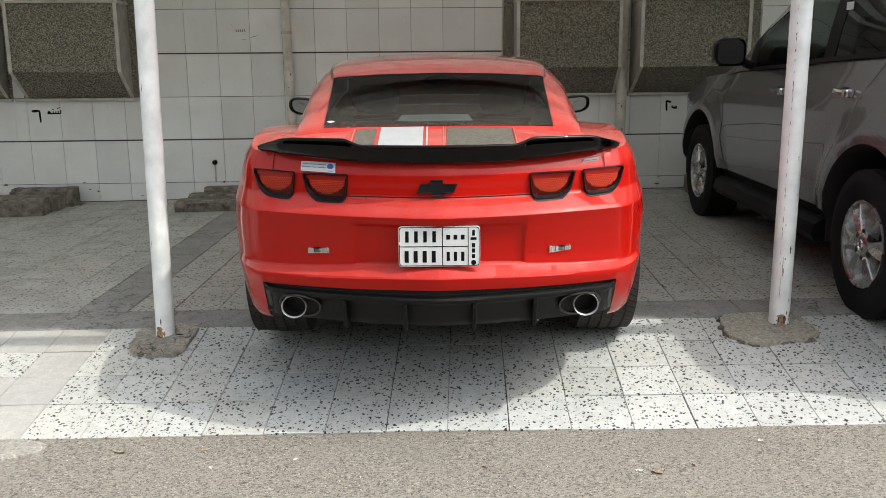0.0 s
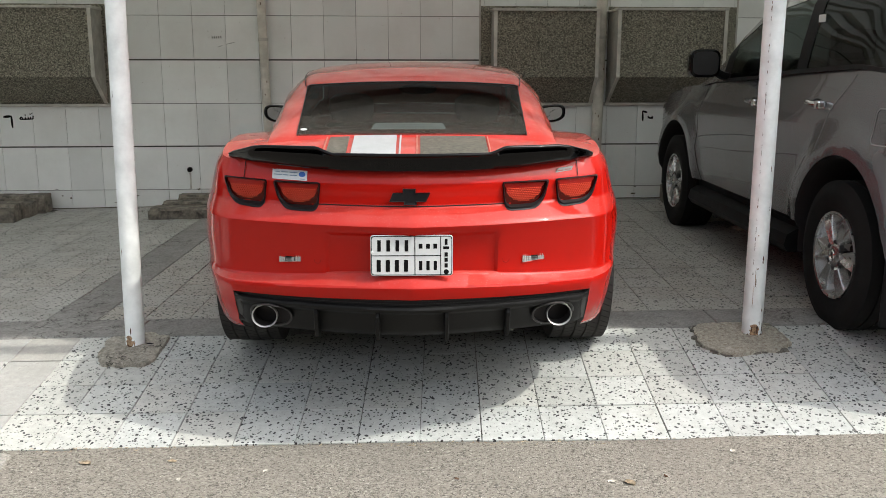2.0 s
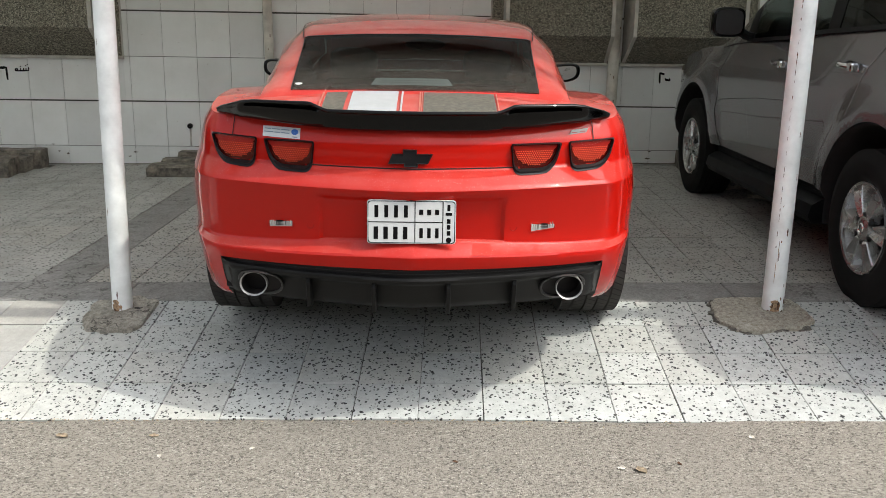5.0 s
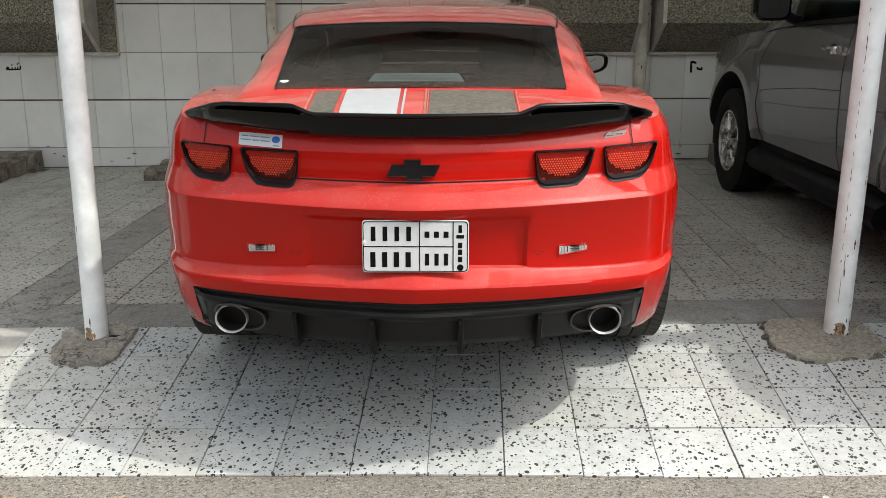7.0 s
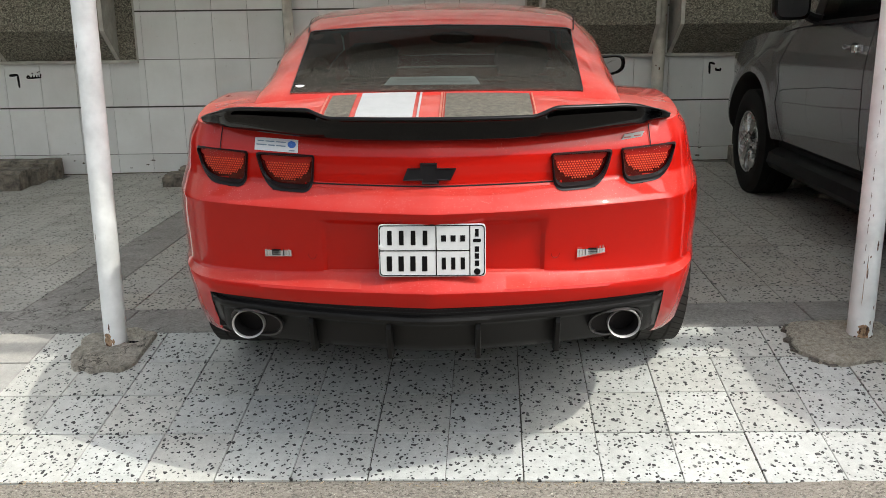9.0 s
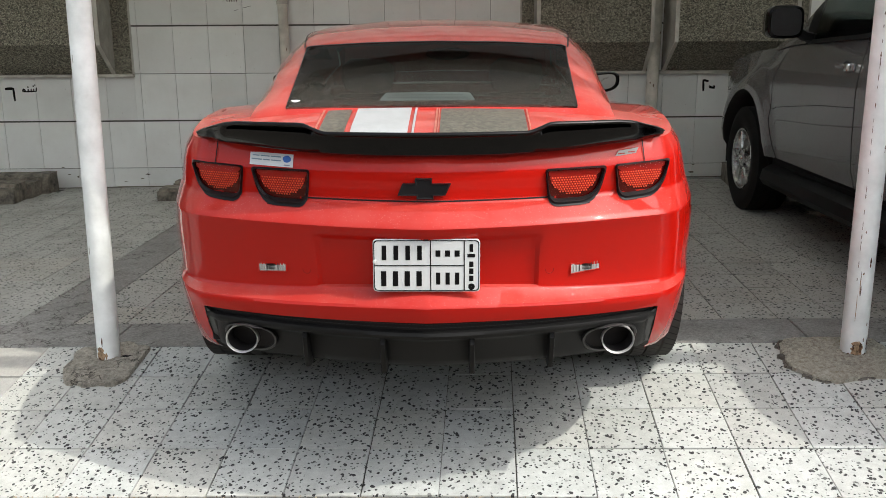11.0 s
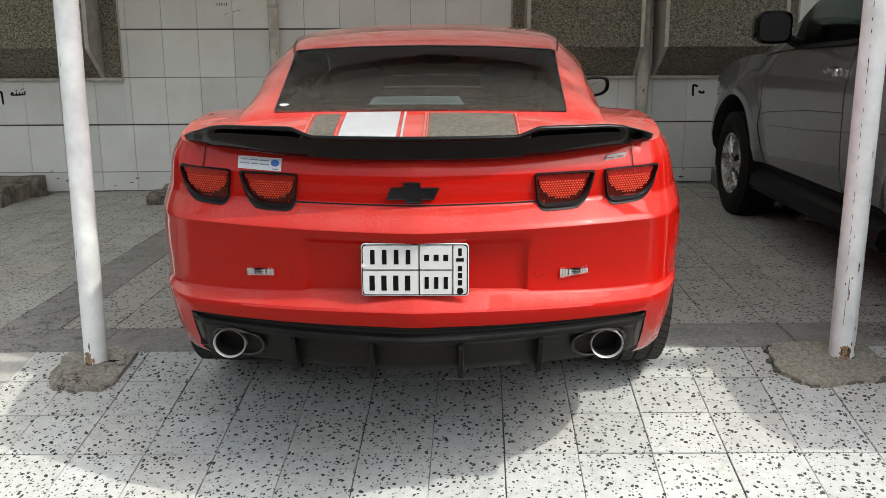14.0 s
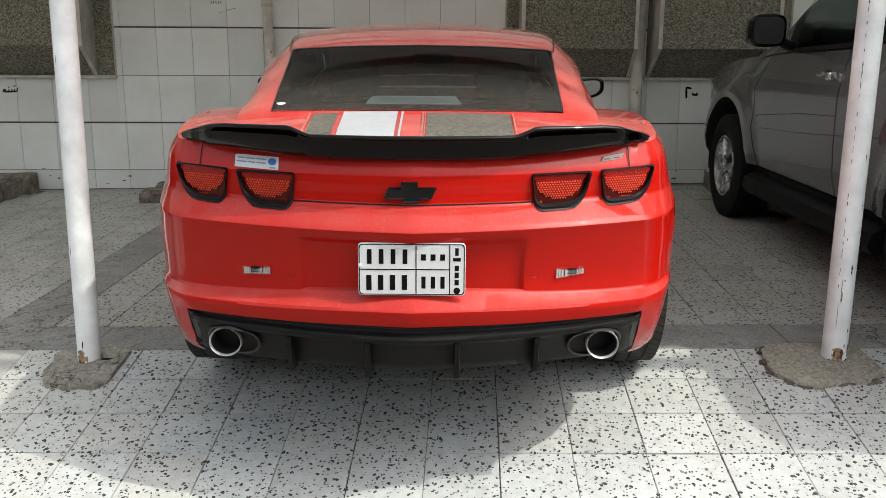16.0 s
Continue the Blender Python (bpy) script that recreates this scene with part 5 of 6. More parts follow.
        tube("mirror_stalk", [(s * 0.70, 2.97, 0.955), (s * 0.80, 2.96, 0.965), (s * 0.87, 2.95, 0.985)], 0.022, BLACK_GLOSS, mir)

    # -- wheels
    def wheel(x, y, s):
        r, hw_ = 0.362, 0.137
        prof = [(-hw_ + 0.03, 0.262), (-hw_ + 0.005, 0.285), (-hw_, 0.315), (-hw_ + 0.010, 0.345)]
        for c in (-0.105, -0.05, 0.0, 0.05, 0.105):
            prof += [(c - 0.021, r - 0.004 * (abs(c) / 0.1)), (c + 0.021, r - 0.004 * (abs(c) / 0.1)), (c + 0.022, r - 0.011), (c + 0.028, r - 0.011)]
        prof = prof[:-2] + [(hw_ - 0.010, 0.345), (hw_, 0.315), (hw_ - 0.005, 0.285), (hw_ - 0.03, 0.262)]
        rows = lathe(prof, 72)
        rows = [[(p[0], p[1], p[2]) for p in row] for row in rows]
        w = sheet("wheel", rows, TYRE, car, "black low-profile tyre on a dark rim", sharp=30)
        v, f = [], []
        for k in range(64):
            a0 = 2 * math.pi * k / 64
            for lane in (-0.105, -0.05, 0.0, 0.05, 0.105):
                n0 = len(v)
                for dx, da in ((-0.020, 0.0), (0.020, 0.05), (0.020, 0.066), (-0.020, 0.016)):
                    rr = r + 0.0006 - 0.004 * (abs(lane) / 0.1)
                    v.append((lane + dx, rr * math.cos(a0 + da * (1 if lane > -0.01 else -1)), rr * math.sin(a0 + da * (1 if lane > -0.01 else -1))))
                f.append((n0, n0 + 1, n0 + 2, n0 + 3))
        sipes = part("tread_pattern", mesh_of("tread_pattern", v, f, SHADOW_GAP, False), w)
        sipes["kind"] = "stuff"
        rim = sheet("rim", lathe([(0.10, 0.262), (0.12, 0.258), (0.115, 0.245), (0.02, 0.235), (-0.09, 0.24), (-0.105, 0.262)], 40), RIM_DARK, w, "dark alloy rim")
        # Solid disc added so sun can't pass through the open wheel.
        sheet("wheel_light_stop", lathe([(-0.01, 0.02), (-0.01, 0.236), (0.01, 0.236), (0.01, 0.02)], 32), RIM_DARK, w)
        for k in range(5):
            a = 2 * math.pi * k / 5
            rows = []
            for q, wd in ((0.0, 0.05), (0.12, 0.04), (0.25, 0.055)):
                c_, s_ = math.cos(a), math.sin(a)
                rows.append([(0.085 + dx, q * c_ - o * s_, q * s_ + o * c_) for dx, o in ((0, -wd), (0.02, -wd * 0.6), (0.02, wd * 0.6), (0, wd))])
            sheet("spoke", rows, RIM_DARK, w)
        w.matrix_basis = pose(x, y, r, 0, 0, 0 if s > 0 else 180)
        return w

    for y in (1.03, 3.88):
        for s in (-1, 1):
            wheel(s * 0.765 + 0.010, y, s)
    return car


coupe()


# ---- grey off-road wagon ----
def wagon():
    th = radians(3.0)
    fwd = Vector((math.sin(th), math.cos(th), 0.012)).normalized()
    right = Vector((math.cos(th), -math.sin(th), 0))
    m = Matrix((right, fwd, right.cross(fwd))).transposed().to_4x4()
    m.translation = Vector((2.33, 0.60, 0.147)) + right * 0.94
    car = thing("off_road_wagon", m, "silver-grey five-door off-road wagon with tinted windows, parked in shade", "car")
    W0, AX = 0.925, ((0.0, 0.37), (2.90, 0.37))
    inset = ((0.40, 0.07), (0.46, 0.03), (0.55, 0.012), (0.70, 0.008), (0.82, 0.012), (0.90, 0.013), (0.97, 0.013), (1.05, 0.024), (1.14, 0.043), (1.20, 0.056), (1.23, 0.062))
    zs = (0.40, 0.43, 0.46, 0.50, 0.55, 0.60, 0.65, 0.70, 0.74, 0.775, 0.79, 0.805, 0.82, 0.86, 0.90, 0.95, 1.0, 1.05, 1.10, 1.14, 1.175, 1.20, 1.22)
    edge = ((-1.1, 1.13), (-0.8, 1.18), (-0.5, 1.245), (-0.2, 1.288), (0.0, 1.298), (0.7, 1.262), (2.0, 1.20), (2.4, 1.165), (2.95, 1.13), (3.4, 1.06), (3.75, 0.96), (3.9, 0.90))
    deck = ((-1.1, 1.13), (-0.5, 1.25), (0.0, 1.30), (2.0, 1.21), (2.4, 1.20), (3.0, 1.17), (3.5, 1.10), (3.9, 0.93))
    NRR, NC, NS, NN = 12, 10, 110, 16

    def outline(w):
        pts = [(0.62 * i / NRR, -1.06 + 0.10 * (0.62 * i / NRR) ** 2) for i in range(NRR + 1)]
        p0, p1, p2, p3 = Vector(pts[-1]), Vector((0.80, -0.99)), Vector((w, -0.92)), Vector((w, -0.68))
        for i in range(1, NC + 1):
            t = i / NC
            q = (1 - t) ** 3 * p0 + 3 * t * (1 - t) ** 2 * p1 + 3 * t * t * (1 - t) * p2 + t ** 3 * p3
            pts.append((q.x, q.y))
        for i in range(1, NS + 1):
            pts.append((w, -0.68 + (3.35 + 0.68) * i / NS))
        p0, p1, p2, p3 = Vector((w, 3.35)), Vector((w, 3.68)), Vector((0.65, 3.78)), Vector((0.0, 3.86))
        for i in range(1, NN + 1):
            t = i / NN
            q = (1 - t) ** 3 * p0 + 3 * t * (1 - t) ** 2 * p1 + 3 * t * t * (1 - t) * p2 + t ** 3 * p3
            pts.append((q.x, q.y))
        return pts

    def flare(y, z):
        best = 0.0
        for ya, za in AX:
            d = math.hypot(y - ya, (z - za) * 0.97)
            if z > 0.3:
                best = max(best, 0.034 * smooth01((0.68 - d) / 0.15) if d > 0.4 else 0.034)
        return best

    half = []
    for z0 in zs:
        ring = []
        for x, y in outline(W0 - lerp_table(inset, z0)):
            f = (z0 - 0.40) / 0.82
            z = z0 + (lerp_table(edge, y) - 1.22) * max(0, f) ** 1.5
            if x > 0.75 and -0.9 < y < 3.5:
                x += flare(y, z)
            ring.append((x, y, z))
        half.append(ring)
    top = half[-1]
    for k in (0.97, 0.93, 0.85, 0.7, 0.5, 0.25, 0.0):
        half.append([(x * k, y, z + (lerp_table(deck, y) - z) * (1 - k ** 3) + 0.012 * (1 - k)) for x, y, z in top])
    RA = 0.498

    def wrap_arch(x, y, z):
        if x > 0.6 and z < 1.0:
            for ya, za in AX:
                d = math.hypot(y - ya, z - za)
                if RA - 0.04 < d < RA + 0.025:
                    return x, ya + (y - ya) * RA / d, za + (z - za) * RA / d
        return x, y, z

    verts, faces = [], []
    for sign in (-1, 1):
        rows = [[wrap_arch(*p) for p in r] for r in half]

        def skip(i, j):
            q = [rows[i][j], rows[i][j + 1], rows[i + 1][j + 1], rows[i + 1][j]]
            x, y, z = (sum(p[k] for p in q) / 4 for k in range(3))
            if x > 0.55 and z < 0.447 and 0.4 < y < 2.5:
                return True
            return x > 0.55 and any(math.hypot(y - ya, z - za) < RA - 0.008 for ya, za in AX)
        n0, nc = len(verts), len(rows[0])
        verts += [(sign * p[0], p[1], p[2]) for r in rows for p in r]
        faces += [tuple(n0 + a for a in f) for f in grid_faces(len(rows), nc, skip=skip)]
    body = part("body", mesh_of("body", verts, faces, SILVER), car, "silver-grey metallic bodywork", 30)

    def side_x(y, z):
        zz = z - (lerp_table(edge, y) - 1.22) * max(0, (z - 0.40) / 0.82) ** 1.5
        return -(W0 - lerp_table(inset, zz) + flare(y, z))

    # arch lips and dark wheel housings
    for ya, za in AX:
        for s in (-1, 1):
            rows = []
            for k in range(41):
                a = radians(-10 + 200 * k / 40)
                y, z = ya + RA * math.cos(a), za + RA * math.sin(a)
                x = -side_x(y, max(0.42, z))
                rows.append([(s * (x + dx), ya + r * math.cos(a), za + r * math.sin(a))
                             for r, dx in ((RA + 0.001, -0.004), (RA - 0.006, -0.008), (RA - 0.016, -0.03), (RA - 0.006, -0.42))])
            sheet("wheel_housing", rows, SHADOW_GAP, car)
    box("chassis", -0.62, 0.62, -0.8, 3.5, 0.33, 0.9, SHADOW_GAP, car, bevel=0)
    # Black box added to keep light off the floor below the wagon.
    box("underfloor_light_stop", -0.78, 0.78, 0.55, 2.35, 0.29, 0.42, SHADOW_GAP, car, bevel=0.01)

    # cabin
    st = (-1.03, -0.85, -0.4, 0.0, 0.8, 1.2, 1.5, 1.9, 2.25, 2.5)
    # the rear quarter leans in and the roof falls away towards the tailgate
    px = ((0.8, 0.78, 0.7, 0.6, 0.48, 0), (0.875, 0.82, 0.74, 0.62, 0.5, 0), (0.885, 0.845, 0.765, 0.65, 0.52, 0), (0.888, 0.855, 0.79, 0.69, 0.56, 0), (0.888, 0.862, 0.812, 0.735, 0.6, 0), (0.888, 0.862, 0.815, 0.735, 0.6, 0), (0.888, 0.866, 0.82, 0.75, 0.62, 0), (0.885, 0.87, 0.84, 0.79, 0.66, 0), (0.88, 0.87, 0.85, 0.82, 0.7, 0), (0.87, 0.865, 0.85, 0.82, 0.7, 0))
    pz = ((1.1, 1.15, 1.23, 1.32, 1.41, 1.47), (1.165, 1.25, 1.34, 1.43, 1.51, 1.56), (1.26, 1.37, 1.48, 1.55, 1.62, 1.65), (1.288, 1.43, 1.61, 1.68, 1.73, 1.76), (1.255, 1.41, 1.635, 1.775, 1.835, 1.87), (1.22, 1.39, 1.6, 1.745, 1.81, 1.845), (1.21, 1.37, 1.54, 1.665, 1.72, 1.755), (1.195, 1.3, 1.41, 1.475, 1.515, 1.55), (1.175, 1.22, 1.24, 1.255, 1.265, 1.29), (1.14, 1.17, 1.18, 1.185, 1.19, 1.2))

    def cabin(y, c):
        xs = [float(np.interp(y, st, [r[k] for r in px])) for k in range(6)]
        z_ = [float(np.interp(y, st, [r[k] for r in pz])) for k in range(6)]
        return float(np.interp(c, range(6), xs)), y, float(np.interp(c, range(6), z_))
    ys = [-1.03 + 0.0441 * k for k in range(81)]
    cs = [0, 0.12, 0.5, 1, 1.5, 2, 2.25, 2.5, 3, 3.5, 4, 4.5, 5]
    verts, faces, df = [], [], []
    panes = ((-0.86, -0.36), (-0.28, 0.62), (0.72, 1.82))

    def window(y, c):
        for a, b in panes:
            if a < y < b and 0.12 < c < 2.25:
                return True
        return (1.28 < y < 2.22 and c > 3)
    for sign in (-1, 1):
        n0 = len(verts)
        pts = [(sign * p[0], p[1], p[2]) for y in ys for p in [cabin(y, c) for c in cs]]
        verts += pts
        for f in grid_faces(len(ys), len(cs)):
            i, j = f[0] // len(cs), f[0] % len(cs)
            y, c = (ys[i] + ys[i + 1]) / 2, (cs[j] + cs[j + 1]) / 2
            if window(y, c):
                continue
            (df if c < 2.25 and y < 1.95 else faces).append(tuple(n0 + a for a in f))
    rear = [cabin(-1.03, c) for c in cs]
    part("roof", mesh_of("roof", verts, faces, SILVER), car, "grey roof", 40)
    part("window_frames", mesh_of("window_frames", verts, df, FRAME_BLACK), car, "black window pillars", 40)
    rows = [[(-x, y, z) for x, y, z in rear], [(x, y, z) for x, y, z in rear]]
    sheet("tailgate", rows, SILVER, car)
    for a, b in panes:
        for s in (-1, 1):
            rows = []
            for i in range(15):
                y = a - 0.01 + (b - a + 0.02) * i / 14
                rows.append([(s * (p[0] - 0.004), p[1], p[2]) for p in [cabin(y, 0.08 + 2.2 * k / 8) for k in range(9)]])
            sheet("side_window", rows, SIDE_CLEAR if a > 0.5 else TINT_SIDE, car, "lightly tinted side window" if a > 0.5 else "dark tinted side window", sharp=0)
    rows = []
    for i in range(12):
        y = 1.26 + 0.98 * i / 11
        r = [cabin(y, 3 + 2 * k / 8) for k in range(9)]
        rows.append([(-p[0], p[1], p[2] - 0.003) for p in r] + [(p[0], p[1], p[2] - 0.003) for p in reversed(r[:-1])])
    sheet("windscreen", rows, CLEAR, car, sharp=0)
    # belt moulding
    pts = [cabin(-0.95 + 2.85 * k / 40, 0.06) for k in range(41)]
    ribbon("belt_moulding", [(-p[0] - 0.004, p[1], p[2]) for p in pts], (0, 0, 1), 0.022, (-0.004, 0, 0), BLACK, car)
    # seats inside
    for x in (-0.42, 0.42):
        for y in (1.05, 0.15):
            seat = box("seat", x - 0.24, x + 0.24, y, y + 0.13, 0.7, 1.28, CABIN, car, bevel=0.05)
            box("headrest", x - 0.13, x + 0.13, y - 0.03, y + 0.07, 1.33, 1.52, CABIN, seat, bevel=0.045)
    sheet("steering_wheel", [[(-0.42 + (0.18 + 0.016 * math.cos(b)) * math.cos(a), 1.62 + 0.10 * math.sin(a) * 0.5 + 0.016 * math.sin(b), 1.17 + (0.18 + 0.016 * math.cos(b)) * math.sin(a)) for b in [2 * math.pi * q / 8 for q in range(8)]] for a in [2 * math.pi * k / 32 for k in range(33)]], CABIN, car, wrap=True)
    box("dashboard", -0.75, 0.75, 1.75, 2.15, 0.95, 1.16, CABIN, car, bevel=0.05)
    x, y, z = cabin(0.575, 1.85)
    x = cabin(0.575, 1.62)[0]
    box("window_sticker", -x - 0.008, -x - 0.005, 0.535, 0.615, z - 0.068, z - 0.028, PLATE_WHITE, car, "small white square window sticker", bevel=0)

    # door gaps, crease, fuel flap
    def gap(points, width=0.006, material=SHADOW_GAP):
        rows = []
        for i, (y, z) in enumerate(points):
            a, b = points[max(0, i - 1)], points[min(len(points) - 1, i + 1)]
            d = Vector((b[0] - a[0], b[1] - a[1])).normalized() * width / 2
            row = []
            for k in (-1, 1):
                yy, zz = y - k * d.y, z + k * d.x
                row.append((side_x(yy, zz) - 0.0015, yy, zz))
            rows.append(row)
        sheet("panel_line", rows, material, body)

    def along(pts, n=14):
        out = []
        for (a, b), (c, d) in zip(pts, pts[1:]):
            out += [(a + (c - a) * k / n, b + (d - b) * k / n) for k in range(n)]
        return out + [pts[-1]]
    # rear door gap, with its highlight painted pale
    gap(along([(0.045, 1.262), (0.076, 1.221), (0.137, 1.165), (0.20, 1.11), (0.244, 1.06), (0.278, 0.97), (0.295, 0.87)]), 0.0045, SEAM_PALE)
    gap(along([(1.13, 1.215), (1.14, 0.9), (1.10, 0.55), (1.08, 0.46)]))
    gap(along([(2.30, 1.13), (2.42, 0.95), (2.38, 0.70), (2.30, 0.55), (2.26, 0.455), (2.1, 0.435), (0.62, 0.435), (0.54, 0.50)]))
    # fuel flap outline, drawn in the same painted highlight
    gap(along([(-0.26, 1.105), (-0.245, 1.09), (-0.245, 0.965), (-0.265, 0.945), (-0.41, 0.945), (-0.43, 0.965), (-0.43, 1.09), (-0.41, 1.108), (-0.26, 1.108)], 4), 0.0055, SEAM_PALE)
    # Body crease, its shade drawn as a thin dark strip.
    gap(along([(2.36, 0.770), (2.30, 0.787), (2.05, 0.811), (1.59, 0.851), (1.15, 0.872)]), 0.0035)
    # chrome handles
    for y, z in ((0.40, 1.10), (1.31, 1.075)):
        x = side_x(y, z)
        h = sheet("door_handle", [[(x - 0.012 - 0.028 * math.sin(math.pi * t) ** 0.5 + 0.012 * math.cos(a), y - 0.095 + 0.19 * t, z + 0.014 * math.sin(a) + 0.010 * t) for a in [2 * math.pi * q / 10 for q in range(10)]] for t in [k / 10 for k in range(11)]], CHROME if y < 1 else SILVER, car, "chrome pull door handle", wrap=True, caps=True)
        box("handle_end", x - 0.045, x + 0.0, y - 0.11, y - 0.055, z - 0.022, z + 0.022, CHROME, h, bevel=0.012)
        sheet("handle_cup", [[(x - 0.001 - 0.001 * (1 - k), y + 0.06 * k * math.cos(a), z + 0.03 * k * math.sin(a)) for a in [2 * math.pi * q / 20 for q in range(20)]] for k in (1.0, 0.02)], BLACK, h, wrap=True)
    # mirror
    for s in (-1, 1):
        rows = []
        for dy, k in ((-0.055, 0.90), (-0.05, 0.98), (-0.02, 1.0), (0.05, 0.94), (0.09, 0.75), (0.11, 0.4)):
            rows.append([(s * (1.065 + 0.105 * k * (abs(math.cos(a)) ** 0.5) * (1 if math.cos(a) > 0 else -1)), 1.86 + dy, 1.315 + 0.095 * k * (abs(math.sin(a)) ** 0.5) * (1 if math.sin(a) > 0 else -1)) for a in [2 * math.pi * q / 32 for q in range(32)]])
        mir = sheet("door_mirror", rows, BLACK_GLOSS, car, "large square black door mirror", wrap=True, caps=True)
        sheet("mirror_glass", [[(s * (1.065 + 0.088 * k * (abs(math.cos(a)) ** 0.5) * (1 if math.cos(a) > 0 else -1)), 1.802, 1.315 + 0.078 * k * (abs(math.sin(a)) ** 0.5) * (1 if math.sin(a) > 0 else -1)) for a in [2 * math.pi * q / 32 for q in range(32)]] for k in (1.0, 0.02)], RIM_DARK, mir, wrap=True)
        tube("mirror_arm", [(s * 0.86, 1.88, 1.22), (s * 0.93, 1.87, 1.235), (s * 0.99, 1.865, 1.27)], 0.03, BLACK, mir)
        # running board, mud flaps, head lamp
        rows = [[(s * x, y, z) for x, z in ((0.70, 0.40), (0.90, 0.405), (0.950, 0.375), (0.965, 0.315), (0.94, 0.275), (0.70, 0.275))] for y in (0.52, 0.56, 1.4, 2.30, 2.36)]
        box("sill", s * 0.82 - 0.05, s * 0.82 + 0.05, 0.47, 2.42, 0.36, 0.475, FRAME_BLACK, car, "dark sill under the doors", bevel=0.012)
        sheet("running_board", rows, FRAME_BLACK, car, "dark plastic running board", wrap=True, caps=True)
        box("mud_flap", s * 0.80 - 0.135, s * 0.80 + 0.135, -0.52, -0.50, 0.15, 0.46, BLACK, car, bevel=0.006)
        box("head_lamp", s * 0.70 - 0.16, s * 0.70 + 0.16, 3.45, 3.66, 0.80, 0.98, CHROME, car, bevel=0.05)

    # wheels
    def wheel(x, y, s):
        r, hw = 0.375, 0.132
        prof = [(-hw + 0.02, 0.215), (-hw, 0.25), (-hw - 0.006, 0.30), (-hw + 0.008, 0.345)]
        for c in (-0.09, -0.03, 0.03, 0.09):
            prof += [(c - 0.026, r - 0.003 * abs(c) / 0.1), (c + 0.026, r - 0.003 * abs(c) / 0.1), (c + 0.027, r - 0.01), (c + 0.032, r - 0.01)]
        prof = prof[:-2] + [(hw - 0.008, 0.345), (hw + 0.004, 0.318), (hw + 0.006, 0.30), (hw + 0.003, 0.27), (hw, 0.25), (hw - 0.012, 0.222), (hw - 0.02, 0.216)]
        w = sheet("wheel", lathe(prof, 64), TYRE_DARK, car, "all-terrain tyre on a six-spoke alloy wheel", sharp=30)
        sheet("rim", lathe([(hw - 0.016, 0.222), (hw - 0.004, 0.219), (hw - 0.008, 0.208), (hw - 0.024, 0.205)], 48), ALLOY, w, "alloy rim")
        sheet("rim_barrel", lathe([(hw - 0.024, 0.2045), (hw - 0.04, 0.200), (hw - 0.066, 0.190)], 40), ALLOY, w, "alloy inside of the rim")
        # Black dish close behind the spokes, painting the gaps as shaded.
        sheet("spoke_gap_shade", lathe([(hw - 0.062, 0.196), (hw - 0.075, 0.17), (hw - 0.075, 0.10), (hw - 0.065, 0.02)], 32), SHADOW_GAP, w)
        for k in range(6):
            a = 2 * math.pi * k / 6
            c_, s_ = math.cos(a), math.sin(a)
            rows = []
            for q, flat, foot, dx in ((0.040, 0.018, 0.021, -0.024), (0.075, 0.022, 0.027, -0.010), (0.14, 0.037, 0.047, -0.008), (0.19, 0.046, 0.059, -0.012), (0.208, 0.049, 0.063, -0.020)):
                rows.append([(hw + dx + e, q * c_ - o * s_, q * s_ + o * c_) for e, o in ((-0.050, -foot), (-0.004, -flat), (0.001, -flat * 0.9), (-0.016, 0.0), (0.001, flat * 0.9), (-0.004, flat), (-0.050, foot))])
            sheet("spoke", rows, ALLOY, w, sharp=18)
        sheet("hub_cap", lathe([(hw - 0.03, 0.062), (hw - 0.012, 0.058), (hw - 0.004, 0.045), (hw - 0.002, 0.034), (hw - 0.006, 0.030), (hw - 0.004, 0.002)], 28), ALLOY, w)
        sheet("hub_ring", lathe([(hw - 0.0035, 0.026), (hw + 0.001, 0.022), (hw - 0.003, 0.017)], 24), CHROME, w)
        for k in range(6):
            a = 2 * math.pi * k / 6 + math.pi / 6
            sheet("wheel_nut", [[(hw - 0.02 + dx, 0.068 * math.cos(a) + rr * math.cos(b), 0.068 * math.sin(a) + rr * math.sin(b)) for b in [math.pi / 3 * q for q in range(6)]] for dx, rr in ((-0.01, 0.010), (0.012, 0.010), (0.014, 0.002))], RIM_DARK, w, wrap=True)
        w.matrix_basis = pose(x, y, 0.372, 0, 0, 180 if s < 0 else 0)
    for ya, za in AX:
        for s in (-1, 1):
            wheel(s * 0.805, ya, s)
    return car


wagon()


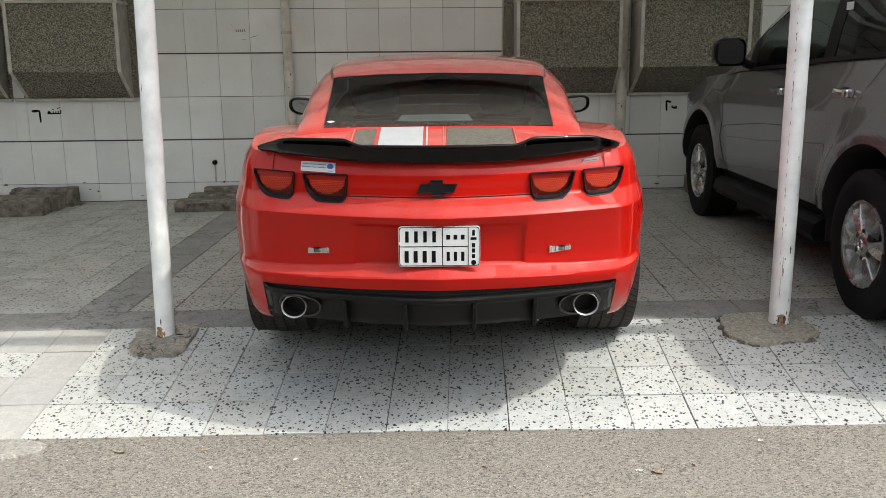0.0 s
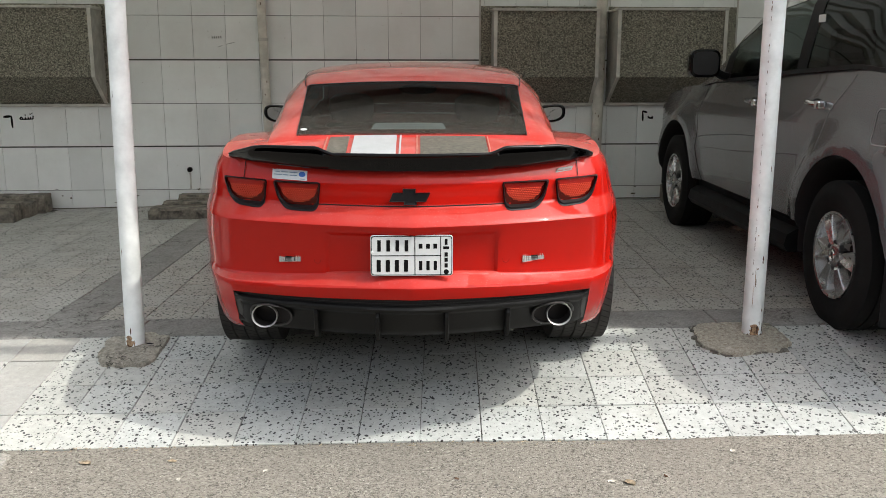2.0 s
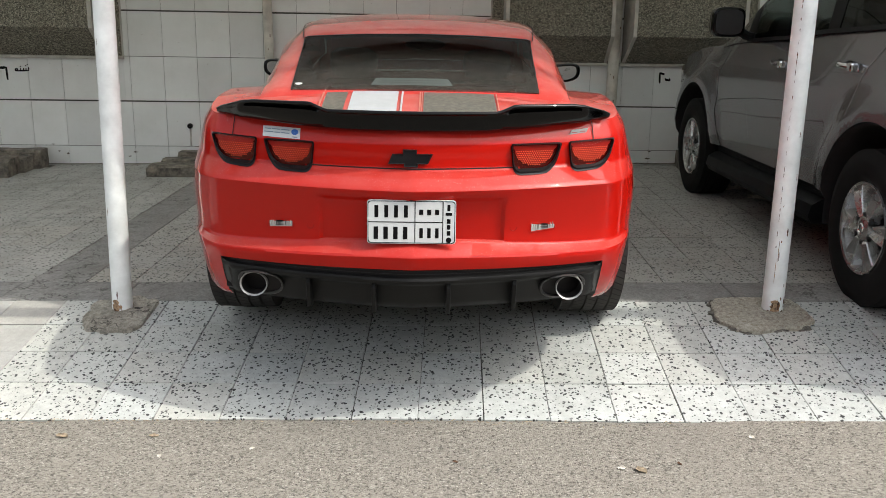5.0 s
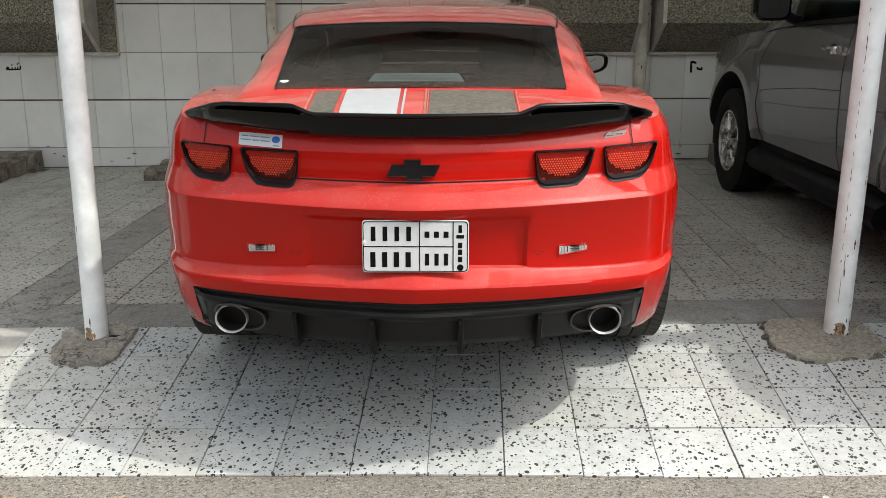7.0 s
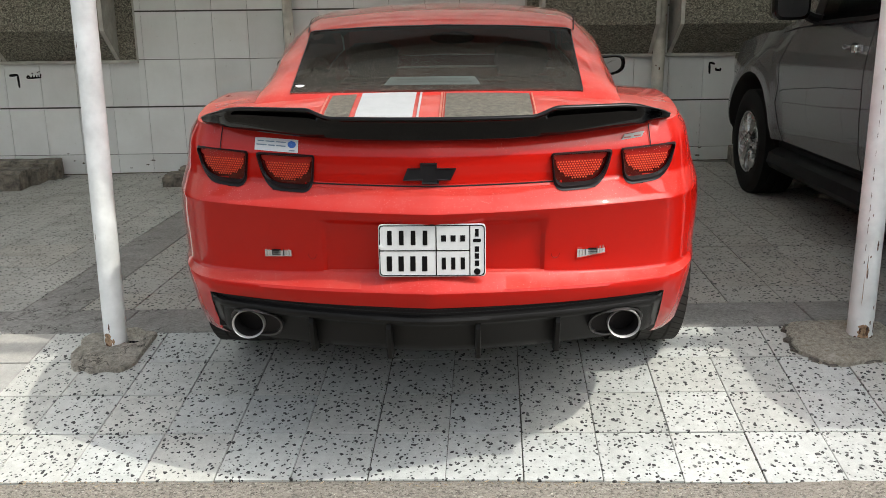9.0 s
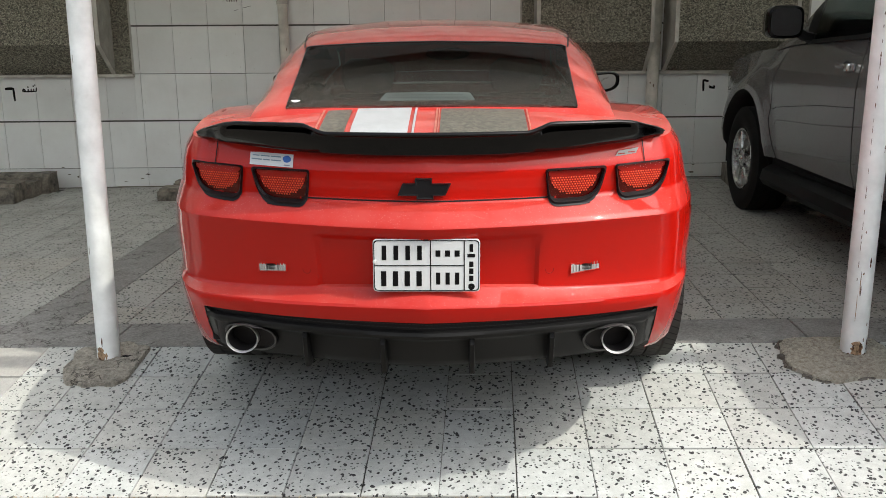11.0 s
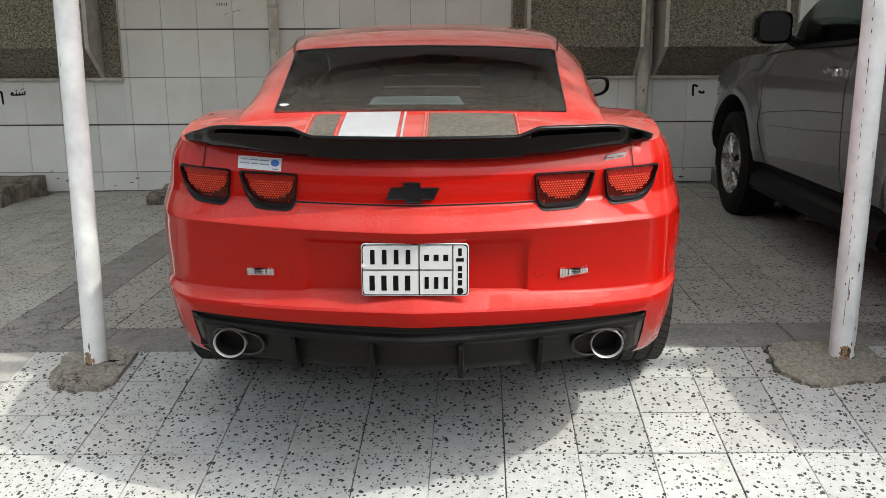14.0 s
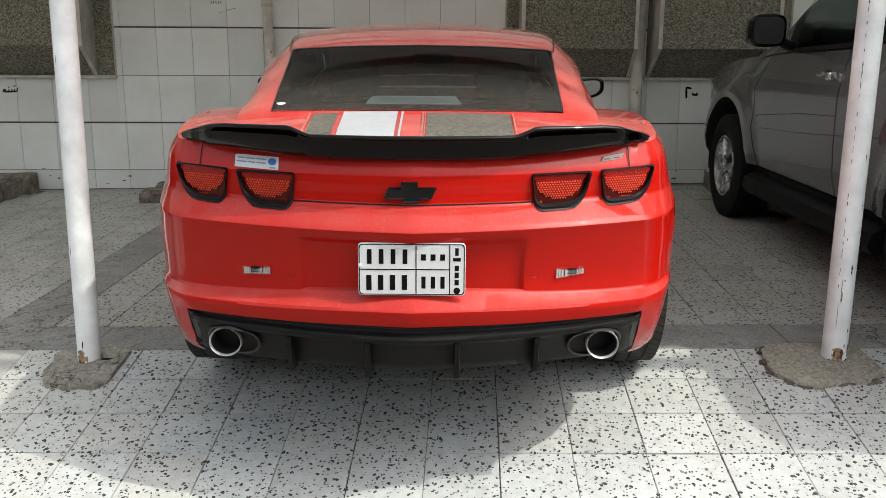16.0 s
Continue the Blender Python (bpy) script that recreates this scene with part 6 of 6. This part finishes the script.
# ---- projecting panels on the wall ----
def wall_box(name, x0, x1, deep, label, sides):
    """A pebble-dashed box on the wall with pale side boards and an underside that slopes back to a sill."""
    y1, yf, zt, zk, zb = WALL_Y + 0.02, WALL_Y - deep, 1.992, 1.39, 1.15
    b = thing(name, pose((x0 + x1) / 2, y1, zb), label, "wall panel", "pebble-dashed wall panels")
    h = (x1 - x0) / 2
    xs = [-h + 0.02 + (2 * h - 0.04) * k / 12 for k in range(13)]
    sheet("front_panel", [[(x, yf - y1, z - zb) for x in xs] for z in (zt, 1.72, zk)], PEBBLE, b, "grey-brown pebble-dash")
    sheet("sloping_panel", [[(x, yf - y1 + (deep - 0.01) * t, zk - zb + (0.0 - (zk - zb)) * t) for x in xs] for t in (0.002, 0.5, 1.0)], PEBBLE, b, "grey-brown pebble-dash")
    for s in sides:
        xo = s * h
        out = [(yf - y1 - 0.004, zt - zb), (yf - y1 - 0.004, zk - zb - 0.002), (-0.02, -0.004), (0.0, -0.004), (0.0, zt - zb)]
        sheet("side_board", [[(xo - 0.022 * s, y, z) for y, z in out], [(xo, y, z) for y, z in out]], SIDE_BOARD, b, caps=True)
        front = [(yf - y1 - 0.004, zt - zb), (yf - y1 - 0.004, zk - zb - 0.002), (-0.02, -0.004)]
        sheet("edge_strip", [[(xo + 0.003 * s, y - 0.004, z), (xo + 0.003 * s, y - 0.012, z), (xo - 0.028 * s, y - 0.012, z), (xo - 0.028 * s, y - 0.004, z)] for y, z in front], TRIM_LIGHT, b, "pale edging strip")
    box("top_cap", -h - 0.012, h + 0.012, yf - y1 - 0.014, 0.0, zt - zb, zt - zb + 0.022, TRIM_PALE, b, bevel=0.004)
    return b


def recess_panel(x0, x1, z0, z1):
    me = box("panel", x0, x1, WALL_Y - 0.002, WALL_Y + 0.012, z0, z1, PEBBLE, wall, bevel=0)
    me.name = "pebble_backing"


for a, b_, c, d in OPENINGS:
    recess_panel(a, b_, c, d)
wall_box("wall_panel", -4.62, -3.635, 0.31, "pebble-dashed panel with slanted pale side boards", (-1, 1))
wall_box("wall_panel", -3.475, -2.48, 0.31, "pebble-dashed panel with slanted pale side boards", (-1, 1))
wall_box("wall_panel", 1.14, 2.125, 0.22, "shallow pebble-dashed panel with pale frame", (-1, 1))
wall_box("wall_panel", 2.268, 3.295, 0.36, "deep pebble-dashed panel with pale side board", (-1, 1))
for x0, x1 in ((-7.0, -3.60), (-3.57, -2.315), (1.03, 2.125), (2.245, 3.54)):
    tagged(box("trim_sill", x0, x1, WALL_Y - 0.045, WALL_Y + 0.01, 1.118, 1.146, TRIM_PALE, None, bevel=0.005), "pale stone sill under a wall panel", "sill", kind="structure")
for x in (-2.325, 1.03, 3.53):
    tagged(box("trim", x - 0.008, x + 0.008, WALL_Y - 0.008, WALL_Y + 0.004, 1.146, 3.0, TRIM_PALE, None, bevel=0.003), "narrow pale edge trim on the wall", "trim", kind="structure")


def wall_post(x, y, r, lean, label):
    z0 = floor_z(x, y)
    p = thing("wall_post", pose(x, y, z0, 0, lean, 0), label, "post", "posts at the wall")
    sheet("shaft", lathe([(-0.02, r), (1.0, r), (2.56 - z0, r)], 24, "z"), WALL_PIPE, p)
    for z in (1.55, 1.95):
        sheet("clip", lathe([(z, r), (z, r + 0.006), (z + 0.03, r + 0.006), (z + 0.03, r)], 20, "z"), TRIM_PALE, p)
    rng = random.Random(int(x * 10))
    for k in range(7):
        a, z, q = rng.uniform(3.6, 5.8), rng.uniform(0.5, 2.0), rng.uniform(0.006, 0.014)
        sheet("scuff", [[((r + 0.0008) * math.cos(a + u * 0.2), (r + 0.0008) * math.sin(a + u * 0.2), z + q * w) for u in (-0.5, 0.5)] for w in (-1, 1)], RUST, p)
    return p


wall_post(-0.975, WALL_Y - 0.055, 0.042, -1.2, "cream painted steel post standing at the wall")
wall_post(2.165, WALL_Y - 0.07, 0.052, 0.6, "cream painted steel post beside the pebble-dashed panels")

# drain stub with a stain, and hand-painted marks
stub = thing("drain_pipe_stub", pose(-1.755, WALL_Y, 0.52), "short black drain pipe stub in the tiled wall", "pipe")
sheet("pipe", [[(r * math.cos(2 * math.pi * k / 18), y, r * math.sin(2 * math.pi * k / 18)) for k in range(18)] for y, r in ((0.01, 0.024), (-0.02, 0.024), (-0.02, 0.020), (0.0, 0.019), (0.0, 0.001))], SHADOW_GAP, stub, wrap=True)
sheet("stain", [[(x * (1 + 0.5 * noise.noise((z * 20, 1, 1))), -0.0007, z) for x in (-0.008, 0.0, 0.009)] for z in [-0.03 - 0.02 * k for k in range(9)]], TRIM_PALE, stub)


def brush_mark(name, x, z, strokes, label):
    """Hand-painted marks on the wall, as plain brush bars."""
    p = thing(name, pose(x, WALL_Y - 0.001, z), label, "wall marking", "painted marks on the wall")
    for x0, z0, x1, z1, w in strokes:
        d = Vector((x1 - x0, z1 - z0))
        n = Vector((-d.y, d.x)).normalized() * w / 2
        rows = []
        for k in range(6):
            t = k / 5
            c = Vector((x0, z0)) + d * t
            g = n * (0.75 + 0.35 * math.sin(math.pi * t) + 0.12 * noise.noise((x0 * 50 + k, z0 * 40, x)))
            rows.append([(c.x - g.x, -0.0006, c.y - g.y), (c.x + g.x, -0.0006, c.y + g.y)])
        sheet("brush_bar", rows, INK, p)
    return p


brush_mark("painted_mark", -3.405, 0.985, ((-0.04, 0.04, 0.03, 0.045, 0.022), (0.032, 0.05, 0.036, -0.065, 0.018)), "black hand-painted bars on white wall tiles")
brush_mark("painted_mark", -3.235, 1.015, ((-0.060, -0.014, 0.060, -0.010, 0.013), (0.058, -0.012, 0.062, 0.022, 0.011), (0.036, -0.010, 0.038, 0.012, 0.010), (0.014, -0.010, 0.016, 0.012, 0.010), (-0.012, -0.012, -0.010, 0.010, 0.010), (-0.062, -0.012, -0.046, 0.012, 0.014), (-0.046, 0.010, -0.034, -0.010, 0.012), (0.030, 0.034, 0.042, 0.034, 0.011), (0.046, 0.042, 0.056, 0.042, 0.010), (-0.016, 0.026, -0.004, 0.026, 0.011)), "short black hand-painted word on white wall tiles")
brush_mark("painted_mark", 2.675, 1.015, ((-0.035, 0.05, -0.03, -0.05, 0.018), (-0.035, 0.048, 0.012, 0.035, 0.018), (0.02, -0.015, 0.07, -0.022, 0.018), (0.02, 0.0, 0.03, -0.02, 0.014), (0.06, 0.0, 0.068, -0.02, 0.014)), "black hand-painted bars on white wall tiles")
brush_mark("painted_mark", -1.44, 1.755, tuple((-0.045 + 0.02 * k, 0.012, -0.045 + 0.02 * k + 0.003, -0.012, 0.007) for k in range(5)), "small black bars painted on a wall tile")
brush_mark("painted_mark", -1.33, 1.69, ((-0.10, -0.02, -0.06, -0.01, 0.003), (-0.03, 0.0, 0.05, 0.02, 0.003)), "thin dark scratch on a wall tile")


# ---- loose kerbstones ----
def kerbstone(x, y, spin, length, wide, high, label, lift=0.0, tip=0.0):
    z0 = floor_z(x, y)
    p = thing("kerbstone", pose(x, y, z0 + lift, tip, 0, spin), label, "kerbstone", "loose kerbstones by the wall")
    bm = box_data(-length / 2, length / 2, -wide / 2, wide / 2, -0.01, high, 0)
    bmesh.ops.subdivide_edges(bm, edges=bm.edges[:], cuts=7, use_grid_fill=True)
    for v in bm.verts:
        n = noise.noise_vector((v.co.x * 9 + x * 7, v.co.y * 9 + y * 3, v.co.z * 9))
        if v.co.z > high * 0.9 and v.co.y < -wide * 0.3:
            v.co.z -= 0.02
            v.co.y += 0.012
        if v.co.z > 0.0:
            v.co += 0.007 * n
    for f in bm.faces:
        f.smooth = True
    me = bpy.data.meshes.new("stone")
    bm.to_mesh(me)
    bm.free()
    me.materials.append(KERB)
    part("stone", me, p, sharp=40)
    return p


kerbstone(-3.575, 4.375, 1, 0.85, 0.25, 0.155, "weathered brown-grey concrete kerbstone lying on the floor")
kerbstone(-3.50, 4.60, 0, 0.78, 0.19, 0.13, "weathered grey kerbstone wedged between two others")
kerbstone(-3.34, 4.805, 1, 0.57, 0.20, 0.165, "weathered brown-grey kerbstone against the tiled wall")
kerbstone(-1.655, 4.40, 0, 0.68, 0.27, 0.085, "low rough concrete slab lying on the floor")
kerbstone(-1.56, 4.62, -1, 0.74, 0.20, 0.105, "weathered grey slab behind a lower one")
kerbstone(-1.48, 4.80, 2, 0.70, 0.19, 0.14, "weathered grey kerbstone against the tiled wall")
kerbstone(2.86, 4.62, 80, 0.45, 0.16, 0.15, "weathered grey kerbstone end-on to the tiled wall")


# ---- litter ----
def scrap(name, x, y, size, spin, material, label, category, seed, on_road=True):
    u = x * math.cos(KERF) + y * math.sin(KERF)
    z = ground_z(u, -0.27) - 0.002 + 0.003 if on_road else floor_z(x, y) + 0.002
    rng = random.Random(seed)
    rows = []
    for i in range(6):
        t = i / 5
        w = size * 0.32 * math.sin(math.pi * min(0.97, max(0.04, t))) ** 0.7
        row = []
        for k in (-1, -0.5, 0, 0.5, 1):
            row.append((w * k + 0.08 * size * rng.uniform(-1, 1) * (abs(k) > 0.9), size * (t - 0.5), 0.004 + size * 0.12 * (k * k + 0.6 * (t - 0.5) ** 2) * rng.uniform(0.7, 1.3)))
        rows.append(row)
    s = sheet(name, rows, material, None)
    s.matrix_basis = pose(x, y, z, 0, 0, spin)
    return tagged(s, label, category, "scraps on the ground")


for k, (x, y, size, spin, mat_, nm, lb, ct) in enumerate((
        (0.96, -0.72, 0.045, 30, LEAF_DRY, "dry_leaf", "dry curled brown leaf on the asphalt", "leaf"), (0.90, -0.70, 0.030, 110, LITTER, "paper_scrap", "small pale scrap on the asphalt", "litter"),
        (1.42, -0.50, 0.030, 10, LITTER, "paper_scrap", "small pale scrap on the asphalt", "litter"), (2.0, -0.56, 0.028, 70, LITTER, "paper_scrap", "small pale scrap on the asphalt", "litter"),
        (-0.72, -0.36, 0.035, 80, LEAF_DRY, "dry_leaf", "dry brown leaf at the paving edge", "leaf"), (-0.66, -0.52, 0.026, 20, LITTER, "paper_scrap", "small pale scrap on the asphalt", "litter"),
        (0.35, -0.62, 0.022, 45, RUST, "stone_chip", "small dark stone chip on the asphalt", "stone"), (-0.35, -0.48, 0.022, 140, LITTER, "paper_scrap", "small pale scrap on the asphalt", "litter"),
        (1.1, -0.68, 0.022, 200, RUST, "stone_chip", "small dark stone chip on the asphalt", "stone"), (-1.05, -0.34, 0.05, 60, LEAF_DRY, "dry_leaf", "dry brown leaf at the paving edge", "leaf"))):
    scrap(nm, x, y, size, spin, mat_, lb, ct, k)
def crumpled_sheet(x, y, length, wide, spin, seed, label):
    """A trodden plastic sheet: a wrinkled film with a torn rim."""
    rows = []
    for i in range(15):
        row = []
        for j in range(11):
            a, b = i / 14 - 0.5, j / 10 - 0.5
            tear = 1 + 0.35 * noise.noise((a * 3, b * 3, seed)) + 0.15 * noise.noise((a * 9, b * 9, seed))
            px, py = a * length * tear, b * wide * tear * (1 - 0.5 * abs(a))
            h = 0.006 + 0.045 * abs(noise.noise((px * 14, py * 14, seed))) + 0.014 * abs(noise.noise((px * 45, py * 45, seed)))
            row.append((px, py, h))
        rows.append(row)
    ob = sheet("plastic_sheet", rows, LITTER, None, sharp=20)
    ob.matrix_basis = pose(x, y, floor_z(x, y), 0, 0, spin)
    return tagged(ob, label, "litter", "scraps on the ground")


crumpled_sheet(2.92, 3.55, 0.36, 0.18, 4, 3, "crumpled pale plastic sheet lying under the wagon")
crumpled_sheet(3.00, 3.12, 0.26, 0.20, -25, 11, "torn pale plastic sheet lying under the wagon")


# dry straw and grit swept against the paving edge, and grit over the road
def sprinkle(name, count, seed, along, across, size, material, label, long):
    rng = random.Random(seed)
    v, f = [], []
    for k in range(count):
        u, w = along(rng), across(rng)
        x, y = uv_xy(u, w)
        z = ground_z(u, -0.256) + 0.001
        a, s_ = rng.uniform(0, 6.28), rng.uniform(*size)
        dx, dy = math.cos(a) * s_, math.sin(a) * s_
        nx, ny = -math.sin(a) * s_ * long, math.cos(a) * s_ * long
        n0, h = len(v), s_ * long * rng.uniform(0.6, 1.2)
        v += [(x - dx, y - dy, z), (x + nx, y + ny, z), (x + dx, y + dy, z + h * rng.random()), (x - nx, y - ny, z), (x, y, z + h)]
        f += [(n0, n0 + 1, n0 + 4), (n0 + 1, n0 + 2, n0 + 4), (n0 + 2, n0 + 3, n0 + 4), (n0 + 3, n0, n0 + 4)]
    me = bpy.data.meshes.new(name)
    me.from_pydata(v, [], f)
    me.materials.append(material)
    return tagged(new(name, me), label, "litter", kind="stuff")


sprinkle("leaf_litter", 260, 5, lambda r: r.choice((r.uniform(-1.8, 2.4), r.gauss(-0.9, 0.25), r.gauss(0.5, 0.3))), lambda r: -0.262 - abs(r.gauss(0, 0.022)), (0.004, 0.014), LEAF_DRY, "dry straw and leaf crumbs along the paving edge", 0.18)
sprinkle("grit", 420, 6, lambda r: r.uniform(-2.2, 2.6), lambda r: -0.265 - r.random() ** 1.6 * 0.75, (0.0018, 0.005), GRIT, "small dark and pale stones on the asphalt", 0.8)
sprinkle("gravel", 90, 9, lambda r: r.uniform(-2.2, 2.6), lambda r: -0.262 - r.random() ** 1.3 * 0.75, (0.0015, 0.0045), LITTER, "pale grit on the asphalt", 0.8)


# dirt blots on the lowest wall tiles
rng = random.Random(12)
for k in range(46):
    x = rng.uniform(-3.9, 3.2)
    if k % 2:
        x = -1.966 + 0.3035 * round((x + 1.966) / 0.3035) + rng.gauss(0, 0.02)
    z, w, h = 0.20 + abs(rng.gauss(0, 0.09)), rng.uniform(0.006, 0.04), rng.uniform(0.004, 0.016)
    rows = []
    for i in range(7):
        t = i / 6
        half = w * math.sin(math.pi * (0.06 + 0.88 * t))
        rows.append([(x + half * q * (0.8 + 0.6 * noise.noise((k, i * 0.8, q))), WALL_Y - 0.0032, z + h * t + 0.4 * h * noise.noise((k, q * 1.5, i))) for q in (-1, -0.4, 0.3, 1)])
    ob = sheet("dirt_blot", rows, WALL_MARKS, wall)


# dark strip of uneven height where the wall meets the floor
rows = []
for k in range(161):
    x = -4.6 + 0.05 * k
    z = floor_z(x, WALL_Y - 0.02)
    rows.append([(x, WALL_Y - 0.012 - 0.010 * abs(noise.noise((x * 5, 2, 7))), z + 0.002), (x, WALL_Y - 0.0035, z + 0.008 + 0.014 * abs(noise.noise((x * 3, 1, 4))))])
sheet("foot_line", rows, WALL_MARKS, wall, "dark uneven line along the wall's foot")

# ---- wall tiles, each a piece of its own ----
shared = {}
for x0, x1, z0, z1 in wall_pieces:
    key = (round(x1 - x0, 3), round(z1 - z0, 3))
    if key not in shared:
        shared[key] = slab_mesh("wall_tile", x1 - x0, z1 - z0, 0.012, WALL_TILE, 0.0018)
    ob = new("wall_tile", shared[key])
    rnd = random.Random(int(x0 * 1000) * 31 + int(z0 * 1000))
    ob.parent = wall
    ob.matrix_basis = pose((x0 + x1) / 2, WALL_Y + 0.001 * rnd.uniform(-1, 1), (z0 + z1) / 2, 90 + rnd.uniform(-0.12, 0.12), 0, rnd.uniform(-0.12, 0.12))

# ---- paving: ramp tiles, cement strips, floor tiles ----
rnd = random.Random(7)
tile_mesh = {mt: slab_mesh("paving_tile", T - 0.0034, T - 0.0052, 0.02, mt, 0.0013) for mt in (TERRAZZO, TERRAZZO_INNER, TERRAZZO_DIRTY, PLAIN_TILE)}


def laid(name, me, u, v, lift=0.0, spread=0.0012):
    ob = new(name, me)
    ob.parent = floor
    ob.matrix_basis = paving_pose(u, v, lift + rnd.uniform(-spread, spread), 0) @ pose(rnd.uniform(-0.0008, 0.0008), rnd.uniform(-0.0008, 0.0008), 0, rnd.uniform(-0.25, 0.25), rnd.uniform(-0.25, 0.25), rnd.uniform(-0.2, 0.2))
    return ob


for i in range(-14, 13):
    for j in range(-1, 3):
        if i < -6:
            mt = TERRAZZO if (i, j) in ((-8, 1), (-9, 0), (-7, 4), (-10, 1), (-11, -1)) else PLAIN_TILE
        else:
            mt = TERRAZZO
        u = T * (i + 0.5)
        if j < 0:
            far = round(edge_out(u), 3)
            if (mt, far) not in tile_mesh:
                tile_mesh[mt, far] = slab_mesh("paving_tile", T - 0.0034, T - 0.0052 + far, 0.02, mt, 0.0013)
            laid("paving_tile", tile_mesh[mt, far], u, T * (j + 0.5) * math.cos(SLOPE) - far / 2)
            continue
        laid("paving_tile", tile_mesh[mt], u, T * (j + 0.5) * math.cos(SLOPE))
strip = slab_mesh("cement_slab", 0.596, V_F - V_D - 0.006, 0.02, SLAB, 0.004)
for k in range(-9, 8):
    laid("cement_slab", strip, 0.6 * k + 0.25, (V_D + V_F) / 2, 0.002)
lane = slab_mesh("cement_slab", 0.284, 0.496, 0.02, SLAB, 0.004)
for k in range(8):
    laid("cement_slab", lane, -1.685, V_F + 0.003 + 0.5 * (k + 0.5), 0.001)
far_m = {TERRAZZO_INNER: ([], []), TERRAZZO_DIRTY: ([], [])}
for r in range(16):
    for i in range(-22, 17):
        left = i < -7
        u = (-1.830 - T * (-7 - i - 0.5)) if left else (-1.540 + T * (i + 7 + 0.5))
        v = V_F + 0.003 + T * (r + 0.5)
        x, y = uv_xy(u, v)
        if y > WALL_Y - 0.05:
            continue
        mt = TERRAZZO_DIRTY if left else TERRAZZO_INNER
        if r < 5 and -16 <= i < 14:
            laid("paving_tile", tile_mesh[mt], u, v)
            continue
        m = paving_pose(u, v, rnd.uniform(-0.0012, 0.0012)) @ pose(0, 0, 0, rnd.uniform(-0.25, 0.25), rnd.uniform(-0.25, 0.25), 0)
        vv, ff = far_m[mt]
        n0 = len(vv)
        src = tile_mesh[mt]
        vv += [m @ q.co for q in src.vertices]
        ff += [tuple(n0 + a for a in q.vertices) for q in src.polygons]
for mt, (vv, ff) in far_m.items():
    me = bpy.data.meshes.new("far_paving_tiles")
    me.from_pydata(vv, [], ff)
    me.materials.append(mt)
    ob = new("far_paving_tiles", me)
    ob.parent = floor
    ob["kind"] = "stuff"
